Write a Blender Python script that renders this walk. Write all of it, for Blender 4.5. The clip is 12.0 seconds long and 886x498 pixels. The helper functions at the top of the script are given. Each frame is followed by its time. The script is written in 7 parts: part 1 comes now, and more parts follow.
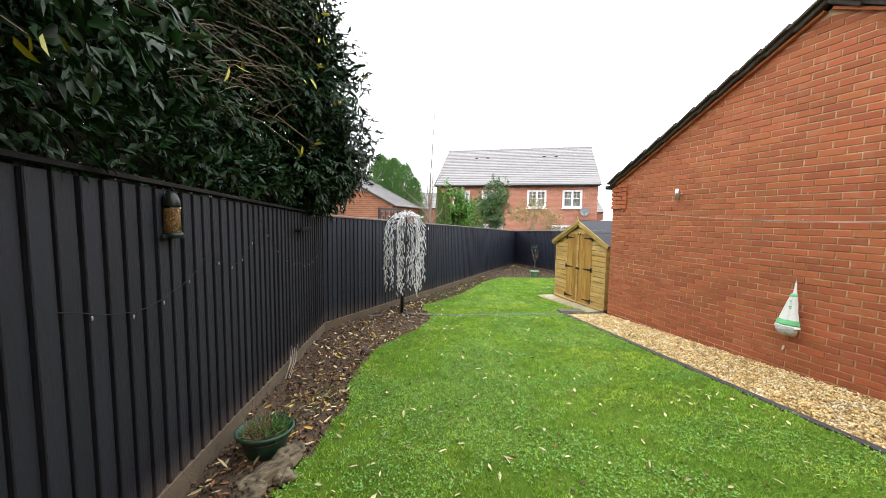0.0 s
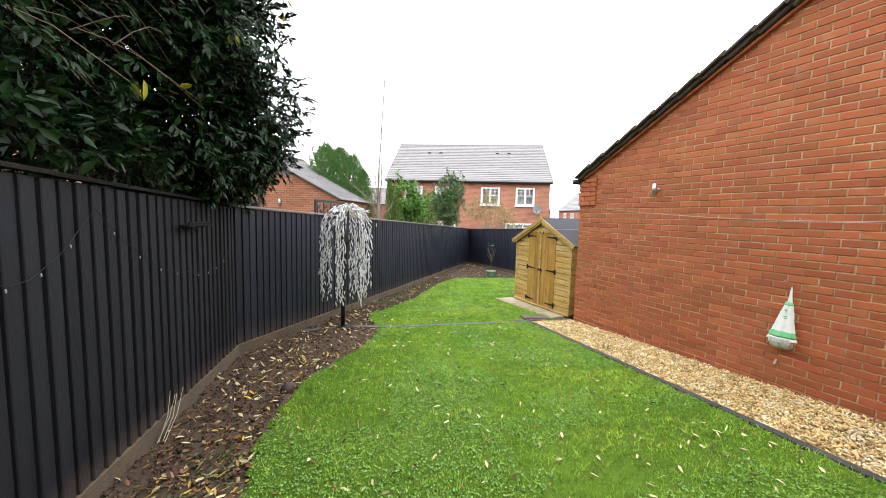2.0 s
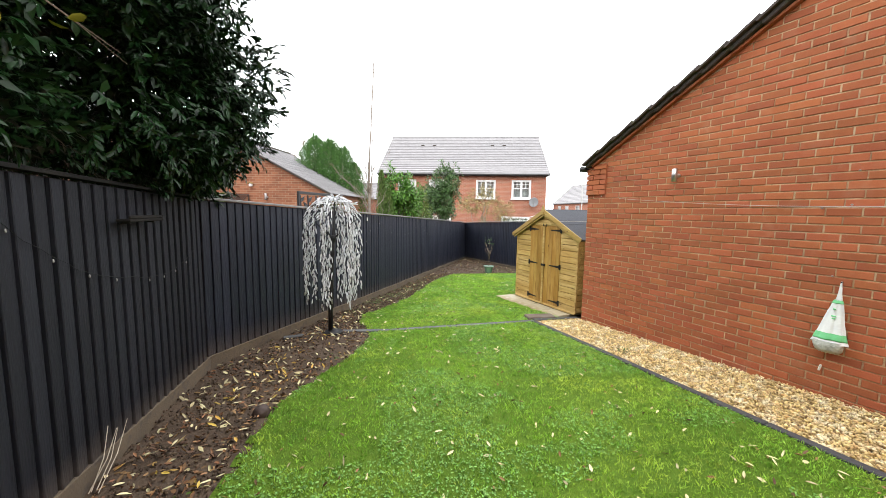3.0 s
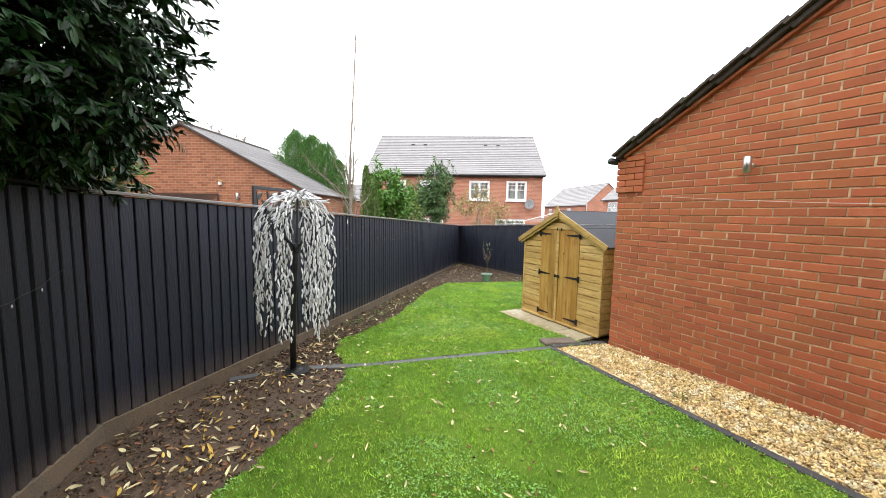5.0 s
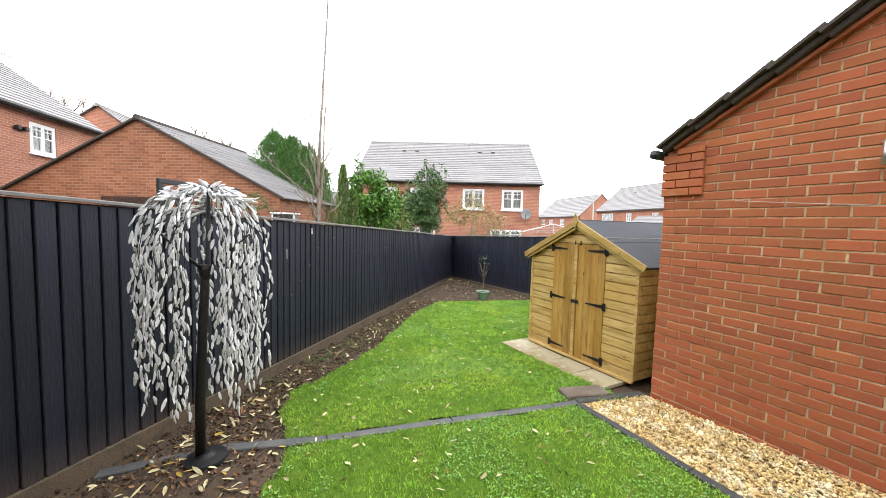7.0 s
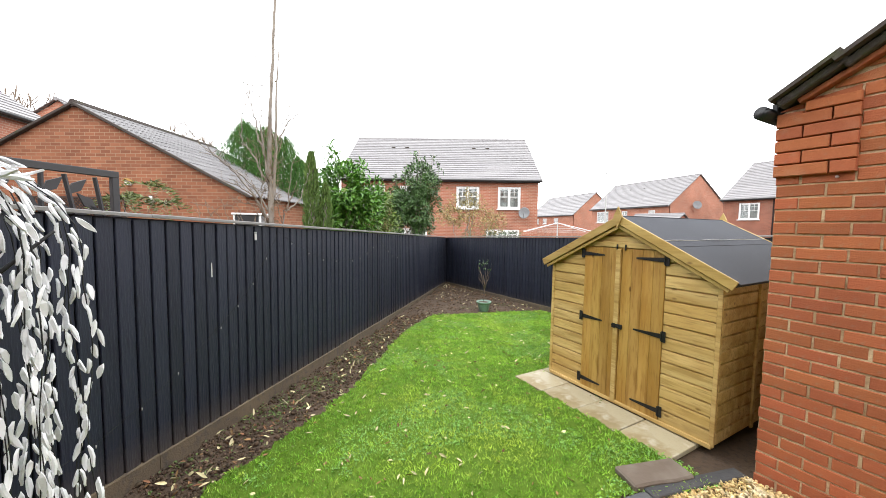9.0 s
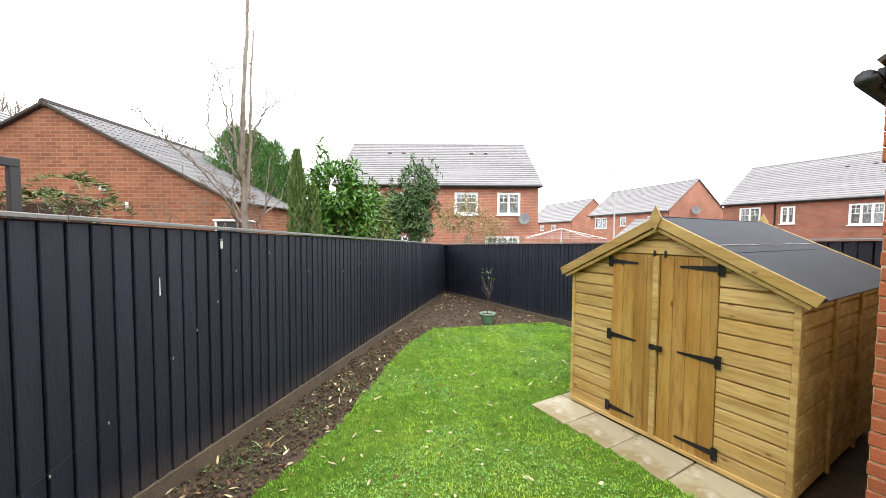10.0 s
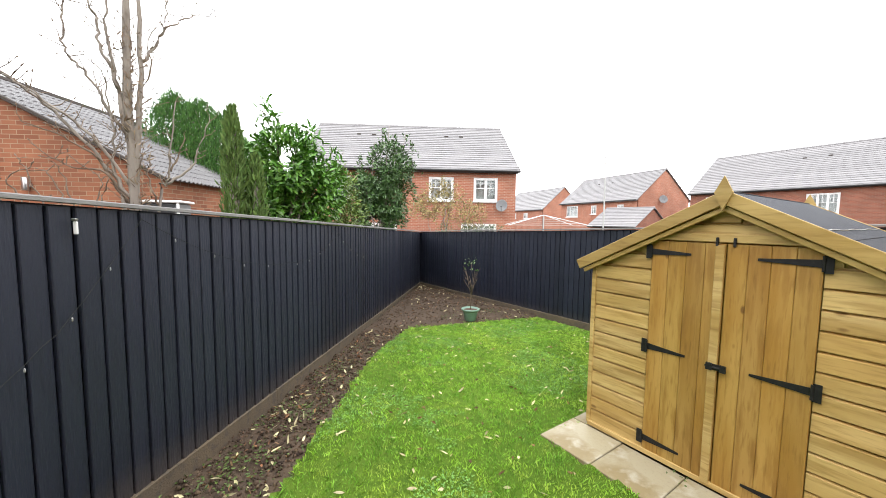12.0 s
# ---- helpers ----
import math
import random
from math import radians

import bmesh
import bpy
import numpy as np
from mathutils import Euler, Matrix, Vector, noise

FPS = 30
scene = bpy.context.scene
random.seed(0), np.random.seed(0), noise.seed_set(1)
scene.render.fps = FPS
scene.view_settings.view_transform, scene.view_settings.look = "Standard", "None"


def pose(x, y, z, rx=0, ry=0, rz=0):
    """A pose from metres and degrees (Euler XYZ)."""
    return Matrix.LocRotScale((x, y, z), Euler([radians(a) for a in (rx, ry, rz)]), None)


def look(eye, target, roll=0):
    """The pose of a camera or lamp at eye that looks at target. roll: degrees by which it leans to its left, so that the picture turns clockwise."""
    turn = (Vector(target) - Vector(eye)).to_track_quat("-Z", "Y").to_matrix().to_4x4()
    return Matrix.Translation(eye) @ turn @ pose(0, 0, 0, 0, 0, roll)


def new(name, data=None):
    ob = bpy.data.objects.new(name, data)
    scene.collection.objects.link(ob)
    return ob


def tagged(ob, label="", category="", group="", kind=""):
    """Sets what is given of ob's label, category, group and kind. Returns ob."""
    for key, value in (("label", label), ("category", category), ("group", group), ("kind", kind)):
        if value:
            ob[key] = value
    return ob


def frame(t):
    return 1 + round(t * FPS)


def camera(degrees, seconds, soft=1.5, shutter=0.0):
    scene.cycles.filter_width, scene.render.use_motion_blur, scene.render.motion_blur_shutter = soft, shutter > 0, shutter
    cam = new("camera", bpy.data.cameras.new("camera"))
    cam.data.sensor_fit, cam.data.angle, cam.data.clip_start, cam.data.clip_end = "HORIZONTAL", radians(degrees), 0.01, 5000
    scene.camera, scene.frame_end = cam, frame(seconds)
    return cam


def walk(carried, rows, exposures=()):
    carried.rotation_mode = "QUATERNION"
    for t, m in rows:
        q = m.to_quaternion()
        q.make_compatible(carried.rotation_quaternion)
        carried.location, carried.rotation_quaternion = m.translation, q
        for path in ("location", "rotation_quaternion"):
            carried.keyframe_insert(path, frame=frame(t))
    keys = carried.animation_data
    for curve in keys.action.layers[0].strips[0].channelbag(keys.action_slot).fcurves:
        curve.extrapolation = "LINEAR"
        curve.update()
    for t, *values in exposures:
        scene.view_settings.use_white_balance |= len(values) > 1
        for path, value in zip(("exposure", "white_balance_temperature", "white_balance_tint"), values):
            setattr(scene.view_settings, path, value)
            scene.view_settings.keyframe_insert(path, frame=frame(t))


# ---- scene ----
cam = camera(102.4, 12.0, soft=0.7)
METRES, EYE, TILT, LEAN, TURN = 6.4, 1.548, 0.0, 0.0, 0.0
ROWS = [
    (0.0, 0.0, 0.0, 0.0, 0.07, -4.79, -0.84),
    (0.5, -0.0022, 0.0325, -0.0027, -0.98, -5.04, -0.88),
    (1.0, -0.008, 0.0711, -0.0023, -3.01, -5.26, -1.42),
    (1.5, -0.0052, 0.1037, -0.0048, -5.55, -5.08, -1.65),
    (2.0, 0.0042, 0.1441, -0.0039, -7.63, -5.12, -1.57),
    (2.5, 0.0083, 0.178, -0.0081, -7.9, -5.62, -1.16),
    (3.0, 0.0086, 0.2216, -0.0098, -8.6, -5.94, -0.89),
    (5.0, 0.0207, 0.3951, -0.013, -10.22, -5.49, -1.01),
    (5.5, 0.0315, 0.4376, -0.015, -10.62, -5.57, -0.71),
    (6.0, 0.0461, 0.4819, -0.014, -10.92, -5.22, -0.59),
    (6.5, 0.0523, 0.5242, -0.0165, -10.97, -4.16, -1.31),
    (7.0, 0.0579, 0.574, -0.0149, -11.43, -3.89, -1.56),
    (7.5, 0.0707, 0.6226, -0.0149, -12.53, -3.77, -1.06),
    (9.5, 0.097, 0.8073, -0.0163, -12.8, -3.8, -0.73),
    (10.0, 0.1014, 0.8489, -0.0198, -13.19, -2.59, -0.45),
    (10.5, 0.1018, 0.8886, -0.0214, -13.82, -2.87, -0.47),
    (11.0, 0.1076, 0.9252, -0.0245, -15.51, -3.86, -0.15),
    (11.5, 0.1147, 0.9586, -0.0236, -16.65, -4.12, -0.6),
    (12.0, 0.1185, 0.9863, -0.0277, -17.72, -4.46, -0.69),
]
walk(cam, [(t, pose(0, 0, EYE, TILT, LEAN, TURN) @ pose(METRES * x, METRES * y, METRES * z, 90 + pitch, roll, yaw)) for t, x, y, z, yaw, pitch, roll in ROWS])

scene.view_settings.exposure = 0.07

# ---- world and light ----
world = bpy.data.worlds.new("overcast_sky")
scene.world = world
world.use_nodes = True
wn = world.node_tree.nodes
wl = world.node_tree.links
sky = wn.new("ShaderNodeTexSky")
sky.sky_type = 'NISHITA'
sky.sun_disc = False
sky.sun_elevation = radians(38)
sky.sun_rotation = radians(200)
cloud = wn.new("ShaderNodeMix")
cloud.data_type = 'RGBA'
cloud.inputs["Factor"].default_value = 0.93
cloud.inputs["B"].default_value = (29.0, 29.3, 30.0, 1)
wl.new(sky.outputs["Color"], cloud.inputs["A"])
wl.new(cloud.outputs["Result"], wn["Background"].inputs["Color"])
wn["Background"].inputs["Strength"].default_value = 0.12
sun_data = bpy.data.lights.new("sun", 'SUN')
sun_data.energy = 0.6
sun_data.angle = radians(25)
sun_data.color = (1.0, 0.97, 0.92)
sun = new("sun", sun_data)
sun.matrix_world = look((-4, -12, 14), (0, 0, 0))


# ---- helpers of this scene ----
def g(y):
    """Height of the ground: the garden falls gently away."""
    return 0.02 - 0.036 * max(-8.0, min(y, 18.0)) - 0.05 * max(0.0, min(y - 18.0, 6.0))


def mesh_ob(name, verts, faces, mat, parent=None, label="", smooth=False):
    me = bpy.data.meshes.new(name)
    me.from_pydata([tuple(v) for v in verts], [], [tuple(f) for f in faces])
    return data_ob(name, me, mat, parent, label, smooth)


def data_ob(name, me, mat, parent=None, label="", smooth=False):
    if mat and not me.materials:
        me.materials.append(mat)
    if smooth:
        me.polygons.foreach_set("use_smooth", [True] * len(me.polygons))
    me.update()
    ob = new(name, me)
    if parent:
        ob.parent = parent
    if label:
        ob["label"] = label
    return ob


def part(name, bm, material, parent, label="", smooth=False):
    me = bpy.data.meshes.new(name)
    bm.to_mesh(me)
    bm.free()
    return data_ob(name, me, material, parent, label, smooth)


def empty(name, m=None):
    ob = new(name)
    ob.empty_display_size = 0.1
    if m is not None:
        ob.matrix_world = m
    return ob


def add_box(bm, c, size, m=None, bevel=0.0):
    """A box with its centre and size, turned by m, with bevelled edges."""
    tmp = bmesh.new()
    bmesh.ops.create_cube(tmp, size=1)
    for v in tmp.verts:
        v.co = Vector((v.co.x * size[0], v.co.y * size[1], v.co.z * size[2]))
    if bevel:
        bmesh.ops.bevel(tmp, geom=list(tmp.edges), offset=bevel, segments=1, affect='EDGES')
    mm = Matrix.Translation(c)
    if m is not None:
        mm = m @ mm
    merge(bm, tmp, mm)
    return bm


def merge(bm, tmp, m):
    lookup = [bm.verts.new(m @ v.co) for v in tmp.verts]
    tmp.verts.index_update()
    for f in tmp.faces:
        bm.faces.new([lookup[v.index] for v in f.verts])
    tmp.free()


def box_bm(c, size, m=None, bevel=0.0):
    return add_box(bmesh.new(), c, size, m, bevel)


def tube_data(points, radii, sides=6):
    """Verts and faces of a tapered tube along points."""
    verts, faces = [], []
    pts = [Vector(p) for p in points]
    for i, p in enumerate(pts):
        d = (pts[min(i + 1, len(pts) - 1)] - pts[max(i - 1, 0)]).normalized()
        a = d.orthogonal().normalized() if abs(d.z) > 0.95 else d.cross(Vector((0, 0, 1))).normalized()
        b = d.cross(a)
        for k in range(sides):
            w = 2 * math.pi * k / sides
            verts.append(p + (a * math.cos(w) + b * math.sin(w)) * radii[i])
    for i in range(len(pts) - 1):
        for k in range(sides):
            k2 = (k + 1) % sides
            faces.append((i * sides + k, i * sides + k2, (i + 1) * sides + k2, (i + 1) * sides + k))
    faces.append(tuple(range(sides))[::-1])
    faces.append(tuple((len(pts) - 1) * sides + k for k in range(sides)))
    return verts, faces


class Heap:
    """Gathers many small pieces into one mesh."""

    def __init__(self):
        self.v, self.f = [], []

    def add(self, verts, faces):
        o = len(self.v)
        self.v.extend(verts)
        self.f.extend(tuple(i + o for i in f) for f in faces)

    def box(self, c, size, m=None):
        x, y, z = size[0] / 2, size[1] / 2, size[2] / 2
        vs = [Vector((c[0] + a * x, c[1] + b * y, c[2] + d * z)) for a in (-1, 1) for b in (-1, 1) for d in (-1, 1)]
        if m is not None:
            vs = [m @ v for v in vs]
        self.add(vs, [(0, 1, 3, 2), (4, 6, 7, 5), (0, 4, 5, 1), (2, 3, 7, 6), (0, 2, 6, 4), (1, 5, 7, 3)])

    def tube(self, points, radii, sides=6):
        self.add(*tube_data(points, radii, sides))

    def make(self, name, mat, parent=None, label="", smooth=False):
        return mesh_ob(name, self.v, self.f, mat, parent, label, smooth)


def lathe_bm(profile, sides=32, sx=1.0, sy=1.0):
    bm = bmesh.new()
    rings = []
    for r, z in profile:
        rings.append([bm.verts.new((r * sx * math.cos(2 * math.pi * k / sides), r * sy * math.sin(2 * math.pi * k / sides), z)) for k in range(sides)])
    for a, b in zip(rings, rings[1:]):
        for k in range(sides):
            bm.faces.new((a[k], a[(k + 1) % sides], b[(k + 1) % sides], b[k]))
    bm.faces.new(rings[0][::-1])
    bm.faces.new(rings[-1])
    return bm


def along(p, q, z=0.0):
    """A frame at p whose x runs level to q, y across and z up."""
    d = Vector((q[0] - p[0], q[1] - p[1], 0)).normalized()
    n = Vector((-d.y, d.x, 0))
    return Matrix(((d.x, n.x, 0, p[0]), (d.y, n.y, 0, p[1]), (0, 0, 1, z), (0, 0, 0, 1)))


# ---- materials ----
def material(name, base, rough=0.7, metal=0.0, spots=(), bump=0.0, bump_scale=60.0, vary=0.0, island=False, spec=0.5, stretch=(1, 1, 1), rough_vary=0.0):
    """A procedural material. spots: (scale, colour, low, high, amount) layers of noise; vary: spread of brightness from piece to piece."""
    mat = bpy.data.materials.new(name)
    mat.use_nodes = True
    n, l = mat.node_tree.nodes, mat.node_tree.links
    bs = n["Principled BSDF"]
    bs.inputs["Roughness"].default_value = rough
    bs.inputs["Metallic"].default_value = metal
    bs.inputs["Specular IOR Level"].default_value = spec
    tc = n.new("ShaderNodeTexCoord")
    mp = n.new("ShaderNodeMapping")
    mp.inputs["Scale"].default_value = stretch
    l.new(tc.outputs["Object"], mp.inputs["Vector"])
    rgb = n.new("ShaderNodeRGB")
    rgb.outputs[0].default_value = (*base, 1)
    out = rgb.outputs[0]
    for scale, colour, low, high, amount in spots:
        tex = n.new("ShaderNodeTexNoise")
        tex.inputs["Scale"].default_value = scale
        tex.inputs["Detail"].default_value = 6
        l.new(mp.outputs["Vector"], tex.inputs["Vector"])
        rmp = n.new("ShaderNodeMapRange")
        rmp.inputs["From Min"].default_value = low
        rmp.inputs["From Max"].default_value = high
        rmp.inputs["To Max"].default_value = amount
        l.new(tex.outputs["Fac"], rmp.inputs["Value"])
        mx = n.new("ShaderNodeMix")
        mx.data_type = 'RGBA'
        mx.inputs["B"].default_value = (*colour, 1)
        l.new(rmp.outputs["Result"], mx.inputs["Factor"])
        l.new(out, mx.inputs["A"])
        out = mx.outputs["Result"]
    if vary:
        if island:
            src = n.new("ShaderNodeNewGeometry").outputs["Random Per Island"]
        else:
            src = n.new("ShaderNodeObjectInfo").outputs["Random"]
        hs = n.new("ShaderNodeHueSaturation")
        r1 = n.new("ShaderNodeMapRange")
        r1.inputs["To Min"].default_value = 1 - vary
        r1.inputs["To Max"].default_value = 1 + vary
        l.new(src, r1.inputs["Value"])
        l.new(r1.outputs["Result"], hs.inputs["Value"])
        r2 = n.new("ShaderNodeMath")
        r2.operation = 'MULTIPLY'
        r2.inputs[1].default_value = 7.31
        l.new(src, r2.inputs[0])
        r3 = n.new("ShaderNodeMath")
        r3.operation = 'FRACT'
        l.new(r2.outputs[0], r3.inputs[0])
        r4 = n.new("ShaderNodeMapRange")
        r4.inputs["To Min"].default_value = 0.5 - vary * 0.028
        r4.inputs["To Max"].default_value = 0.5 + vary * 0.028
        l.new(r3.outputs[0], r4.inputs["Value"])
        l.new(r4.outputs["Result"], hs.inputs["Hue"])
        l.new(out, hs.inputs["Color"])
        out = hs.outputs["Color"]
    l.new(out, bs.inputs["Base Color"])
    if rough_vary:
        tex = n.new("ShaderNodeTexNoise")
        tex.inputs["Scale"].default_value = 3.0
        l.new(mp.outputs["Vector"], tex.inputs["Vector"])
        rr = n.new("ShaderNodeMapRange")
        rr.inputs["From Min"].default_value, rr.inputs["From Max"].default_value = 0.3, 0.7
        rr.inputs["To Min"].default_value, rr.inputs["To Max"].default_value = rough - rough_vary, rough + rough_vary
        l.new(tex.outputs["Fac"], rr.inputs["Value"])
        l.new(rr.outputs["Result"], bs.inputs["Roughness"])
    if bump:
        tex = n.new("ShaderNodeTexNoise")
        tex.inputs["Scale"].default_value = bump_scale
        tex.inputs["Detail"].default_value = 5
        l.new(mp.outputs["Vector"], tex.inputs["Vector"])
        bp = n.new("ShaderNodeBump")
        bp.inputs["Strength"].default_value = bump
        bp.inputs["Distance"].default_value = 0.01
        l.new(tex.outputs["Fac"], bp.inputs["Height"])
        l.new(bp.outputs["Normal"], bs.inputs["Normal"])
    return mat


def brick_material(name, one, two, mortar):
    """Far brickwork, laid on object coordinates: x along the wall, z up."""
    mat = material(name, one, 0.85)
    n, l = mat.node_tree.nodes, mat.node_tree.links
    tc = n.new("ShaderNodeTexCoord")
    sp = n.new("ShaderNodeSeparateXYZ")
    cb = n.new("ShaderNodeCombineXYZ")
    ad = n.new("ShaderNodeMath")
    ad.operation = 'ADD'
    l.new(tc.outputs["Object"], sp.inputs[0])
    l.new(sp.outputs["X"], ad.inputs[0])
    l.new(sp.outputs["Y"], ad.inputs[1])
    l.new(ad.outputs[0], cb.inputs["X"])
    l.new(sp.outputs["Z"], cb.inputs["Y"])
    bt = n.new("ShaderNodeTexBrick")
    bt.inputs["Color1"].default_value = (*one, 1)
    bt.inputs["Color2"].default_value = (*two, 1)
    bt.inputs["Mortar"].default_value = (*mortar, 1)
    bt.inputs["Scale"].default_value = 1.0
    bt.inputs["Mortar Size"].default_value = 0.006
    bt.inputs["Mortar Smooth"].default_value = 0.2
    bt.inputs["Brick Width"].default_value = 0.225
    bt.inputs["Row Height"].default_value = 0.075
    l.new(cb.outputs[0], bt.inputs["Vector"])
    ns = n.new("ShaderNodeTexNoise")
    ns.inputs["Scale"].default_value = 0.9
    ns.inputs["Detail"].default_value = 5
    l.new(tc.outputs["Object"], ns.inputs["Vector"])
    rg = n.new("ShaderNodeMapRange")
    rg.inputs["From Min"].default_value, rg.inputs["From Max"].default_value = 0.3, 0.7
    rg.inputs["To Min"].default_value, rg.inputs["To Max"].default_value = 0.8, 1.15
    l.new(ns.outputs["Fac"], rg.inputs["Value"])
    hs = n.new("ShaderNodeHueSaturation")
    l.new(bt.outputs["Color"], hs.inputs["Color"])
    l.new(rg.outputs["Result"], hs.inputs["Value"])
    l.new(hs.outputs["Color"], n["Principled BSDF"].inputs["Base Color"])
    bp = n.new("ShaderNodeBump")
    bp.inputs["Strength"].default_value = 0.6
    bp.inputs["Distance"].default_value = 0.008
    bp.invert = True
    l.new(bt.outputs["Fac"], bp.inputs["Height"])
    l.new(bp.outputs["Normal"], n["Principled BSDF"].inputs["Normal"])
    return mat


BRICK_SPOTS = [(9, (0.30, 0.078, 0.030), 0.5, 0.7, 0.6), (70, (0.42, 0.135, 0.055), 0.5, 0.75, 0.5), (5, (0.40, 0.185, 0.105), 0.56, 0.72, 0.6), (22, (0.30, 0.145, 0.085), 0.60, 0.74, 0.6), (1.1, (0.39, 0.112, 0.042), 0.45, 0.65, 0.5), (160, (0.20, 0.06, 0.03), 0.6, 0.75, 0.4)]
M_BRICK = material("red_brick", (0.340, 0.096, 0.036), 0.88, spots=BRICK_SPOTS, bump=0.45, bump_scale=110, vary=0.16)
M_BRICKS = material("red_brick_joined", (0.340, 0.096, 0.036), 0.88, spots=BRICK_SPOTS, bump=0.45, bump_scale=110, vary=0.16, island=True)
M_MORTAR = material("mortar", (0.58, 0.425, 0.265), 0.95, spots=[(6, (0.36, 0.22, 0.12), 0.4, 0.62, 0.8), (35, (0.30, 0.17, 0.10), 0.52, 0.7, 0.7), (1.3, (0.46, 0.36, 0.25), 0.55, 0.7, 0.7), (14, (0.50, 0.42, 0.31), 0.6, 0.72, 0.6)], bump=0.7, bump_scale=140)
M_FAR_BRICK = brick_material("far_brick", (0.32, 0.112, 0.064), (0.39, 0.155, 0.094), (0.44, 0.34, 0.26))
M_FAR_BRICK2 = brick_material("far_brick_brown", (0.21, 0.075, 0.045), (0.28, 0.10, 0.06), (0.25, 0.18, 0.14))
M_TILE = material("concrete_roof_tile", (0.20, 0.192, 0.195), 0.5, spots=[(1.2, (0.23, 0.22, 0.22), 0.4, 0.7, 0.6), (14, (0.13, 0.12, 0.12), 0.5, 0.75, 0.5)], vary=0.1, island=True, rough_vary=0.1)
M_TILE_GARAGE = material("ribbed_garage_tile", (0.125, 0.12, 0.122), 0.5, spots=[(1.2, (0.17, 0.165, 0.165), 0.4, 0.7, 0.6), (14, (0.10, 0.095, 0.095), 0.5, 0.7, 0.6)], bump=0.4, bump_scale=40, vary=0.12, island=True, spec=0.5)
M_TILE_DARK = material("mossy_roof_tile", (0.062, 0.052, 0.047), 0.85, spec=0.15, spots=[(9, (0.05, 0.055, 0.022), 0.52, 0.7, 0.7), (30, (0.12, 0.105, 0.098), 0.5, 0.8, 0.6)], bump=0.5, bump_scale=40, vary=0.15, island=True)
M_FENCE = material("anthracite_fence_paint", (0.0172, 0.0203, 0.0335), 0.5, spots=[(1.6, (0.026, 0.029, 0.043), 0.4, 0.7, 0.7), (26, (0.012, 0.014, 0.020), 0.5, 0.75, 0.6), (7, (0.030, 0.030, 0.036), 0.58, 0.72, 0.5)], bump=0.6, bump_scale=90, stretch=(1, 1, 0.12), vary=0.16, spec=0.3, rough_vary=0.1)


# First run's boards: darker copy of M_FENCE with the laurel's shade in its colour.
M_FENCE_SHADED = material("weathered_shaded_fence_paint", (0.0125, 0.0138, 0.0195), 0.62, spots=[(1.6, (0.018, 0.019, 0.0245), 0.4, 0.7, 0.7), (26, (0.008, 0.008, 0.010), 0.5, 0.75, 0.6), (9, (0.026, 0.023, 0.020), 0.6, 0.74, 0.5)], bump=0.6, bump_scale=90, stretch=(1, 1, 0.12), vary=0.18, spec=0.25, rough_vary=0.1)


def mud_splash(mat, high, colour):
    """Dried mud thrown up on the feet of the boards, with a ragged upper edge."""
    n, l = mat.node_tree.nodes, mat.node_tree.links
    bs = n["Principled BSDF"]
    old = bs.inputs["Base Color"].links[0].from_socket
    tc = n.new("ShaderNodeTexCoord")
    sp = n.new("ShaderNodeSeparateXYZ")
    l.new(tc.outputs["Object"], sp.inputs[0])
    ns = n.new("ShaderNodeTexNoise")
    ns.inputs["Scale"].default_value = 28.0
    ns.inputs["Detail"].default_value = 6
    l.new(tc.outputs["Object"], ns.inputs["Vector"])
    ml = n.new("ShaderNodeMath")
    ml.operation = 'MULTIPLY_ADD'
    ml.inputs[1].default_value = 0.16
    l.new(ns.outputs["Fac"], ml.inputs[0])
    l.new(sp.outputs["Z"], ml.inputs[2])
    mr = n.new("ShaderNodeMapRange")
    mr.inputs["From Min"].default_value, mr.inputs["From Max"].default_value = 0.05, high + 0.10
    mr.inputs["To Min"].default_value, mr.inputs["To Max"].default_value = 0.7, 0.0
    l.new(ml.outputs[0], mr.inputs["Value"])
    mx = n.new("ShaderNodeMix")
    mx.data_type = 'RGBA'
    mx.inputs["B"].default_value = (*colour, 1)
    l.new(mr.outputs["Result"], mx.inputs["Factor"])
    l.new(old, mx.inputs["A"])
    l.new(mx.outputs["Result"], bs.inputs["Base Color"])


mud_splash(M_FENCE, 0.22, (0.085, 0.068, 0.055))
mud_splash(M_FENCE_SHADED, 0.16, (0.085, 0.068, 0.055))
# Dark copy of M_CAP with the laurel's shade in its colour.
M_CAP_DARK = material("dark_shaded_cap_rail", (0.011, 0.0105, 0.0105), 0.8, spots=[(5, (0.028, 0.025, 0.022), 0.5, 0.72, 0.7)], bump=0.4, bump_scale=60, stretch=(0.2, 1, 1), spec=0.12)
# Pale cap of the other runs, with the sky's sheen in the colour.
M_CAP = material("weathered_sky_lit_cap", (0.17, 0.165, 0.16), 0.5, spots=[(5, (0.22, 0.21, 0.20), 0.45, 0.7, 0.7)], bump=0.4, bump_scale=60, stretch=(0.2, 1, 1))
M_GRAVELBOARD = material("splashed_gravel_board", (0.105, 0.080, 0.052), 0.9, spots=[(2.5, (0.140, 0.104, 0.064), 0.4, 0.65, 0.8), (18, (0.06, 0.052, 0.046), 0.5, 0.7, 0.7), (70, (0.14, 0.12, 0.095), 0.6, 0.75, 0.5)], bump=0.6, bump_scale=80)
M_SOIL = material("damp_soil", (0.072, 0.046, 0.027), 0.9, spots=[(3, (0.104, 0.069, 0.042), 0.45, 0.7, 0.8), (25, (0.03, 0.02, 0.015), 0.5, 0.7, 0.7), (60, (0.11, 0.08, 0.06), 0.6, 0.75, 0.6)], bump=1.0, bump_scale=45)
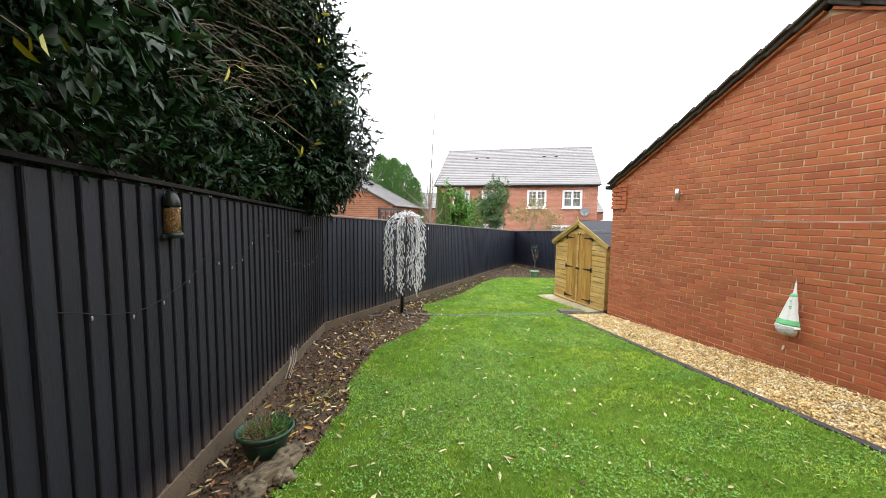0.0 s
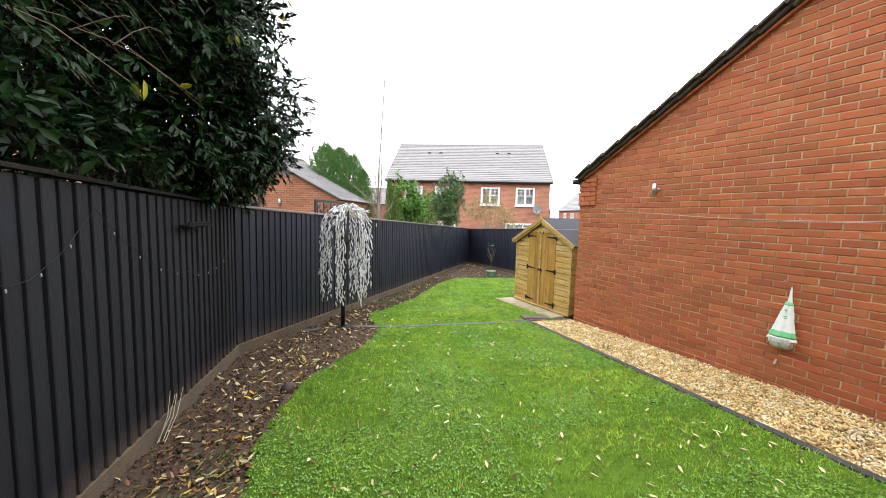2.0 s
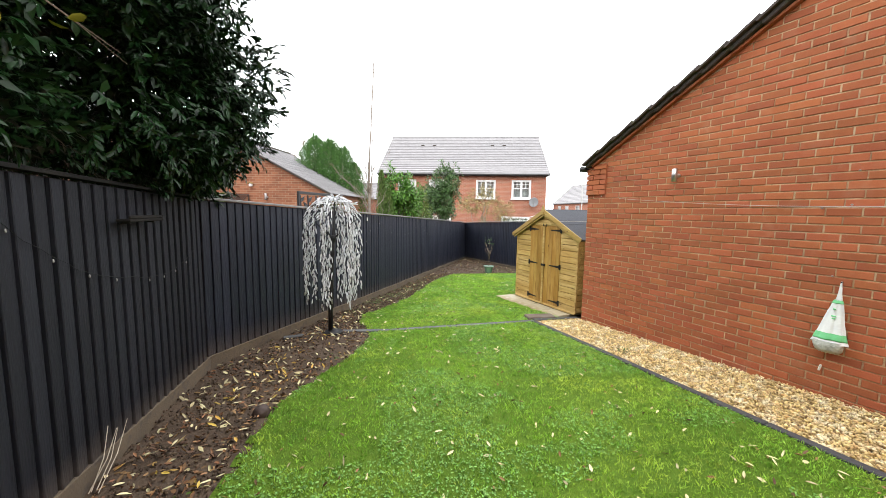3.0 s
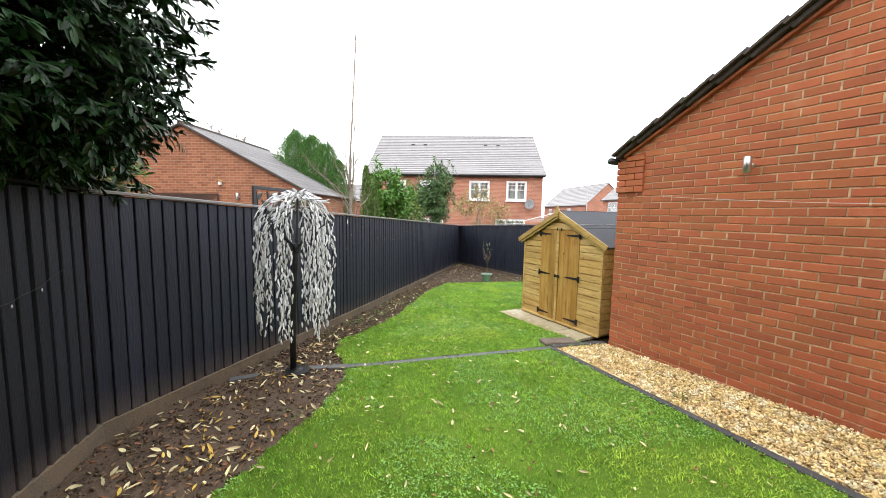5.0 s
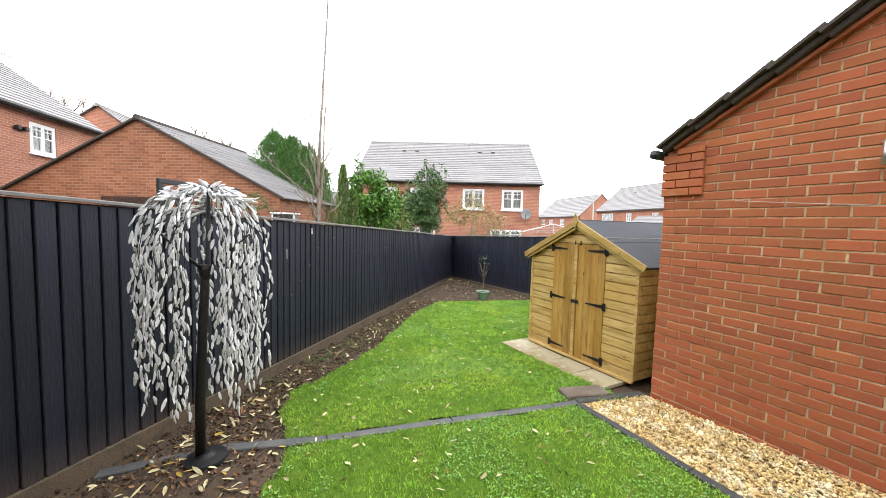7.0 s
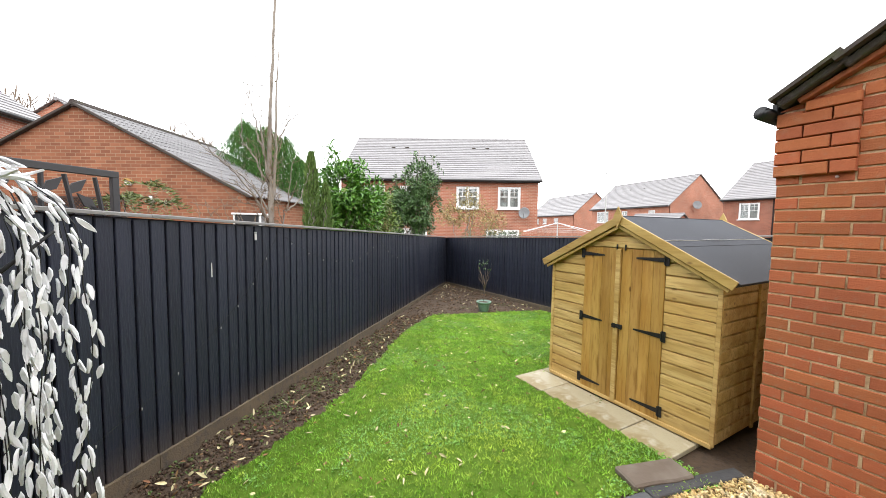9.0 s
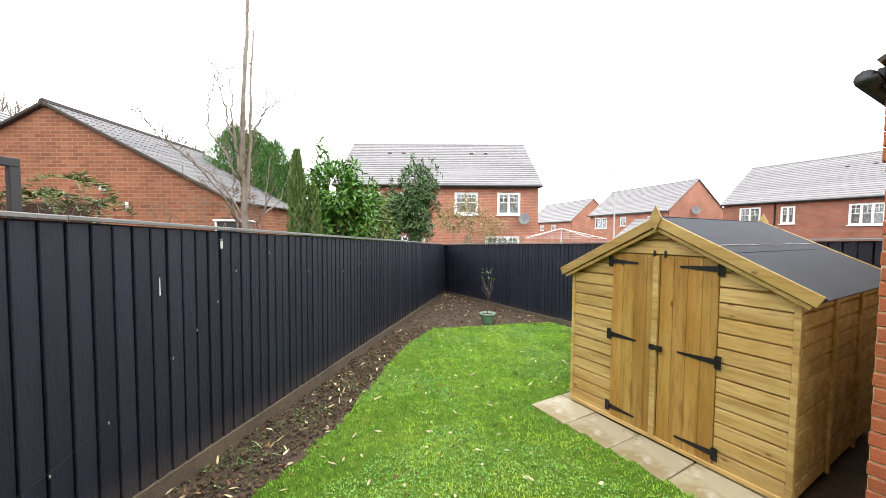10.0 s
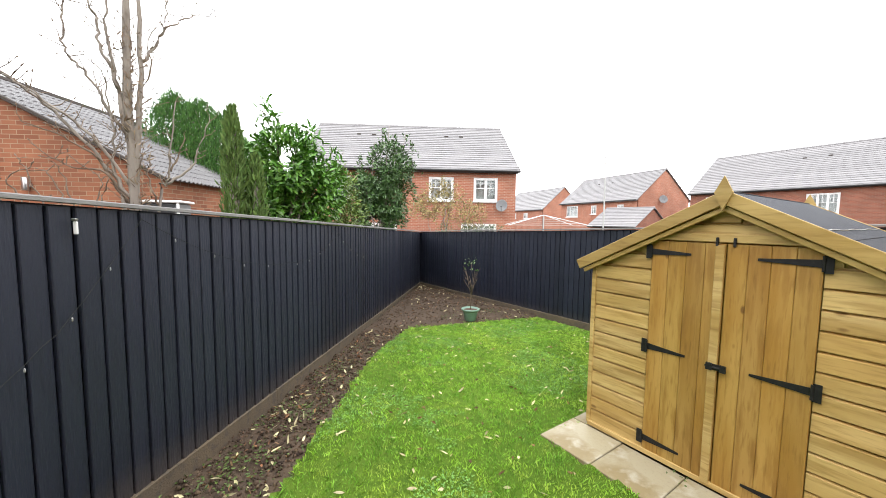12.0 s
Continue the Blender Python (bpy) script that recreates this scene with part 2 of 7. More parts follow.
M_TURF = material("lawn_turf", (0.078, 0.142, 0.015), 0.9, spots=[(1.1, (0.12, 0.195, 0.024), 0.45, 0.65, 0.8), (12, (0.045, 0.10, 0.012), 0.5, 0.7, 0.7), (60, (0.11, 0.17, 0.02), 0.5, 0.7, 0.6)], bump=1.0, bump_scale=120, spec=0.1)
M_BLADE = material("grass_blade", (0.31, 0.56, 0.062), 0.5, spots=[(0.7, (0.50, 0.66, 0.09), 0.45, 0.62, 0.9), (2.6, (0.155, 0.355, 0.04), 0.46, 0.6, 0.75), (8, (0.44, 0.52, 0.10), 0.56, 0.68, 0.7), (14, (0.10, 0.24, 0.02), 0.52, 0.64, 0.75), (30, (0.48, 0.60, 0.15), 0.58, 0.7, 0.55)], vary=0.32, island=True, spec=0.3)
M_CLOVER = material("clover_leaf", (0.17, 0.34, 0.075), 0.5, vary=0.4, island=True, spec=0.22)
M_GRAVEL = material("golden_gravel", (0.60, 0.45, 0.20), 0.55, spots=[(9, (0.76, 0.67, 0.44), 0.5, 0.6, 0.85), (14, (0.37, 0.225, 0.075), 0.52, 0.64, 0.75)], vary=0.42, island=True, bump=0.2, bump_scale=120)
M_GRAVEL_BED = material("gravel_bed", (0.30, 0.21, 0.11), 0.95, spots=[(40, (0.32, 0.23, 0.13), 0.45, 0.65, 0.8)], bump=1.0, bump_scale=60)
M_EDGING = material("slate_grey_edging", (0.085, 0.088, 0.092), 0.7, spots=[(5, (0.14, 0.135, 0.125), 0.45, 0.7, 0.7), (40, (0.05, 0.05, 0.055), 0.5, 0.75, 0.6)], bump=0.4, bump_scale=70)
M_SLAB = material("buff_paving", (0.36, 0.32, 0.215), 0.5, spots=[(2.6, (0.24, 0.185, 0.085), 0.46, 0.58, 0.85), (6, (0.50, 0.47, 0.38), 0.54, 0.66, 0.7), (50, (0.22, 0.18, 0.12), 0.55, 0.75, 0.4)], bump=0.3, bump_scale=40, vary=0.1, rough_vary=0.2)
M_EDGING_DARK = material("dark_slate_edging", (0.048, 0.049, 0.052), 0.7, spots=[(5, (0.085, 0.082, 0.078), 0.45, 0.7, 0.7), (40, (0.025, 0.025, 0.028), 0.5, 0.75, 0.6)], bump=0.4, bump_scale=70)
M_STONE = material("brown_flat_stone", (0.13, 0.10, 0.075), 0.75, spots=[(7, (0.19, 0.16, 0.13), 0.45, 0.7, 0.7)], bump=0.6, bump_scale=30)


def timber(name, one, two, stretch, vary=0.12):
    """Sawn softwood: grain drawn out along the board, with a few knots."""
    mat = material(name, one, 0.55, spots=[(1.4, (one[0] * 0.82, one[1] * 0.72, one[2] * 0.55), 0.48, 0.68, 0.8), (7, two, 0.42, 0.6, 0.9), (16, (one[0] * 0.70, one[1] * 0.62, one[2] * 0.5), 0.54, 0.66, 0.6), (55, (one[0] * 0.58, one[1] * 0.52, one[2] * 0.42), 0.54, 0.7, 0.6), (30, (one[0] * 0.68, one[1] * 0.62, one[2] * 0.5), 0.52, 0.7, 0.6)], bump=0.25, bump_scale=40, stretch=stretch, vary=vary)
    n, l = mat.node_tree.nodes, mat.node_tree.links
    bs = n["Principled BSDF"]
    old = bs.inputs["Base Color"].links[0].from_socket
    tc = n.new("ShaderNodeTexCoord")
    mp = n.new("ShaderNodeMapping")
    mp.inputs["Scale"].default_value = [2.2 if s == 1 else 1.1 for s in stretch]
    oi = n.new("ShaderNodeObjectInfo")
    sc = n.new("ShaderNodeVectorMath")
    sc.operation = 'ADD'
    cmb = n.new("ShaderNodeCombineXYZ")
    ml = n.new("ShaderNodeMath")
    ml.operation = 'MULTIPLY'
    ml.inputs[1].default_value = 37.0
    l.new(oi.outputs["Random"], ml.inputs[0])
    for k in ("X", "Y", "Z"):
        l.new(ml.outputs[0], cmb.inputs[k])
    l.new(tc.outputs["Object"], mp.inputs["Vector"])
    l.new(mp.outputs["Vector"], sc.inputs[0])
    l.new(cmb.outputs[0], sc.inputs[1])
    vo = n.new("ShaderNodeTexVoronoi")
    vo.inputs["Scale"].default_value = 3.0
    l.new(sc.outputs[0], vo.inputs["Vector"])
    mr = n.new("ShaderNodeMapRange")
    mr.inputs["From Min"].default_value, mr.inputs["From Max"].default_value = 0.05, 0.10
    mr.inputs["To Min"].default_value, mr.inputs["To Max"].default_value = 0.85, 0.0
    l.new(vo.outputs["Distance"], mr.inputs["Value"])
    mx = n.new("ShaderNodeMix")
    mx.data_type = 'RGBA'
    mx.inputs["B"].default_value = (one[0] * 0.35, one[1] * 0.27, one[2] * 0.2, 1)
    l.new(mr.outputs["Result"], mx.inputs["Factor"])
    l.new(old, mx.inputs["A"])
    l.new(mx.outputs["Result"], bs.inputs["Base Color"])
    return mat


M_SHIP = timber("pale_shiplap", (0.45, 0.292, 0.090), (0.585, 0.415, 0.165), (0.12, 1, 1), 0.11)
M_DOORWOOD = timber("amber_tongue_and_groove", (0.32, 0.170, 0.029), (0.42, 0.255, 0.065), (1, 1, 0.12), 0.12)
M_BARGE = timber("treated_bargeboard", (0.38, 0.255, 0.075), (0.46, 0.325, 0.115), (0.12, 1, 1))
M_FELT = material("mineral_roof_felt", (0.036, 0.039, 0.049), 0.85, spots=[(200, (0.075, 0.08, 0.095), 0.55, 0.7, 0.8), (2, (0.05, 0.055, 0.068), 0.4, 0.7, 0.6)], bump=0.5, bump_scale=250)
M_IRON = material("black_iron", (0.012, 0.012, 0.013), 0.5, 0.3, spots=[(40, (0.03, 0.028, 0.027), 0.5, 0.7, 0.6)], bump=0.2, bump_scale=120)
M_STEEL = material("brushed_steel", (0.55, 0.55, 0.55), 0.35, 1.0, rough_vary=0.1)
M_PLASTIC_BLACK = material("black_plastic", (0.012, 0.012, 0.013), 0.45, rough_vary=0.1)
M_WHITE = material("white_upvc", (0.75, 0.75, 0.74), 0.4, spots=[(3, (0.62, 0.62, 0.6), 0.5, 0.8, 0.5)])
M_LEAD = material("lead_grey", (0.16, 0.165, 0.17), 0.6, spots=[(4, (0.24, 0.24, 0.24), 0.45, 0.7, 0.6)])
M_BARK = material("grey_bark", (0.27, 0.235, 0.20), 0.9, spots=[(9, (0.30, 0.26, 0.22), 0.45, 0.7, 0.7), (24, (0.09, 0.065, 0.05), 0.5, 0.7, 0.7)], bump=0.9, bump_scale=30, stretch=(1, 1, 0.3))
M_TWIG = material("brown_twig", (0.17, 0.125, 0.09), 0.85, spots=[(20, (0.25, 0.19, 0.14), 0.45, 0.7, 0.6)])
M_LAUREL = material("dark_laurel_leaf", (0.011, 0.034, 0.0095), 0.33, vary=0.55, island=True, spec=0.2)
M_LAUREL_BRIGHT = material("bright_laurel_leaf", (0.09, 0.22, 0.026), 0.35, vary=0.35, island=True)
M_BUSH_DARK = material("glossy_bush_leaf", (0.066, 0.135, 0.036), 0.33, vary=0.4, island=True)
M_CONIFER = material("conifer_spray", (0.055, 0.145, 0.022), 0.75, vary=0.55, island=True)
M_CONIFER_DULL = material("slim_conifer_spray", (0.10, 0.17, 0.035), 0.75, vary=0.35, island=True)
M_YELLOW_LEAF = material("yellowing_leaf", (0.34, 0.33, 0.03), 0.5, vary=0.3, island=True)
M_DRY_LEAF = material("fallen_leaf", (0.56, 0.50, 0.28), 0.6, spots=[(20, (0.34, 0.24, 0.10), 0.52, 0.7, 0.6)], vary=0.4, island=True)
M_RUST_LEAF = material("autumn_bush_leaf", (0.28, 0.23, 0.085), 0.6, vary=0.5, island=True)
M_ORN_LEAF = material("white_painted_leaf", (0.72, 0.73, 0.75), 0.5, spots=[(60, (0.44, 0.45, 0.47), 0.54, 0.74, 0.4)], vary=0.2, island=True)
M_POT = material("green_glazed_pot", (0.20, 0.31, 0.25), 0.28, spots=[(12, (0.17, 0.30, 0.20), 0.45, 0.7, 0.6), (40, (0.05, 0.12, 0.08), 0.5, 0.75, 0.5)], bump=0.1)
M_POT_DARK = material("dark_green_plastic", (0.018, 0.06, 0.036), 0.4, spots=[(9, (0.04, 0.085, 0.055), 0.5, 0.7, 0.5)])
M_BAG = material("white_carrier_bag", (0.72, 0.74, 0.72), 0.45, spots=[(14, (0.58, 0.6, 0.6), 0.45, 0.7, 0.6)], bump=0.6, bump_scale=30)
M_BAG_LOAD = material("clouded_bag_bottom", (0.50, 0.53, 0.50), 0.4, spots=[(22, (0.30, 0.33, 0.30), 0.5, 0.62, 0.8), (40, (0.66, 0.68, 0.66), 0.55, 0.7, 0.6)], bump=0.7, bump_scale=40)
M_BAG_GREEN = material("green_bag_print", (0.16, 0.55, 0.24), 0.45, bump=0.5, bump_scale=30)
M_SEED = material("bird_seed", (0.36, 0.20, 0.10), 0.8, spots=[(90, (0.42, 0.28, 0.14), 0.45, 0.65, 0.9)], bump=0.8, bump_scale=120)
M_WIRE = material("pale_wire", (0.5, 0.5, 0.48), 0.5)
M_DARKWIRE = material("dark_cable", (0.012, 0.014, 0.012), 0.6, spec=0.3)


def glass_material():
    mat = bpy.data.materials.new("window_glass")
    mat.use_nodes = True
    bs = mat.node_tree.nodes["Principled BSDF"]
    bs.inputs["Base Color"].default_value = (0.9, 0.95, 0.95, 1)
    bs.inputs["Roughness"].default_value = 0.02
    bs.inputs["Transmission Weight"].default_value = 1.0
    bs.inputs["IOR"].default_value = 1.45
    return mat


M_GLASS = glass_material()
M_CURTAIN = material("pale_curtain", (0.5, 0.5, 0.48), 0.9, spots=[(3, (0.35, 0.35, 0.34), 0.4, 0.7, 0.7)], stretch=(4, 4, 0.3))


# ---- plan ----
GC = Vector((3.125, 6.637))              # garage corner
GD = Vector((0.275, -0.9614))            # along the garage's gable wall, towards the house
GN = Vector((0.9614, 0.275))             # into the garage
BEND = (-1.81, 5.30)                    # where the long fence bends
CORNER = (3.35, 16.65)                  # far corner of the garden
FENCE_START = (-0.93, -4.6)
FENCE_END = (5.75, 6.95)


def wall_xy(s, out=0.0):
    p = GC + GD * s - GN * out
    return p.x, p.y


def edge_x(y):
    """The edging between lawn and gravel."""
    return 3.16 - 0.2 * (y - 2.43)


BED = [(-5.0, -0.75), (0.5, -0.9), (1.9, -0.93), (2.8, -0.84), (3.6, -0.90), (4.2, -0.92), (4.9, -0.66), (5.6, -0.32), (6.1, -0.20), (6.5, -0.24), (6.9, -0.40), (7.3, -0.38), (7.7, -0.08), (8.55, 0.41), (9.6, 0.82), (10.8, 1.25), (11.5, 1.68), (12.0, 2.0)]


def bed_x(y):
    for (y0, x0), (y1, x1) in zip(BED, BED[1:]):
        if y0 <= y <= y1:
            return x0 + (x1 - x0) * (y - y0) / (y1 - y0)
    return 99.0


def fence_x(y):
    if y < BEND[1]:
        return FENCE_START[0] + (BEND[0] - FENCE_START[0]) * (y - FENCE_START[1]) / (BEND[1] - FENCE_START[1])
    return BEND[0] + (CORNER[0] - BEND[0]) * (y - BEND[1]) / (CORNER[1] - BEND[1])


def far_fence_x(y):
    return CORNER[0] + (FENCE_END[0] - CORNER[0]) * (y - CORNER[1]) / (FENCE_END[1] - CORNER[1])


def mound(x, y):
    """Soil heaped round the ornament's foot."""
    return 0.09 * math.exp(-((x + 0.78) ** 2 + (y - 6.02) ** 2) / 0.15)


def nz(x, y, s, k=0.0):
    return noise.noise(Vector((x * s, y * s, k)))


def bed_z(x, y):
    """Surface of the dug soil bed."""
    flat = max(math.exp(-((x + 0.68) ** 2 + (y - 6.19) ** 2) / 0.05), math.exp(-((y - 6.62 - (x - 2.06) * 0.0985) / 0.12) ** 2))
    z = g(y) + (0.03 * nz(x, y, 3.0) + 0.034 * nz(x, y, 8.0, 2) + 0.026 * nz(x, y, 18.0, 5)) * (1 - 0.85 * flat) + mound(x, y) * (1 - 0.3 * flat) - 0.01 * flat
    return z + 0.05 * max(0.0, min(1.0, (y - 11) / 2))


# ---- ground ----
def axis(lo, hi, step, far):
    inner = list(np.arange(lo, hi + 0.001, step))
    outer = [1, 3, 7, 15, 40, 120, 400, 1200]
    return [lo - o for o in outer[::-1] if o <= far] + inner + [hi + o for o in outer if o <= far]


def ground_sheet():
    xs, ys = axis(-3.0, 6.0, 0.075, 1200), axis(-5.0, 17.0, 0.075, 1200)
    verts = []
    for y in ys:
        for x in xs:
            z = g(y)
            if -3 <= x <= 6 and -5 <= y <= 17:
                inbed = fence_x(y) < x < bed_x(y) + 0.02 if y < 12 else fence_x(y) < x < far_fence_x(y)
                if inbed:
                    z = bed_z(x, y)
                elif 6.74 < y < 9.2 and x > 2.32 + 0.29 * (8.60 - y):
                    z = -0.32
                else:
                    z -= 0.02
            verts.append((x, y, z))
    w = len(xs)
    faces = [(j * w + i, j * w + i + 1, (j + 1) * w + i + 1, (j + 1) * w + i) for j in range(len(ys) - 1) for i in range(w - 1)]
    ob = mesh_ob("ground", verts, faces, M_SOIL, smooth=True)
    return tagged(ob, "dark damp soil with crumbs and clods", "ground", kind="structure")


def in_lawn(x, y):
    if y < -5 or y > 12.1 + 0.06 * nz(x, y, 3):
        return False
    if abs((y - 6.62) - (x - 2.06) * 0.0985) < 0.045 and x < 2.35:
        return False
    wob = 0.05 * nz(x, y, 2.5, 7) + 0.03 * nz(x, y, 9, 3)
    if x < (bed_x(min(y, 12.0)) if y < 12 else 2.0) + wob:
        return False
    if y < 6.62:
        return x < edge_x(y) - 0.04
    if y > 8.62:
        return x < far_fence_x(y) - 0.03
    # beside the paving in front of the shed
    return x < 2.30 + 0.29 * (8.60 - y) - 0.01 + 0.03 * nz(x, y, 8, 1)


def lawn_sheet():
    step = 0.06
    xs, ys = np.arange(-1.4, 5.6, step), np.arange(-5, 12.3, step)
    verts, faces, index = [], [], {}

    def vert(i, j):
        if (i, j) not in index:
            x, y = xs[i], ys[j]
            index[(i, j)] = len(verts)
            verts.append((x, y, g(y) + 0.008 + 0.008 * nz(x, y, 2.0, 3) + 0.006 * nz(x, y, 9.0, 8)))
        return index[(i, j)]
    for j in range(len(ys) - 1):
        for i in range(len(xs) - 1):
            if in_lawn(xs[i] + step / 2, ys[j] + step / 2):
                faces.append((vert(i, j), vert(i + 1, j), vert(i + 1, j + 1), vert(i, j + 1)))
    ob = mesh_ob("lawn", verts, faces, M_TURF, smooth=True)
    return tagged(ob, "short green lawn with worn pale patches", "lawn", kind="structure")


ground_sheet()
lawn_sheet()


def gravel_sheet():
    verts, faces = [], []
    for k in range(60):
        y = -4.5 + k * 0.188
        x0, x1 = edge_x(y), GC.x + (GC.y - y) * 0.286
        for q in range(7):
            x = x0 + (x1 - x0) * q / 6
            verts.append((x, y, g(y) - 0.012))
    for k in range(59):
        for q in range(6):
            a = k * 7 + q
            faces.append((a, a + 1, a + 8, a + 7))
    return tagged(mesh_ob("gravel_bed", verts, faces, M_GRAVEL_BED), "sandy bed under golden gravel beside the brick wall", "gravel", kind="structure")


gravel_sheet()


# ---- boundary fences ----
def board_mesh(height, t0, t1, mat):
    """One feather-edge board: x along the fence, y out of it, thick edge first."""
    w = 0.0965
    verts = [(0.0, 0, 0), (0.0, t0 - 0.004, 0), (0.004, t0, 0), (w - 0.003, t1, 0), (w, t1 - 0.003, 0), (w, 0, 0)]
    verts = verts + [(x, y, height) for x, y, z in verts]
    faces = [(i, i + 1, i + 7, i + 6) for i in range(5)] + [(5, 4, 3, 2, 1, 0), (6, 7, 8, 9, 10, 11)]
    me = bpy.data.meshes.new("board")
    me.from_pydata(verts, [], faces)
    me.materials.append(mat)
    return me


def fence_run(p, q, h0, h1, side, label, pitch=0.1042, flip=False, cap=None, thick=(0.021, 0.0135), paint=M_FENCE):
    """A close-boarded run from p to q; the boarded face lies on the given side (1: left of the way)."""
    m = along(p, q, 0)
    length = math.hypot(q[0] - p[0], q[1] - p[1])
    run = empty("garden_fence", Matrix.Translation((p[0], p[1], g(p[1]))))
    inv = run.matrix_world.inverted()
    d = (m.to_3x3() @ Vector((1, 0, 0)))
    n = (m.to_3x3() @ Vector((0, 1, 0))) * side
    bh = 1.62
    me = board_mesh(bh, *thick, paint)
    count = int(length / pitch)
    rng = random.Random(int(length * 100))

    def place(s):
        return Vector((p[0], p[1], 0)) + d * s

    def top(s):
        y = place(s).y
        return g(y) + h0 + (h1 - h0) * s / length

    def base(s):
        return g(place(s).y)
    for k in range(count):
        s = k * pitch
        ob = new("board", me)
        ob.parent = run
        pos = place(s)
        z = top(s + pitch / 2) - 0.03 - bh
        dd, start = d, pos
        if flip:
            dd, start = -d, place(s + pitch)
        mat3 = Matrix(((dd.x, n.x, 0), (dd.y, n.y, 0), (0, 0, 1)))
        mm = Matrix.Translation(start + Vector((0, 0, z)) + n * rng.uniform(0, 0.004) + d * rng.uniform(-0.0015, 0.0015)) @ mat3.to_4x4() @ pose(0, 0, 0, 0, rng.uniform(-0.12, 0.12), rng.uniform(-1.2, 1.2))
        ob.matrix_local = inv @ mm
    # cap rails and gravel boards, bay by bay
    bays = max(1, round(length / 2.4))
    for b in range(bays):
        s0, s1 = length * b / bays, length * (b + 1) / bays
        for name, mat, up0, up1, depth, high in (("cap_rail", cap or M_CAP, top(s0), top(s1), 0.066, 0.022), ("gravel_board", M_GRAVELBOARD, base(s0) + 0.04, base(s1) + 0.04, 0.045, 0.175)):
            off = 0.014 if name == "cap_rail" else 0.012
            jog = rng.uniform(-0.003, 0.003)
            a, c = place(s0 + 0.002), place(s1 - 0.002)
            verts = []
            for pt, zt in ((a, up0 + jog), (c, up1 + jog)):
                for yy, zz in ((-depth / 2, -high / 2), (depth / 2, -high / 2), (depth / 2, high / 2 - 0.005), (depth / 2 - 0.006, high / 2), (-depth / 2, high / 2)):
                    w = pt + n * (yy + off)
                    verts.append(inv @ Vector((w.x, w.y, zt + zz)))
            faces = [(0, 1, 6, 5), (1, 2, 7, 6), (2, 3, 8, 7), (3, 4, 9, 8), (4, 0, 5, 9), (4, 3, 2, 1, 0), (5, 6, 7, 8, 9)]
            mesh_ob(name, verts, faces, mat, run, "weathered flat timber capping" if name == "cap_rail" else "mud-splashed bottom board")
    # backing that closes the run
    a, c = place(0) - n * 0.02, place(length) - n * 0.02
    verts = [(a.x, a.y, base(0) - 0.05), (c.x, c.y, base(length) - 0.05), (c.x, c.y, top(length) - 0.02), (a.x, a.y, top(0) - 0.02)]
    back = [Vector(v) - n * 0.03 for v in verts]
    mesh_ob("back_rail", [inv @ Vector(v) for v in verts] + [inv @ v for v in back], [(0, 1, 2, 3), (7, 6, 5, 4), (0, 4, 5, 1), (3, 2, 6, 7), (0, 3, 7, 4), (1, 5, 6, 2)], M_FENCE, run)
    return tagged(run, label, "fence")


fence_run(FENCE_START, BEND, 1.76, 1.76, -1, "anthracite painted close-boarded fence under the overhanging laurel", flip=False, cap=M_CAP_DARK, thick=(0.027, 0.014), paint=M_FENCE_SHADED)
fence_run(BEND, CORNER, 1.76, 1.64, -1, "long anthracite painted close-boarded fence beside the soil bed")
fence_run(CORNER, FENCE_END, 1.64, 1.66, -1, "anthracite painted close-boarded fence across the garden's end", flip=True, thick=(0.0165, 0.0125))


# ---- neighbouring brick garage with its gable on the garden ----
G_EAVE, G_HALF, G_APEX = 2.185, 2.92, 3.77
COURSE, STRETCH = 0.075, 0.225


def rake_z(s):
    return G_EAVE + (G_APEX - G_EAVE) * (1 - abs(s - G_HALF) / G_HALF)


def brick_faces(x0, x1, z0, z1, y, depth, b=0.004):
    """A brick with chamfered face edges; y is its face, towards -y."""
    v = [(x0 + b, y, z0 + b), (x1 - b, y, z0 + b), (x1 - b, y, z1 - b), (x0 + b, y, z1 - b),
         (x0, y + b, z0), (x1, y + b, z0), (x1, y + b, z1), (x0, y + b, z1),
         (x0, y + depth, z0), (x1, y + depth, z0), (x1, y + depth, z1), (x0, y + depth, z1)]
    f = [(0, 1, 2, 3), (4, 5, 1, 0), (5, 6, 2, 1), (6, 7, 3, 2), (7, 4, 0, 3), (8, 9, 5, 4), (9, 10, 6, 5), (10, 11, 7, 6), (11, 8, 4, 7)]
    return v, f


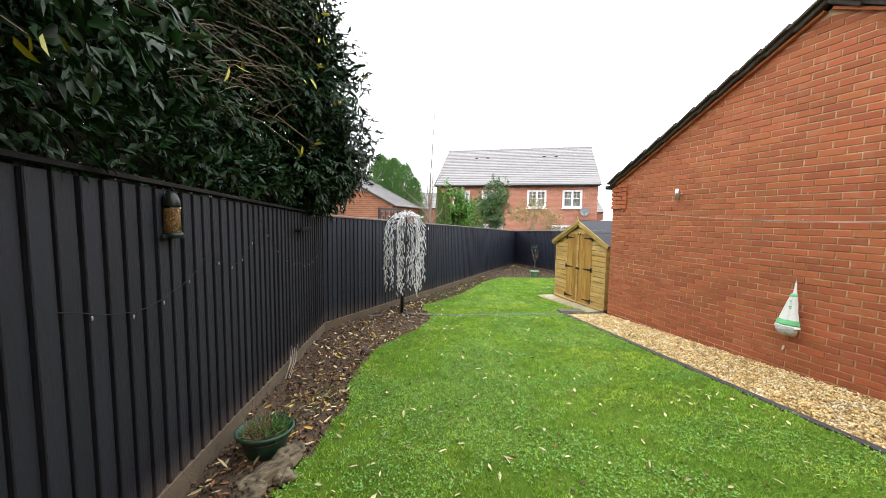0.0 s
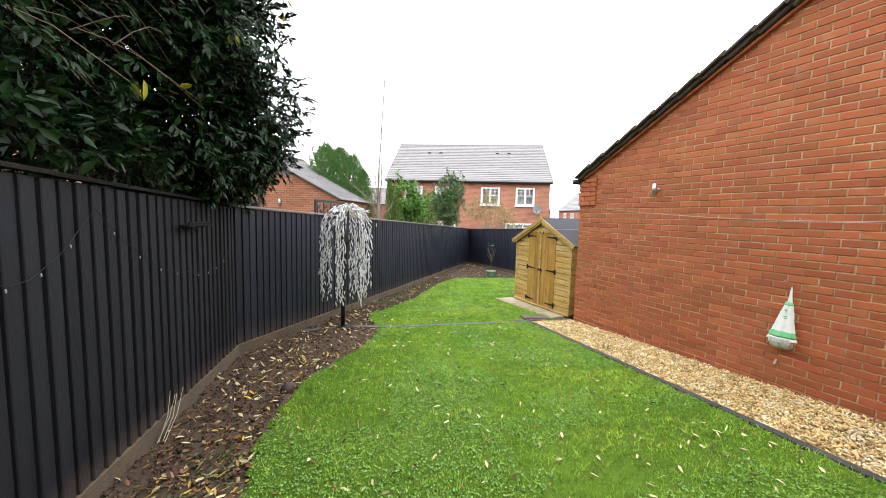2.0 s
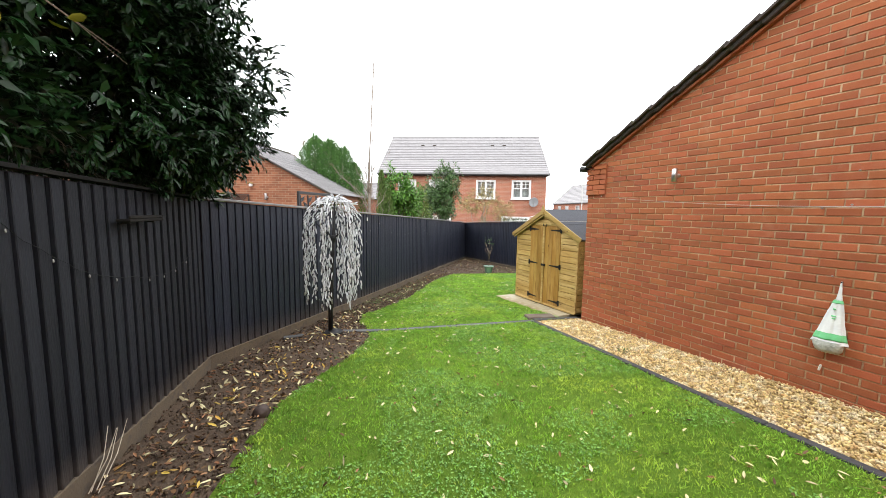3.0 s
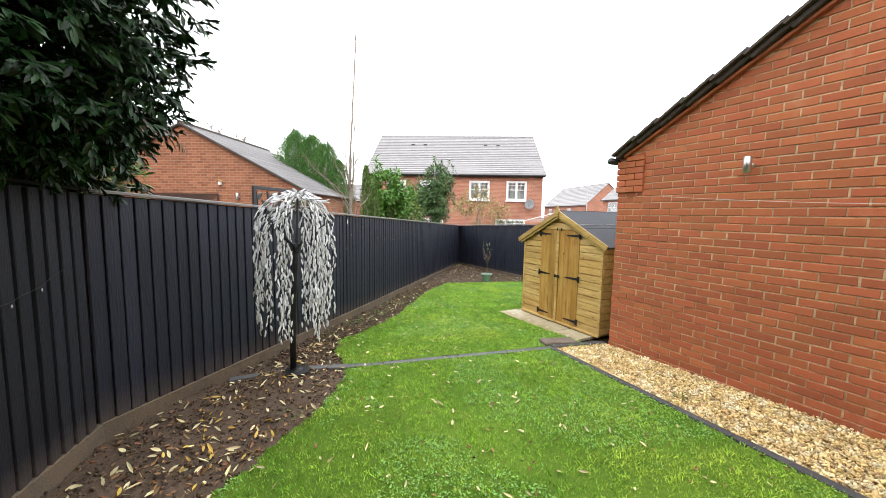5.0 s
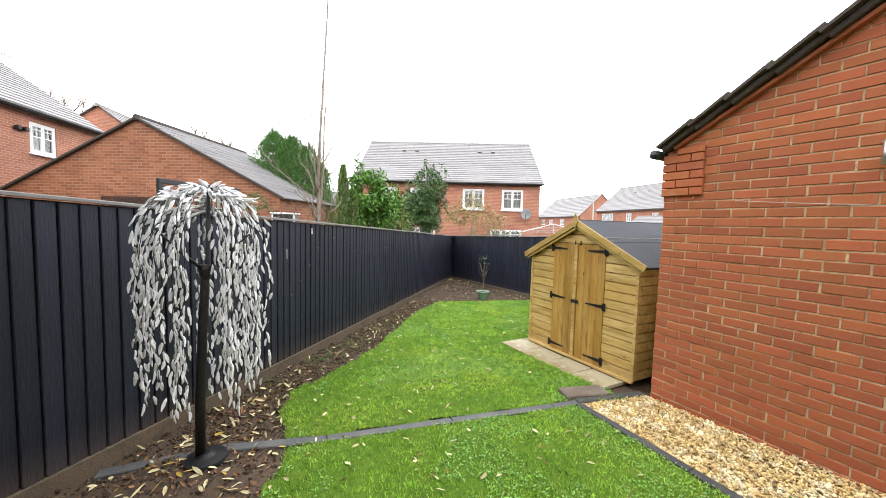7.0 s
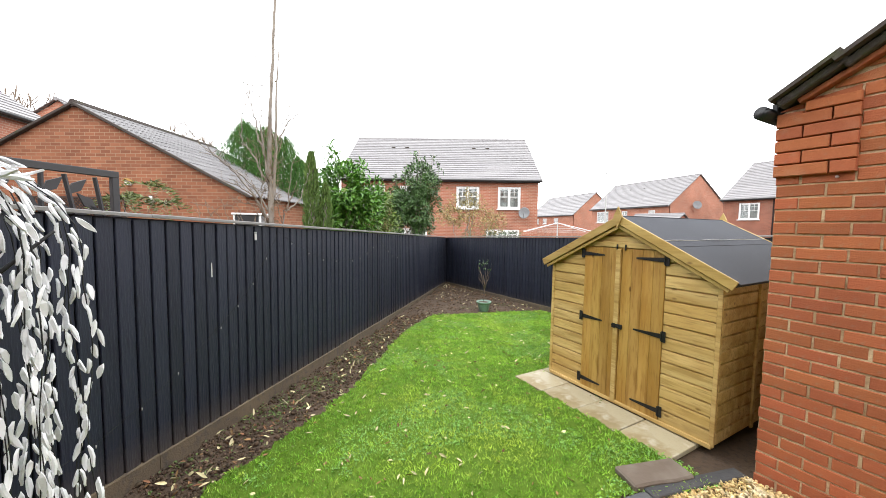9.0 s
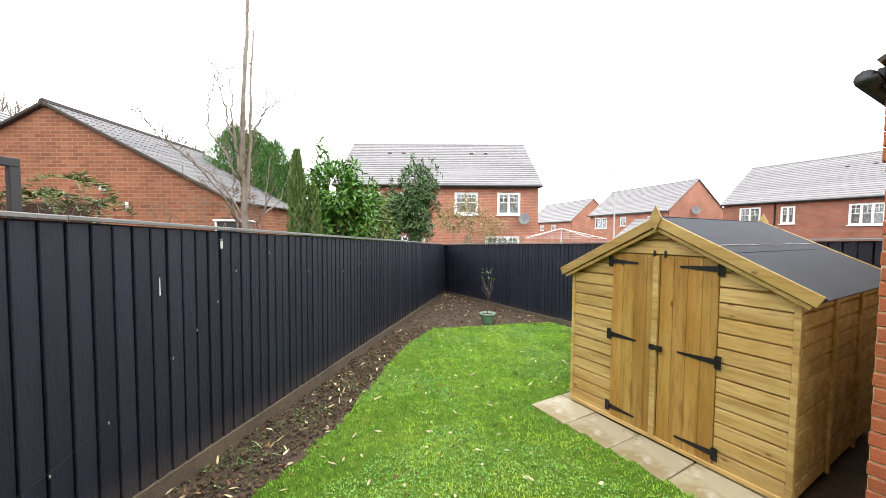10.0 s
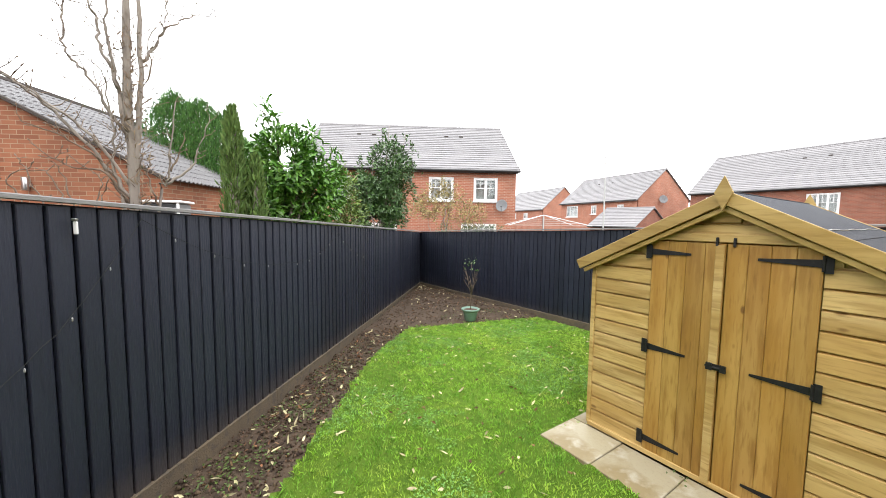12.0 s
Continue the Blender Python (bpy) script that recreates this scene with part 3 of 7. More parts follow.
def garage():
    frame_m = Matrix(((GD.x, GN.x, 0, GC.x), (GD.y, GN.y, 0, GC.y), (0, 0, 1, 0), (0, 0, 0, 1)))
    thing = empty("brick_garage", frame_m)
    length = 6.0
    # core walls: mortar plane 7 mm behind the brick faces
    w = 2 * G_HALF
    pts = [(0.004, -0.6), (w, -0.6), (w, G_EAVE), (G_HALF, G_APEX - 0.02), (0.004, G_EAVE - 0.02)]
    verts = [(x, 0.0075, z) for x, z in pts] + [(x, length, z) for x, z in pts]
    faces = [(0, 1, 2, 3, 4), (9, 8, 7, 6, 5)] + [(i, i + 5, (i + 1) % 5 + 5, (i + 1) % 5) for i in range(5)]
    core = mesh_ob("wall", verts, faces, M_MORTAR, thing, "sandy mortar joints behind the bricks")
    # bricks
    rng = random.Random(5)
    shared = {}
    rest = Heap()
    base = -0.45
    z = base
    row = 0
    first = 0
    while z < G_APEX:
        z0, z1 = z + 0.0045, z + COURSE - 0.0045
        x = -STRETCH / 2 if row % 2 else 0.0
        while x < w:
            x0, x1 = max(x + 0.005, 0.0), min(x + STRETCH - 0.005, w)
            if x1 - x0 > 0.02 and z1 > g(wall_xy(x0)[1]) - 0.05:
                out = rng.uniform(-0.0025, 0.0025)
                if z1 < min(rake_z(x0), rake_z(x1)) - 0.03:
                    if x < 1.92 and first < 300:
                        key = round(x1 - x0, 3)
                        if key not in shared:
                            me = bpy.data.meshes.new("brick")
                            me.from_pydata(*(lambda vf: (vf[0], [], vf[1]))(brick_faces(0, x1 - x0, 0, z1 - z0, 0, 0.03)))
                            me.materials.append(M_BRICK)
                            shared[key] = me
                        ob = new("brick", shared[key])
                        ob.parent = core
                        ob.matrix_local = pose(x0 + rng.uniform(-0.001, 0.003), out, z0 + rng.uniform(0, 0.0015), 0, rng.uniform(-0.45, 0.45), rng.uniform(-0.6, 0.6)) @ Matrix.Diagonal((rng.uniform(0.975, 1.0), 1, rng.uniform(0.94, 1.0), 1))
                        first += 1
                    else:
                        rest.add(*brick_faces(x0 + rng.uniform(-0.001, 0.003), x1 - rng.uniform(-0.001, 0.003), z0 + rng.uniform(0, 0.002), z1 - rng.uniform(0, 0.0025), out, 0.03))
                elif z0 < max(rake_z(x0), rake_z(x1)) - 0.05:
                    # a brick cut to the slope
                    line0, line1 = rake_z(x0) - 0.03, rake_z(x1) - 0.03
                    a, c = max(z0 + 0.004, min(z1, line0)), max(z0 + 0.004, min(z1, line1))
                    rest.add([(x0, out, z0), (x1, out, z0), (x1, out, c), (x0, out, a), (x0, 0.02, z0), (x1, 0.02, z0), (x1, 0.02, c), (x0, 0.02, a)],
                             [(0, 1, 2, 3), (0, 4, 5, 1), (3, 2, 6, 7), (0, 3, 7, 4), (1, 5, 6, 2)])
            x += STRETCH
        z += COURSE
        row += 1
    st = rest.make("brickwork", M_BRICKS, core)
    st["kind"] = "stuff"
    # corbelled block under the eave
    corbel = empty("corbel")
    corbel.parent = thing
    corbel["label"] = "projecting brick corbel under the eave"
    for k in range(6):
        zz = 1.775 + k * COURSE
        cut = 0.115 if k % 2 else 0.235
        for a, c in ((-0.012, cut), (cut, 0.345)):
            vs, fs = brick_faces(a + 0.004, c - 0.004, zz + 0.004, min(zz + COURSE - 0.004, rake_z(max(a, 0)) - 0.04), -0.028, 0.05)
            mesh_ob("brick", vs, fs, M_BRICK, corbel)
    # roof: courses of tiles, with a mossy undercloak along the verge
    slope = math.atan2(G_APEX - G_EAVE, G_HALF)
    for sgn in (1, -1):
        m = Matrix.Translation((G_HALF, 0, G_APEX + 0.03)) @ Matrix.Rotation(slope * sgn, 4, 'Y')
        run = G_HALF / math.cos(slope) - 0.02
        n = 11
        for k in range(n):
            c = run * (k + 0.5) / n
            part("tile_course", box_bm((0, length / 2 - 0.07, 0.035), (run / n + 0.05, length + 0.14, 0.022), m @ Matrix.Translation(((c if sgn > 0 else -c), 0, 0)) @ Matrix.Rotation(radians(4.5) * sgn, 4, 'Y')), M_TILE_DARK, thing, "course of dark weathered tiles")
        for k in range(n):
            c = run * (k + 0.5) / n
            mm = m @ Matrix.Translation(((c if sgn > 0 else -c), 0, 0)) @ Matrix.Rotation(radians(4.5) * sgn, 4, 'Y')
            part("verge_tile", box_bm((0, -0.052 + 0.004 * math.sin(k * 2.3), -0.002), (run / n + 0.03, 0.085, 0.045), mm, 0.008), M_TILE_DARK, thing, "mossy cut tile end")
        part("undercloak", box_bm(((run / 2 if sgn > 0 else -run / 2), -0.02, -0.045), (run - 0.12, 0.06, 0.03), m, 0.003), M_BRICK, thing, "pale mortar and board under the verge")
    # gutter at the far eave
    hp = Heap()
    hp.tube([(-0.06, -0.10, G_EAVE - 0.01), (-0.06, length, G_EAVE - 0.03)], [0.042, 0.042], 10)
    hp.make("gutter", M_PLASTIC_BLACK, thing, "black plastic gutter end", True)
    part("fascia", box_bm((-0.03, length / 2, G_EAVE + 0.01), (0.03, length, 0.09), None, 0.004), M_PLASTIC_BLACK, thing)
    return tagged(thing, "red brick garage with a tiled gable roof beside the gravel", "garage")


garage()


# ---- shed ----
def shed():
    p, q = (3.237, 7.006), (2.752, 8.611)
    v = Vector((q[0] - p[0], q[1] - p[1])).normalized()
    W = math.hypot(q[0] - p[0], q[1] - p[1])
    D = 1.86
    base = -0.268
    # local: x from the right corner to the left one, y into the shed, z up
    wdir = Vector((v.y, -v.x))
    m = Matrix(((v.x, wdir.x, 0, p[0]), (v.y, wdir.y, 0, p[1]), (0, 0, 1, base), (0, 0, 0, 1)))
    thing = empty("garden_shed", m)
    EV, AP = 1.355, 1.792
    mid = W / 2
    dx0, dx1, dtop = mid - 0.413, mid + 0.403, 1.53

    def roofline(x):
        return EV + (AP - EV) * (1 - abs(x - mid) / mid)
    # inner core that keeps the shed dark and closed
    pts = [(0.03, 0.05), (W - 0.03, 0.05), (W - 0.03, EV - 0.02), (mid, AP - 0.04), (0.03, EV - 0.02)]
    verts = [(x, 0.03, z) for x, z in pts] + [(x, D - 0.03, z) for x, z in pts]
    mesh_ob("frame", verts, [(0, 1, 2, 3, 4), (9, 8, 7, 6, 5)] + [(i, i + 5, (i + 1) % 5 + 5, (i + 1) % 5) for i in range(5)], M_SHIP, thing)

    def ship(x0, x1, z0, z1, t0=None, t1=None):
        """A shiplap board with a scooped upper edge."""
        t0 = z1 if t0 is None else t0
        t1 = z1 if t1 is None else t1
        y0, y1, y2 = -0.003, 0.006, 0.017
        vs = [(x0, y0, z0 + 0.002), (x1, y0, z0 + 0.002), (x1, y0, t1 - 0.016), (x0, y0, t0 - 0.016), (x1, y2, t1 - 0.008), (x0, y2, t0 - 0.008), (x1, y2, t1), (x0, y2, t0), (x0, 0.028, z0), (x1, 0.028, z0), (x1, 0.028, t1), (x0, 0.028, t0)]
        fs = [(0, 1, 2, 3), (3, 2, 4, 5), (5, 4, 6, 7), (8, 9, 1, 0), (7, 6, 10, 11), (0, 3, 5, 7, 11, 8), (1, 9, 10, 6, 4, 2)]
        return vs, fs
    pitch = 0.107
    rng = random.Random(3)
    z = 0.045
    while z < AP - 0.03:
        z1 = z + pitch
        spans = []
        lim = 0.0
        if z1 > EV:
            lim = mid * (z1 - EV) / (AP - EV)
        if z < dtop - 0.02:
            spans = [(lim, dx0 - 0.004), (dx1 + 0.004, W - lim)]
        else:
            spans = [(lim, W - lim)]
        for a, b in spans:
            if b - a > 0.03:
                vs, fs = ship(a, b, z, z1)
                ob = mesh_ob("shiplap_board", vs, fs, M_SHIP, thing)
        z = z1
    # side wall boards towards the garage and the lawn
    for side, x in ((0, 0.0), (1, W)):
        z = 0.045
        while z < EV - 0.06:
            vs, fs = ship(0.02, D, z, z + pitch)
            mm = Matrix(((0, 1 if side == 0 else -1, 0, x), (1, 0, 0, 0), (0, 0, 1, 0), (0, 0, 0, 1)))
            mesh_ob("shiplap_board", [mm @ Vector(c) for c in vs], fs if side else [f[::-1] for f in fs], M_SHIP, thing)
            z += pitch
        for yy in (0.62, 1.24):
            part("cover_strip", box_bm((x - 0.012 if side == 0 else x + 0.012, yy, EV / 2), (0.018, 0.04, EV - 0.06), None, 0.003), M_SHIP, thing)
    # corner trims and bearers
    for x in (0.012, W - 0.012):
        part("corner_trim", box_bm((x, -0.004, EV / 2 + 0.01), (0.034, 0.02, EV - 0.04), None, 0.003), M_SHIP, thing)
    for x in (0.1, mid, W - 0.1):
        part("bearer", box_bm((x, D / 2, 0.022), (0.05, D - 0.02, 0.044), None, 0.003), M_BARGE, thing, "treated floor bearer")
    part("sill", box_bm((mid, 0.0, 0.03), (W - 0.02, 0.04, 0.035), None, 0.003), M_SHIP, thing)
    part("lintel", box_bm((mid - 0.005, -0.006, dtop + 0.028), (dx1 - dx0 + 0.05, 0.02, 0.05), None, 0.003), M_SHIP, thing)
    # two doors of upright boards
    split = mid - 0.012
    for a, b in ((dx0, split - 0.003), (split + 0.003, dx1)):
        door = empty("door")
        door.parent = thing
        door.location = (a, -0.012, 0.03)
        nb = 4
        wd = (b - a) / nb
        hgt = dtop - 0.035
        for k in range(nb):
            x0, x1 = k * wd + 0.0006, (k + 1) * wd - 0.0006
            vs = []
            for zz in (0, hgt):
                vs += [(x0, 0.02, zz), (x0, 0.003, zz), (x0 + 0.003, 0, zz), (x1 - 0.003, 0, zz), (x1, 0.003, zz), (x1, 0.02, zz)]
            fs = [(i, i + 1, i + 7, i + 6) for i in range(5)] + [(5, 0, 6, 11), (5, 4, 3, 2, 1, 0), (6, 7, 8, 9, 10, 11)]
            mesh_ob("door_board", vs, fs, M_DOORWOOD, door)
        door["label"] = "boarded timber door leaf"
        right = a < split - 0.1
        # tee hinges: the leaf's outer edge carries them
        for hz in (0.098, 0.76, 1.42):
            x_in = 0.0 if right else b - a
            sgn = 1 if right else -1
            L = 0.235 if not right else 0.255
            hp = Heap()
            tilt = Matrix.Translation((x_in, -0.004, hz)) @ Matrix.Rotation(radians(0.6 * sgn), 4, 'Y')
            vs = [tilt @ Vector(c) for c in ((0, -0.002, -0.021), (0, -0.002, 0.021), (sgn * L, -0.002, 0.007), (sgn * L, -0.002, -0.007), (0, 0.003, -0.021), (0, 0.003, 0.021), (sgn * L, 0.003, 0.007), (sgn * L, 0.003, -0.007))]
            hp.add(vs, [(0, 1, 2, 3), (4, 7, 6, 5), (0, 4, 5, 1), (1, 5, 6, 2), (2, 6, 7, 3), (3, 7, 4, 0)])
            hp.box((x_in - sgn * 0.018, -0.005, hz), (0.034, 0.006, 0.095))
            hp.tube([(x_in, -0.009, hz - 0.04), (x_in, -0.009, hz + 0.04)], [0.007, 0.007], 8)
            hp.make("hinge", M_IRON, door, "black iron tee hinge")
        # small turn-bolt at the head
    for xx in (split - 0.04, split + 0.045):
        part("turn_button", box_bm((xx, -0.022, dtop + 0.005), (0.014, 0.012, 0.055), None, 0.003), M_IRON, thing, "black turn button")
    part("cover_strip", box_bm((split + 0.028, -0.02, dtop / 2 + 0.01), (0.045, 0.016, dtop - 0.05), None, 0.003), M_SHIP, thing, "pale strip over the meeting of the doors")
    hp = Heap()
    hp.box((split + 0.005, -0.03, 0.78), (0.095, 0.008, 0.036))
    hp.tube([(split - 0.045, -0.038, 0.78), (split + 0.06, -0.038, 0.78)], [0.006, 0.006], 8)
    hp.box((split - 0.03, -0.036, 0.78), (0.03, 0.016, 0.042))
    hp.box((split + 0.04, -0.036, 0.78), (0.03, 0.016, 0.042))
    hp.make("bolt", M_IRON, thing, "black sliding bolt")
    # roof
    pitch_a = math.atan2(AP - EV, mid)
    over = 0.10
    run = mid / math.cos(pitch_a) + over
    for sgn in (1, -1):
        mm = Matrix.Translation((mid, 0, AP + 0.01)) @ Matrix.Rotation(pitch_a * sgn, 4, 'Y')
        bm = box_bm((sgn * run / 2, D / 2 - 0.0, 0.012), (run, D + 0.10, 0.016), mm, 0.002)
        part("roof_board", bm, M_SHIP, thing)
        for k in range(2):
            part("roof_felt", box_bm((sgn * (run * (k + 0.5) / 2 + 0.004), D / 2, 0.024 - 0.003 * k), (run / 2 + 0.05, D + 0.112, 0.005), mm, 0.001), M_FELT, thing, "dark blue-grey mineral felt")
        part("felt_edge", box_bm((sgn * (run + 0.004), D / 2, 0.0), (0.006, D + 0.11, 0.045), mm, 0.001), M_FELT, thing)
        for yy in (-0.064, D + 0.064):
            part("bargeboard", box_bm((sgn * (run / 2 + 0.002), yy, -0.005), (run + 0.02, 0.02, 0.074), mm, 0.003), M_BARGE, thing, "greenish treated bargeboard")
            part("cover_strip", box_bm((sgn * (run / 2 + 0.002), yy + (0.014 if yy < 0 else -0.014), -0.062), (run - 0.02, 0.016, 0.03), mm, 0.003), M_BARGE, thing)
    for yy in (-0.082, D + 0.082):
        bm = bmesh.new()
        ring = [(0, AP + 0.125), (0.045, AP + 0.03), (0, AP - 0.075), (-0.045, AP + 0.03)]
        lo = [bm.verts.new((mid + x, yy - 0.008, z)) for x, z in ring]
        hi = [bm.verts.new((mid + x, yy + 0.008, z)) for x, z in ring]
        bm.faces.new(lo)
        bm.faces.new(hi[::-1])
        for k in range(4):
            bm.faces.new((lo[k], hi[k], hi[(k + 1) % 4], lo[(k + 1) % 4]))
        part("finial", bm, M_BARGE, thing, "diamond-shaped timber finial")
    # cord along the felt's lap, parallel to the ridge
    hp = Heap()
    pts = []
    for k in range(17):
        x = mid * 0.50 + 0.004 * math.sin(k * 1.3)
        pts.append((x, -0.05 + (D + 0.1) * k / 16, AP + 0.044 - abs(x - mid) * math.tan(pitch_a)))
    hp.tube(pts, [0.0028] * 17, 5)
    hp.make("cord", M_WIRE, thing, "pale cord lying across the roof")
    return tagged(thing, "pale timber garden shed with black-hinged double doors", "shed")


shed()


# ---- paving, edgings ----
def slabs():
    # rows parallel to the shed front
    d = Vector((0.289, -0.957, 0)).normalized()
    n = Vector((0.957, 0.289, 0)).normalized()
    start = Vector((2.30, 8.60, -0.264))
    paving = empty("paving", Matrix.Translation((2.6, 7.7, -0.28)))
    inv = paving.matrix_world.inverted()
    rng = random.Random(8)
    for r in range(6):
        for k in range(4):
            mm = Matrix(((d.x, n.x, 0, 0), (d.y, n.y, 0, 0), (0, 0, 1, 0), (0, 0, 0, 1)))
            pos = start + d * (0.21 + k * 0.424) + n * (0.21 + r * 0.425)
            if r >= 1 and 0 < k < 3:
                continue
            bm = box_bm((0, 0, -0.02), (0.416, 0.415, 0.04), None, 0.004)
            ob = part("paving_slab", bm, M_SLAB, paving)
            ob.matrix_local = inv @ Matrix.Translation(pos + Vector((0, 0, rng.uniform(-0.003, 0.002)))) @ mm @ pose(0, 0, 0, rng.uniform(-0.3, 0.3), rng.uniform(-0.3, 0.3), rng.uniform(-0.3, 0.3))
    tagged(paving, "wet buff stone paving slabs round the shed", "paving", kind="structure")


slabs()


def edging_run(points, width, up, label, mat):
    thing = empty("lawn_edging", Matrix.Translation((*points[0], g(points[0][1]))))
    inv = thing.matrix_world.inverted()
    rng = random.Random(len(points) * 7)
    for (x0, y0), (x1, y1) in zip(points, points[1:]):
        L = math.hypot(x1 - x0, y1 - y0)
        m = along((x0, y0), (x1, y1), 0)
        tilt = math.atan2(g(y1) + 0.8 * mound(x1, y1) - g(y0) - 0.8 * mound(x0, y0), L)
        mm = Matrix.Translation((x0, y0, g(y0) + up + 0.8 * mound(x0, y0))) @ m.to_3x3().to_4x4() @ Matrix.Rotation(-tilt, 4, 'Y')
        ob = part("edging_length", box_bm((L / 2, 0, -0.05), (L - 0.004, width, 0.10), None, 0.006), mat, thing)
        ob.matrix_local = inv @ mm
    return tagged(thing, label, "edging")


edging_run([(edge_x(y), y) for y in (-4.4, -3.4, -2.4, -1.4, -0.4, 0.6, 1.6, 2.6, 3.6, 4.6, 5.6, 6.62)], 0.07, 0.022, "slate-grey edging between lawn and gravel", M_EDGING_DARK)
edging_run([(-1.32, 6.22), (-0.62, 6.36), (0.06, 6.41), (1.07, 6.52), (2.06, 6.62), (2.34, 6.66)], 0.085, 0.013, "grey concrete strip set across the lawn", M_EDGING)
edging_run([(2.33, 6.66), (2.8, 6.69), (3.10, 6.70)], 0.09, 0.03, "dark edging between gravel and paving", M_EDGING_DARK)


def flat_stone():
    bm = box_bm((0, 0, 0), (0.47, 0.2, 0.05), None, 0.012)
    bmesh.ops.subdivide_edges(bm, edges=list(bm.edges), cuts=2, use_grid_fill=True)
    for v in bm.verts:
        v.co += Vector((nz(v.co.x, v.co.y, 6), nz(v.co.x, v.co.y, 6, 4), nz(v.co.x, v.co.y, 9, 8))) * 0.008
    me = bpy.data.meshes.new("flat_stone")
    bm.to_mesh(me)
    bm.free()
    ob = data_ob("flat_stone", me, M_STONE)
    ob.matrix_world = pose(2.5, 6.80, -0.195, 0, 0, 0)
    tagged(ob, "brown flat stone lying at the corner of the paving", "stone")


flat_stone()


# ---- houses of the neighbourhood ----
def wall_panel(u0, u1, z0, z1, holes, depth=0.1):
    """A wall in x (along) and z (up) with openings, its face at y = 0 and its reveals running to y = depth."""
    us = sorted({u0, u1, *[h[0] for h in holes], *[h[1] for h in holes]})
    zs = sorted({z0, z1, *[h[2] for h in holes], *[h[3] for h in holes]})
    verts, faces, index = [], [], {}

    def vert(u, y, z):
        key = (round(u, 4), y, round(z, 4))
        if key not in index:
            index[key] = len(verts)
            verts.append((u, y, z))
        return index[key]
    for a, b in zip(us, us[1:]):
        for c, d in zip(zs, zs[1:]):
            if any(h[0] <= (a + b) / 2 <= h[1] and h[2] <= (c + d) / 2 <= h[3] for h in holes):
                continue
            for y in (0.0, depth):
                f = (vert(a, y, c), vert(b, y, c), vert(b, y, d), vert(a, y, d))
                faces.append(f if y == 0 else f[::-1])
    for a, b, c, d in holes:
        ring = [(a, c), (b, c), (b, d), (a, d)]
        for k in range(4):
            p, q = ring[k], ring[(k + 1) % 4]
            faces.append((vert(p[0], 0.0, p[1]), vert(p[0], depth, p[1]), vert(q[0], depth, q[1]), vert(q[0], 0.0, q[1])))
    return verts, faces


def far_window(parent, m, a, b, c, d, lights=2):
    """A white casement with small upper panes, in the opening a..b by c..d."""
    win = empty("window")
    win.parent = parent
    win.matrix_local = m
    w = 0.065
    vs, fs = wall_panel(a, b, c, d, [(a + w, b - w, c + w, d - w)], 0.05)
    mesh_ob("window_frame", [(x, y + 0.025, z) for x, y, z in vs], fs, M_WHITE, win, "white window frame")
    part("window_sill", box_bm(((a + b) / 2, -0.02, c - 0.03), (b - a + 0.12, 0.16, 0.06), None, 0.008), M_WHITE, win)
    wl_ = (b - a - 2 * w) / lights
    split = d - (d - c) * 0.45
    for k in range(lights):
        x0 = a + w + k * wl_
        vs, fs = wall_panel(x0 + 0.002, x0 + wl_ - 0.002, c + w, d - w, [(x0 + 0.058, x0 + wl_ - 0.058, c + w + 0.05, d - w - 0.05)], 0.05)
        mesh_ob("casement", [(x, y + 0.02, z) for x, y, z in vs], fs, M_WHITE, win)
        for cc, sz in (((x0 + wl_ / 2, 0.047, split), (wl_ - 0.1, 0.046, 0.04)), ((x0 + wl_ / 2, 0.047, (split + d) / 2), (wl_ - 0.1, 0.042, 0.026)), ((x0 + wl_ / 2, 0.049, (split + d) / 2), (0.026, 0.04, d - split - w))):
            part("glazing_bar", box_bm(cc, sz), M_WHITE, win)
        ob = part("pane", box_bm((x0 + wl_ / 2, 0.06, (c + d) / 2), (wl_ - 0.04, 0.006, d - c - 2 * w)), M_GLASS, win)
        ob.visible_shadow = False
    part("curtain", box_bm(((a + b) / 2, 0.32, (c + d) / 2), (b - a + 0.2, 0.02, d - c + 0.2)), M_CURTAIN, win, "pale curtain behind the panes")


def roof_side(parent, m, length, run, n, mat, over=0.15, label="grey concrete roof tiles"):
    """Tile courses: x along the eave, y up the slope, from eave to ridge."""
    hp = Heap()
    h = run / n
    for k in range(n):
        t = pose(length / 2, h * (k + 0.5), 0.02, -5.0, 0, 0)
        hp.box((0, -0.01, 0), (length + 2 * over, h + 0.03, 0.035), m @ t)
    ob = hp.make("roof", mat, parent, label)
    ob["kind"] = "stuff"


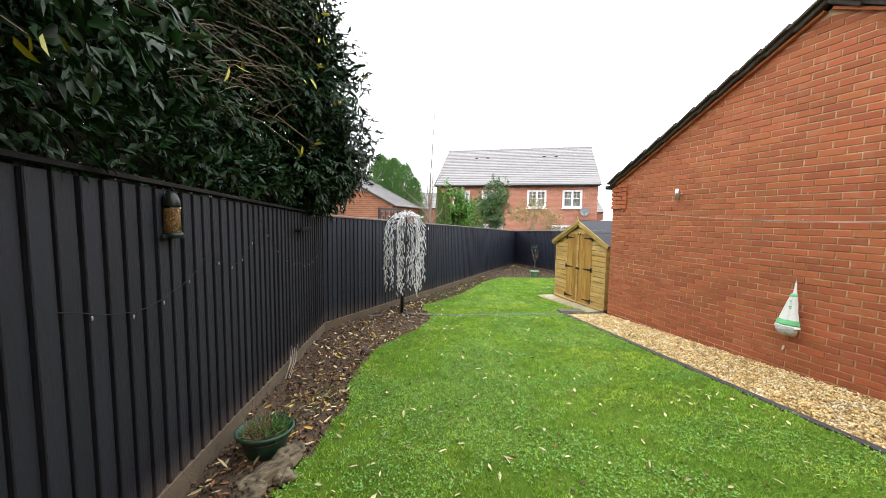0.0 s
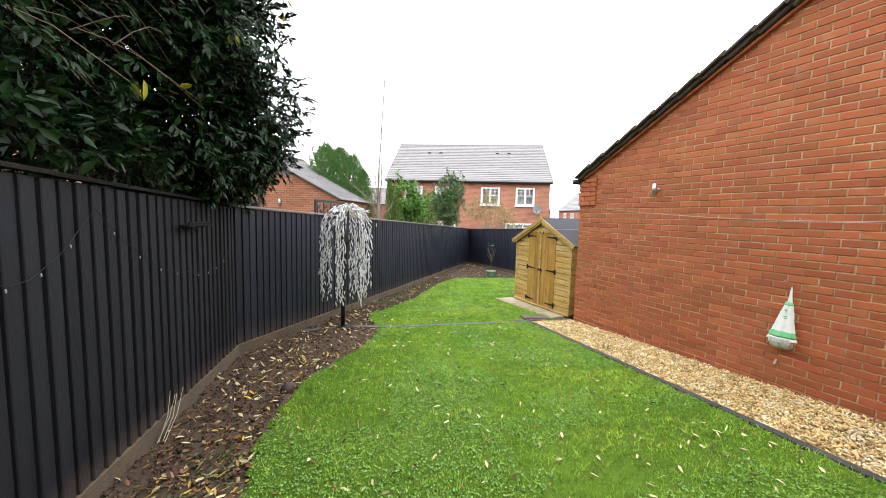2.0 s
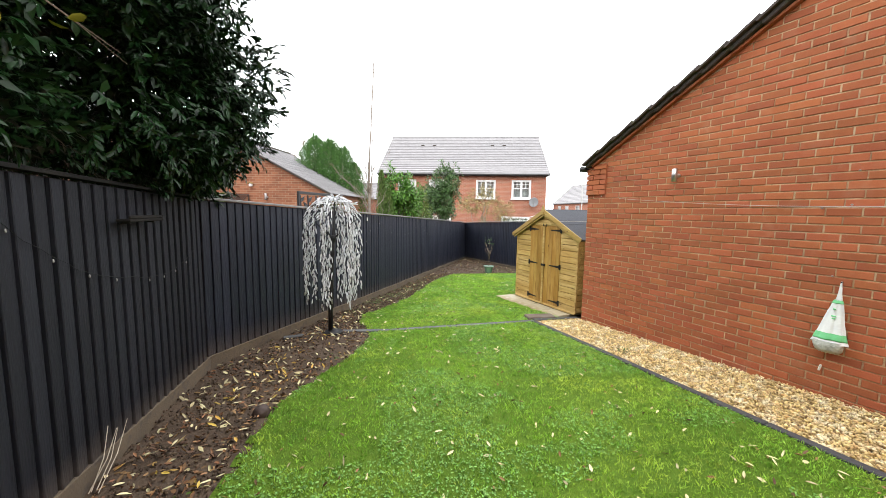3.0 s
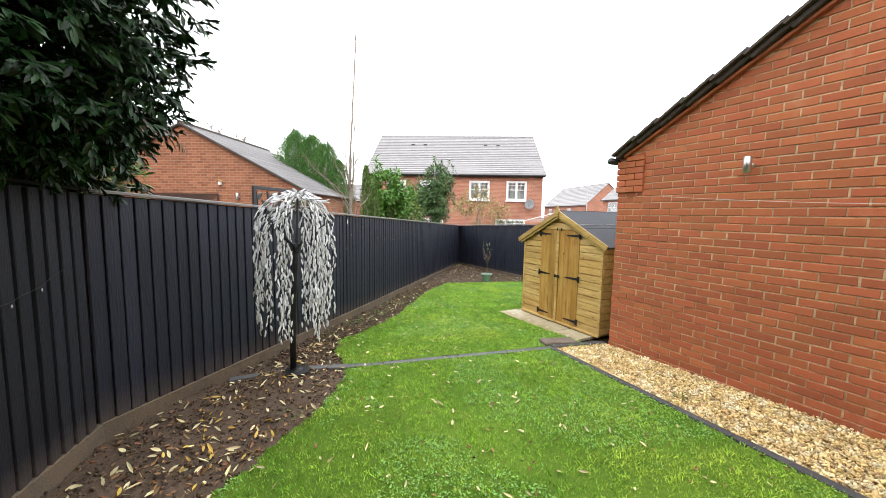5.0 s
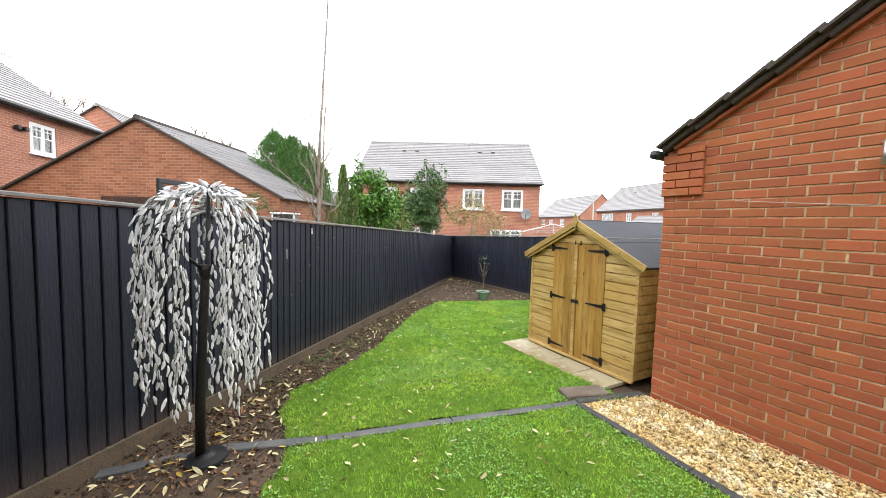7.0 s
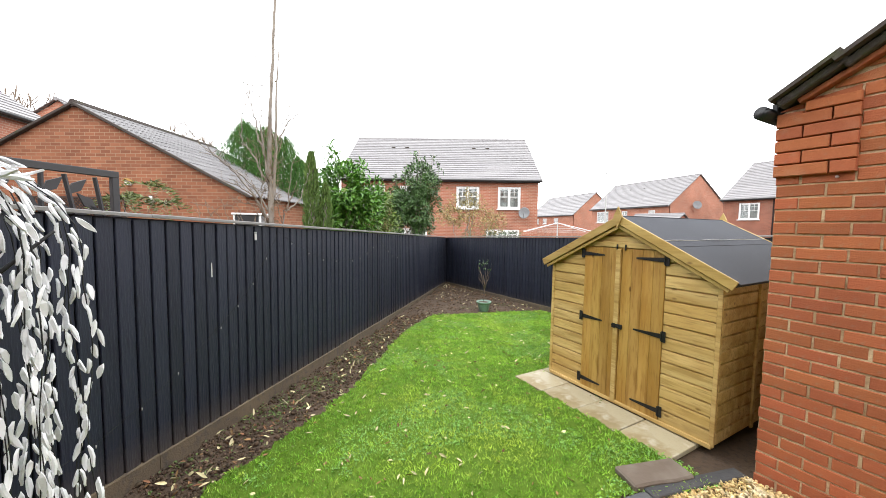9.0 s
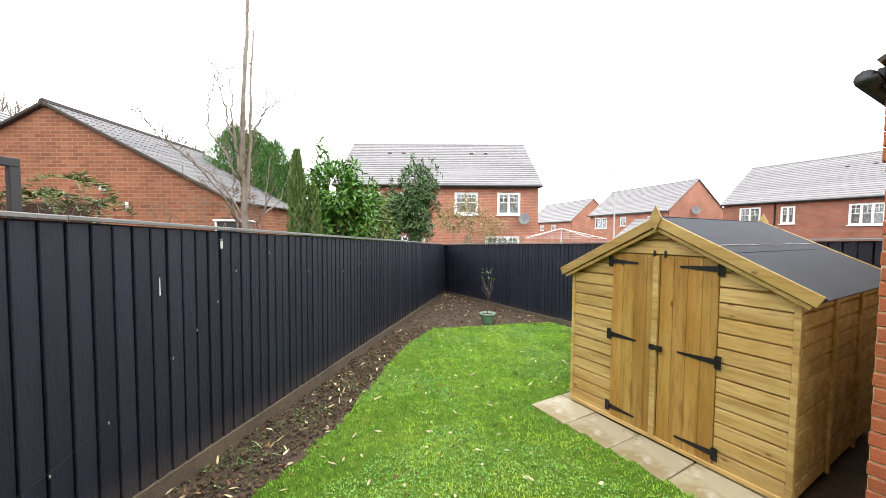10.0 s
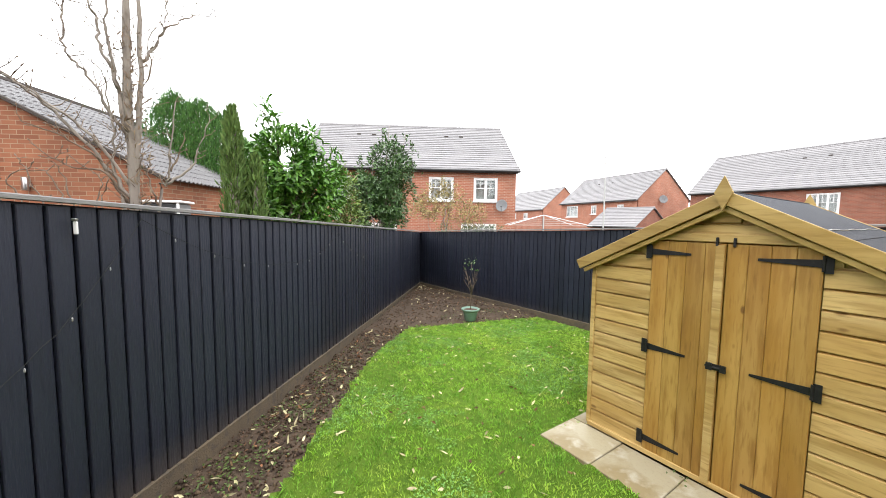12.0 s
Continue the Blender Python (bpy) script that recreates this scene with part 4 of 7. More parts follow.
def house(p, q, depth, ground_z, eave, ridge, label, wall_mat, holes=(), far=False, ridge_off=0.5, rows=20, tile=None, vents=(), pipes=()):
    """A gabled house. The front runs from p to q (its left end to its right, seen from outside); the house lies behind it."""
    tile = tile or M_TILE
    L = math.hypot(q[0] - p[0], q[1] - p[1])
    m = along(p, q, ground_z)
    thing = empty("house", m)
    E, R = eave - ground_z, ridge - ground_z
    hl = [(a, b, c - ground_z, d - ground_z) for a, b, c, d in holes]
    verts, faces = wall_panel(0, L, 0, E, hl)
    front = mesh_ob("wall", verts, faces, wall_mat, thing)
    for x in (0.0, L):
        pts = [(0.1, 0), (depth, 0), (depth, E), (depth * ridge_off, R - 0.06), (0.1, E)]
        vs = [(x + (0.0 if x == 0 else -0.1), y, z) for y, z in pts] + [(x + (0.1 if x == 0 else 0.0), y, z) for y, z in pts]
        fs = [(0, 1, 2, 3, 4), (9, 8, 7, 6, 5)] + [(i, (i + 1) % 5, (i + 1) % 5 + 5, i + 5) for i in range(5)]
        mesh_ob("gable_wall", vs, fs, wall_mat, thing)
    mesh_ob("back_wall", [(0.1, depth - 0.1, 0), (L - 0.1, depth - 0.1, 0), (L - 0.1, depth - 0.1, E), (0.1, depth - 0.1, E)], [(0, 1, 2, 3)], wall_mat, thing)
    fr, br = depth * ridge_off, depth * (1 - ridge_off)
    a1, a2 = math.atan2(R - E, fr), math.atan2(R - E, br)
    o = 0.28
    roof_side(thing, Matrix.Translation((0, -o, E - o * math.tan(a1))) @ Matrix.Rotation(a1, 4, 'X'), L, (fr + o) / math.cos(a1), rows, tile)
    roof_side(thing, Matrix.Translation((L, depth + o, E - o * math.tan(a2))) @ Matrix.Rotation(math.pi, 4, 'Z') @ Matrix.Rotation(a2, 4, 'X'), L, (br + o) / math.cos(a2), rows, tile)
    hp = Heap()
    hp.tube([(-0.16, fr, R + 0.0), (L + 0.16, fr, R + 0.0)], [0.10, 0.10], 8)
    hp.make("ridge_tile", tile, thing)
    part("fascia", box_bm((L / 2, -0.2, E - 0.17), (L + 0.1, 0.04, 0.16)), M_TILE_DARK, thing, "dark fascia board")
    hp = Heap()
    hp.tube([(-0.1, -0.3, E - 0.16), (L + 0.1, -0.3, E - 0.16)], [0.055, 0.055], 8)
    hp.make("gutter", M_PLASTIC_BLACK, thing, "black gutter")
    for x, up in vents:
        s = fr * up
        part("roof_vent", box_bm((x, s, E + s * math.tan(a1) + 0.05), (0.22, 0.12, 0.09), None, 0.02), M_TILE_DARK, thing, "dark roof vent")
    for x in pipes:
        hp = Heap()
        hp.tube([(x, -0.05, 0), (x, -0.05, E - 0.25), (x, -0.28, E - 0.16)], [0.045, 0.045, 0.045], 8)
        hp.make("downpipe", M_PLASTIC_BLACK, thing, "black plastic downpipe", True)
    for h in hl:
        far_window(thing, Matrix.Identity(4), *h, lights=2 if h[1] - h[0] < 1.4 else 3)
    return tagged(thing, label, "house")


def dish(parent, m, r=0.34):
    bm = lathe_bm([(0.02, 0.0), (r * 0.5, 0.02), (r * 0.85, 0.07), (r, 0.115), (r * 0.98, 0.12), (r * 0.8, 0.08), (0.02, 0.02)], 24, 1, 1.1)
    ob = empty("satellite_dish", m)
    part("reflector", bm, M_LEAD, ob, "grey dish reflector", True)
    hp = Heap()
    hp.tube([(0, -r, 0.08), (0, -0.12, 0.30)], [0.014, 0.012], 6)
    hp.box((0, -0.1, 0.32), (0.07, 0.07, 0.1))
    hp.make("feed_arm", M_LEAD, ob)
    hp = Heap()
    hp.tube([(0, 0, 0), (0, 0.0, -0.2), (0, -0.12, -0.26)], [0.02, 0.02, 0.02], 6)
    hp.make("bracket", M_IRON, ob)
    return tagged(ob, "grey satellite dish fixed to a brick wall", "satellite dish")


FAR_G = -0.92
# facing house beyond the end fence
fd = Vector((-0.972, 0.232))
fn = Vector((-0.232, -0.972))
fr_ = Vector((9.17, 21.26)) - fn * 0.3
fl_ = fr_ + fd * 10.0
HL = 10.0
wins = [(HL - b, HL - a, c, d) for a, b, c, d in ((0.88, 2.03, 2.33, 3.43), (2.97, 4.14, 2.33, 3.43), (5.86, 7.0, 2.33, 3.43), (7.75, 8.9, 2.33, 3.43), (0.9, 2.6, 0.2, 1.28), (5.6, 7.3, 0.2, 1.28))]
house((fl_.x, fl_.y), (fr_.x, fr_.y), 8.4, FAR_G, 3.87, 6.72, "red brick two-storey house with white casement windows and grey roof", M_FAR_BRICK, wins, rows=22, vents=((2.2, 0.72), (3.0, 0.72), (6.9, 0.72), (7.7, 0.72)))
d0 = fr_ + fd * 0.72 + fn * 0.25
dish(None, Matrix.Translation((d0.x, d0.y, 2.10)) @ along((0, 0), (-fd.x, -fd.y)).to_3x3().to_4x4() @ pose(0, 0, 0, 72, 0, -18), 0.27)
# houses to the right, beyond the shed
house((30.66, 47.5), (30.88, 35.25), 7.2, FAR_G, 3.95, 7.1, "red brick house end-on with a pale grey tiled roof", M_FAR_BRICK, [(1.1, 3.3, 2.1, 3.5), (5.6, 6.5, 2.4, 3.45), (9.6, 10.5, 2.2, 3.4)], rows=20, vents=((4.0, 0.7), (6.2, 0.7)))
dish(None, Matrix.Translation((34.0, 35.0, 3.9)) @ pose(0, 0, 0, 72, 0, -30), 0.4)
house((29.2, 28.33), (31.6, 17.0), 8.6, FAR_G, 3.95, 7.1, "brown brick house with white windows and grey roof", M_FAR_BRICK2, [(1.1, 2.45, 2.25, 3.52), (3.6, 4.4, 2.25, 3.48), (6.95, 8.5, 2.1, 3.45)], rows=22, vents=((5.9, 0.7), (7.2, 0.7)), pipes=(3.3, 10.5))
house((34.0, 72.0), (34.0, 57.0), 8, FAR_G, 3.6, 7.2, "distant red brick house with a pale roof", M_FAR_BRICK, [(2, 3.4, 2.0, 3.0), (5, 6.4, 2.0, 3.0), (9, 10.4, 2.0, 3.0)], rows=14)
house((24.0, 74.0), (33.0, 74.0), 8, FAR_G, 3.6, 6.8, "distant brick house with a pale roof", M_FAR_BRICK2, [], rows=10)
house((-16.0, 62.0), (4.0, 64.0), 8, FAR_G, 3.6, 6.4, "distant row house behind the conifers", M_FAR_BRICK2, [], rows=10)
# low garage roof in front of them
house((21.75, 31.2), (22.95, 27.7), 5.5, FAR_G, 1.25, 2.65, "low brick garage with a grey tiled roof", M_FAR_BRICK2, [], rows=12)
# houses to the left
house((-10.0, 6.0), (-9.9, 20.0), 8.6, -0.6, 4.70, 7.75, "red brick house with a white window under a dark eave", M_FAR_BRICK, [(11.12, 12.06, 3.33, 4.28), (4.0, 5.1, 3.28, 4.38)], rows=22)
house((-10.7, 27.0), (-10.7, 36.0), 7.2, -0.9, 4.7, 7.45, "red brick house showing its gable behind the garages", M_FAR_BRICK, [], rows=16)


def roof_aerial():
    thing = empty("tv_aerial", Matrix.Translation((-13.0, 20.2, 6.3)))
    vs, fs = tube_data([(0, 0, 0), (0, 0, 1.0)], [0.025, 0.02], 6)
    mesh_ob("mast", vs, fs, M_STEEL, thing)
    vs, fs = tube_data([(-0.05, -0.35, 0.98), (0.05, 0.3, 1.0)], [0.016, 0.016], 5)
    mesh_ob("boom", vs, fs, M_STEEL, thing)
    for k in range(6):
        part("element", box_bm((0, -0.3 + 0.11 * k, 0.99), (0.26, 0.012, 0.012)), M_STEEL, thing)
    tagged(thing, "thin television aerial on the tiled roof", "aerial")
    lamp = empty("security_light", Matrix.Translation((-9.97, 16.76, 3.94)))
    part("bracket", box_bm((0.05, 0, 0), (0.1, 0.08, 0.1), None, 0.01), M_PLASTIC_BLACK, lamp)
    for sgn in (-1, 1):
        part("head", box_bm((0.14, sgn * 0.12, 0.03), (0.14, 0.12, 0.13), None, 0.02), M_PLASTIC_BLACK, lamp, "black lamp head")
    tagged(lamp, "black twin security light on the brick wall", "security light")


roof_aerial()
M_FAR_BRICK3 = brick_material("garage_brick", (0.20, 0.070, 0.034), (0.31, 0.120, 0.060), (0.31, 0.22, 0.14))


def side_garage():
    """The neighbour's garage: its gable looks at the garden over the fence."""
    p, q = (-9.20, 15.37), (-1.93, 13.55)
    m = along(p, q, -0.6)
    L = math.hypot(q[0] - p[0], q[1] - p[1])
    thing = empty("brick_garage", m)
    ax, e0, e1, ap = 3.77, 2.67, 2.67, 4.57
    D = 4.6
    pts = [(0, 0), (L, 0), (L, e1), (ax, ap), (0, e0)]
    vs = [(x, 0, z) for x, z in pts] + [(x, D, z) for x, z in pts]
    mesh_ob("wall", vs, [(0, 1, 2, 3, 4), (9, 8, 7, 6, 5)] + [(i, i + 5, (i + 1) % 5 + 5, (i + 1) % 5) for i in range(5)], M_FAR_BRICK3, thing)
    for x0, z0, sgn in ((0, e0, -1), (L, e1, 1)):
        run = math.hypot(x0 - ax, ap - z0) + 0.15
        ang = math.atan2(ap - z0, abs(x0 - ax))
        mm = Matrix.Translation((ax, 0, ap)) @ Matrix.Rotation(ang * sgn, 4, 'Y')
        # ribbed tiles: each course is a corrugated sheet lapping the one below
        hp = Heap()
        n, ribs = 14, int((D + 0.16) / 0.12)
        for k in range(n):
            lo, hi = run * (k + 1) / n + 0.03, run * k / n
            vs, fs = [], []
            for i in range(ribs * 4 + 1):
                y = -0.08 + (D + 0.16) * i / (ribs * 4)
                up = (0.0, 0.026, 0.026, 0.0)[i % 4]
                for c, lift in ((hi, 0.018), (lo, 0.032)):
                    vs += [mm @ Vector((sgn * c, y, lift + up)), mm @ Vector((sgn * c, y, lift + up - 0.016))]
            for i in range(ribs * 4):
                a0, b0 = i * 4, i * 4 + 4
                fs += [(a0, a0 + 2, b0 + 2, b0), (a0 + 1, b0 + 1, b0 + 3, a0 + 3), (a0 + 2, a0 + 3, b0 + 3, b0 + 2)]
            hp.add(vs, fs)
        ob = hp.make("roof", M_TILE_GARAGE, thing, "grey ribbed roof tiles")
        ob["kind"] = "stuff"
        part("verge", box_bm((sgn * run / 2, -0.05, 0.01), (run, 0.10, 0.06), mm, 0.01), M_TILE_DARK, thing, "dark verge along the gable")
    hp = Heap()
    hp.tube([(ax, -0.08, ap + 0.02), (ax, D, ap + 0.02)], [0.085, 0.085], 8)
    hp.make("ridge_tile", M_TILE_DARK, thing)
    tagged(thing, "red brick garage gable standing behind the long fence", "garage")
    # things on its wall
    hb = empty("bird_box", m @ pose(ax + 1.14, -0.05, 2.82, 0, 0, 0) @ Matrix.Scale(0.62, 4))
    part("box", box_bm((0, 0, 0.09), (0.14, 0.12, 0.16), None, 0.006), M_WHITE, hb, "white painted box")
    hp = Heap()
    for sgn in (-1, 1):
        hp.box((sgn * 0.055, -0.02, 0.195), (0.15, 0.19, 0.014), pose(0, 0, 0, 0, 0, 0) @ Matrix.Translation((sgn * 0.0, 0, 0)) @ Matrix.Translation((sgn * 0.055, 0, 0.195)) @ Matrix.Rotation(radians(38) * sgn, 4, 'Y') @ Matrix.Translation((-sgn * 0.055, 0, -0.195)))
    hp.make("lid", M_SHIP, hb, "pale timber roof")
    tagged(hb, "small white bird box on the brick gable", "bird box")
    wl2 = empty("wall_light", m @ pose(ax + 1.66, -0.07, 2.39, 0, 0, 0))
    bm = lathe_bm([(0.04, 0), (0.045, 0.01), (0.045, 0.2), (0.04, 0.21)], 16)
    part("body", bm, M_STEEL, wl2, "steel cylinder", True)
    part("bracket", box_bm((0.03, 0.04, 0.09), (0.05, 0.06, 0.06), None, 0.008), M_STEEL, wl2)
    tagged(wl2, "steel cylinder wall light on the brick gable", "wall light")
    # lattice panel
    hp = empty("trellis", m @ pose(ax - 1.0, -0.06, 2.13, 0, 0, 0))
    w, h = 2.06, 0.42
    n = 28
    for k in range(n + 1):
        for sgn in (-1, 1):
            x = w * k / n
            L2 = h * 1.41
            c = Vector((x, 0.004 * sgn, h / 2))
            mm = Matrix.Translation(c) @ Matrix.Rotation(radians(45) * sgn, 4, 'Y')
            x_lo, x_hi = x - h / 2, x + h / 2
            if x_lo < 0 or x_hi > w:
                continue
            part("slat", box_bm((0, 0, 0), (L2, 0.008, 0.024), mm), M_DARKTIMBER, hp)
    for c, s in (((w / 2, 0, h), (w + 0.04, 0.03, 0.035)), ((w / 2, 0, 0), (w + 0.04, 0.03, 0.035)), ((0, 0, h / 2), (0.035, 0.03, h)), ((w, 0, h / 2), (0.035, 0.03, h))):
        part("frame_rail", box_bm(c, s, None, 0.004), M_DARKTIMBER, hp)
    for x in (0.0, w):
        part("post", box_bm((x, 0, -1.05), (0.04, 0.04, 2.1)), M_DARKTIMBER, hp)
    tagged(hp, "dark brown diamond trellis standing against the brick gable", "trellis")


M_DARKTIMBER = material("dark_stained_timber", (0.045, 0.028, 0.022), 0.7, spots=[(9, (0.08, 0.05, 0.035), 0.45, 0.7, 0.6)])
side_garage()


def closing_wall():
    """The back of the home, behind the walker."""
    bm = box_bm((3.0, -2.3, 2.3), (8.3, 0.3, 6.4))
    me = bpy.data.meshes.new("wall_south")
    bm.to_mesh(me)
    bm.free()
    tagged(data_ob("wall_south", me, M_FAR_BRICK), "plain red brick back wall of the home closing the garden", "wall", kind="structure")


closing_wall()


# ---- trees ----
def leaf_cloud(name, pts, dirs, length, width, mat, parent, seed, fold=0.25, label="", fine=False, facing=None):
    """Many folded leaves at pts, pointing along dirs, as one mesh."""
    rng = np.random.RandomState(seed)
    n = len(pts)
    d = dirs / np.linalg.norm(dirs, axis=1)[:, None]
    r = rng.normal(size=(n, 3)) if facing is None else facing
    side = np.cross(d, r)
    side /= np.linalg.norm(side, axis=1)[:, None] + 1e-9
    up = np.cross(side, d)
    if facing is not None:
        up *= np.sign((up * facing).sum(axis=1))[:, None]
    L = (length * rng.uniform(0.65, 1.25, n))[:, None]
    W = (width * rng.uniform(0.75, 1.2, n))[:, None]
    base = pts
    mid = pts + d * L * 0.45 - up * L * fold * 0.25
    tip = pts + d * L - up * L * fold
    lft = pts + d * L * 0.42 + side * W / 2 + up * W * 0.12
    rgt = pts + d * L * 0.42 - side * W / 2 + up * W * 0.12
    if fine:
        lift = up * W * 0.14
        a1, a2 = pts + d * L * 0.25 - up * L * fold * 0.08, pts + d * L * 0.68 - up * L * fold * 0.5
        rows = [base, a1 + side * W * 0.38 + lift, a1, a1 - side * W * 0.38 + lift, a2 + side * W * 0.40 + lift, a2, a2 - side * W * 0.40 + lift, tip]
        tri = [(0, 2, 1), (0, 3, 2), (1, 2, 5), (1, 5, 4), (2, 3, 6), (2, 6, 5), (4, 5, 7), (5, 6, 7)]
    else:
        rows = [base, lft, mid, rgt, tip]
        tri = [(0, 2, 1), (0, 3, 2), (1, 2, 4), (2, 3, 4)]
    v = np.stack(rows, axis=1).reshape(-1, 3)
    o = (np.arange(n) * len(rows))[:, None]
    f = np.concatenate([o + list(t) for t in tri], axis=1).reshape(-1, 3)
    me = bpy.data.meshes.new(name)
    me.vertices.add(len(v))
    me.vertices.foreach_set("co", v.astype(np.float32).ravel())
    me.loops.add(len(f) * 3)
    me.loops.foreach_set("vertex_index", f.astype(np.int32).ravel())
    me.polygons.add(len(f))
    me.polygons.foreach_set("loop_start", (np.arange(len(f)) * 3).astype(np.int32))
    me.update(calc_edges=True)
    me.materials.append(mat)
    ob = data_ob(name, me, None, parent, label, fine)
    ob["kind"] = "stuff"
    return ob


def blob_points(blobs, n, seed, shell=0.55):
    """Points through the outer part of lumpy ellipsoids, gathered into sprigs."""
    rng = np.random.RandomState(seed)
    vol = np.array([b[1][0] * b[1][1] * b[1][2] for b in blobs]) ** 0.67
    pick = rng.choice(len(blobs), n, p=vol / vol.sum())
    c = np.array([b[0] for b in blobs])[pick]
    rad = np.array([b[1] for b in blobs])[pick]
    d = rng.normal(size=(n, 3))
    d /= np.linalg.norm(d, axis=1)[:, None]
    r = (1 - shell * rng.uniform(0, 1, n) ** 1.6)
    p = c + d * rad * r[:, None]
    return p, d, rng


def limbs(parent, base, tips, r0, seed, mat=None, name="limb"):
    rng = random.Random(seed)
    for t in tips:
        pts, rad = [], []
        a, b = Vector(base), Vector(t)
        for k in range(7):
            s = k / 6
            j = Vector((rng.uniform(-1, 1), rng.uniform(-1, 1), rng.uniform(-0.6, 0.6))) * 0.12 * (0 if k in (0,) else 1)
            pts.append(a.lerp(b, s) + j + Vector((0, 0, 0.25 * math.sin(s * math.pi))))
            rad.append(r0 * (1 - 0.85 * s))
        vs, fs = tube_data(pts, rad, 6)
        inv = parent.matrix_world.inverted()
        mesh_ob(name, [inv @ v for v in vs], fs, mat or M_BARK, parent, smooth=True)


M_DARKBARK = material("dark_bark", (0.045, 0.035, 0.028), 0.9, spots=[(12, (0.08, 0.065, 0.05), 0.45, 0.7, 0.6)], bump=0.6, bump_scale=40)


def overhanging_laurel():
    thing = empty("laurel_tree", Matrix.Translation((-2.9, 3.4, g(3.4))))
    off = np.array(thing.matrix_world.translation)
    inv = thing.matrix_world.inverted()
    vs, fs = tube_data([(0, 0, -0.1), (0.05, 0.05, 0.8), (-0.05, 0.1, 1.8), (0.05, 0.0, 2.8)], [0.14, 0.12, 0.10, 0.06], 9)
    mesh_ob("trunk", vs, fs, M_BARK, thing, smooth=True)
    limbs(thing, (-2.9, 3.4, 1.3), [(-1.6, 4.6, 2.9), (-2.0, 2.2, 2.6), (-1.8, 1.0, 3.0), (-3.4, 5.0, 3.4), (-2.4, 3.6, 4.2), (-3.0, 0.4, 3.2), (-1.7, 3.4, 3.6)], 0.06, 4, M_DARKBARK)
    blobs = [((-1.5, 4.82, 2.62), (0.62, 0.64, 0.74)), ((-1.78, 4.7, 3.5), (0.5, 0.55, 0.6)), ((-1.6, 4.9, 2.2), (0.55, 0.6, 0.5)), ((-2.1, 4.3, 4.2), (0.7, 0.7, 0.6)), ((-2.4, 4.8, 3.3), (0.9, 0.7, 1.0)), ((-1.6, 4.72, 3.05), (0.48, 0.52, 0.5)), ((-2.6, 5.0, 4.2), (0.8, 0.7, 0.8)), ((-1.95, 4.5, 3.55), (0.6, 0.6, 0.6)), ((-1.75, 4.95, 2.05), (0.48, 0.6, 0.42)), ((-1.95, 4.35, 2.35), (0.85, 0.95, 0.75)), ((-1.85, 4.2, 3.1), (0.95, 0.9, 0.85)), ((-2.1, 4.9, 1.95), (0.65, 0.75, 0.42)), ((-2.0, 3.9, 3.9), (0.85, 0.8, 0.7)),
             ((-2.3, 3.2, 2.3), (0.85, 1.0, 0.65)), ((-2.3, 3.0, 3.4), (0.95, 1.0, 0.9)), ((-2.0, 2.2, 2.55), (0.7, 0.8, 0.65)), ((-2.0, 1.3, 2.5), (0.7, 0.9, 0.65)),
             ((-2.3, 1.6, 3.5), (1.0, 1.1, 0.9)), ((-2.2, 0.2, 2.7), (0.8, 1.0, 0.8)), ((-2.6, -0.2, 3.7), (1.1, 1.2, 0.9)), ((-2.8, 2.8, 4.4), (1.2, 1.4, 0.7)),
             ((-3.2, 4.2, 3.2), (1.1, 1.1, 1.2)), ((-3.2, 5.1, 2.2), (0.95, 0.8, 0.65)), ((-1.95, 2.9, 1.95), (0.55, 1.3, 0.32)), ((-1.9, 1.2, 2.0), (0.55, 1.3, 0.34)), ((-3.4, 2.6, 2.3), (0.9, 1.8, 0.9)), ((-3.4, 0.8, 2.6), (0.9, 1.5, 1.0)),
             ((-2.2, -1.4, 2.8), (0.9, 1.0, 1.0)),
             ((-1.3, -0.1, 2.5), (0.5, 1.0, 0.5)), ((-1.35, 1.2, 2.45), (0.42, 0.75, 0.42)), ((-1.3, -1.6, 2.6), (0.7, 1.1, 0.7)), ((-1.55, 0.4, 3.3), (0.8, 1.3, 0.7)), ((-1.3, -1.0, 3.5), (0.9, 1.2, 0.7)), ((-1.6, 0.6, 1.98), (0.4, 1.2, 0.3)), ((-1.45, -1.2, 2.0), (0.45, 1.0, 0.35)),
             ((-2.15, 5.55, 1.75), (0.5, 0.5, 0.5)), ((-2.05, 5.2, 2.05), (0.5, 0.5, 0.5))]
    # sprigs: short drooping twigs with alternate leaves, their upper sides to the light
    p, d, rng = blob_points([(c, (a * 0.93, b * 0.93, e * 0.93)) for c, (a, b, e) in blobs + blobs[:13]], 17500, 11, 0.55)
    lump = np.array([noise.noise(Vector(q * 1.9)) for q in p])
    bare = ((p - np.array([-1.5, 2.75, 2.85])) ** 2 / np.array([0.7, 0.55, 0.42]) ** 2).sum(axis=1) < 1
    keep = (lump > -0.2) & ~(bare & (rng.uniform(size=len(p)) < 0.8))
    p, d = p[keep], d[keep]
    way = d * 0.8 + np.array([0.05, 0, 0.0]) + rng.normal(size=p.shape) * 0.45
    way /= np.linalg.norm(way, axis=1)[:, None]
    across = np.cross(way, np.array([0, 0, 1.0])) + rng.normal(size=p.shape) * 0.15
    across /= np.linalg.norm(across, axis=1)[:, None]
    pts_, dirs_, face_ = [], [], []
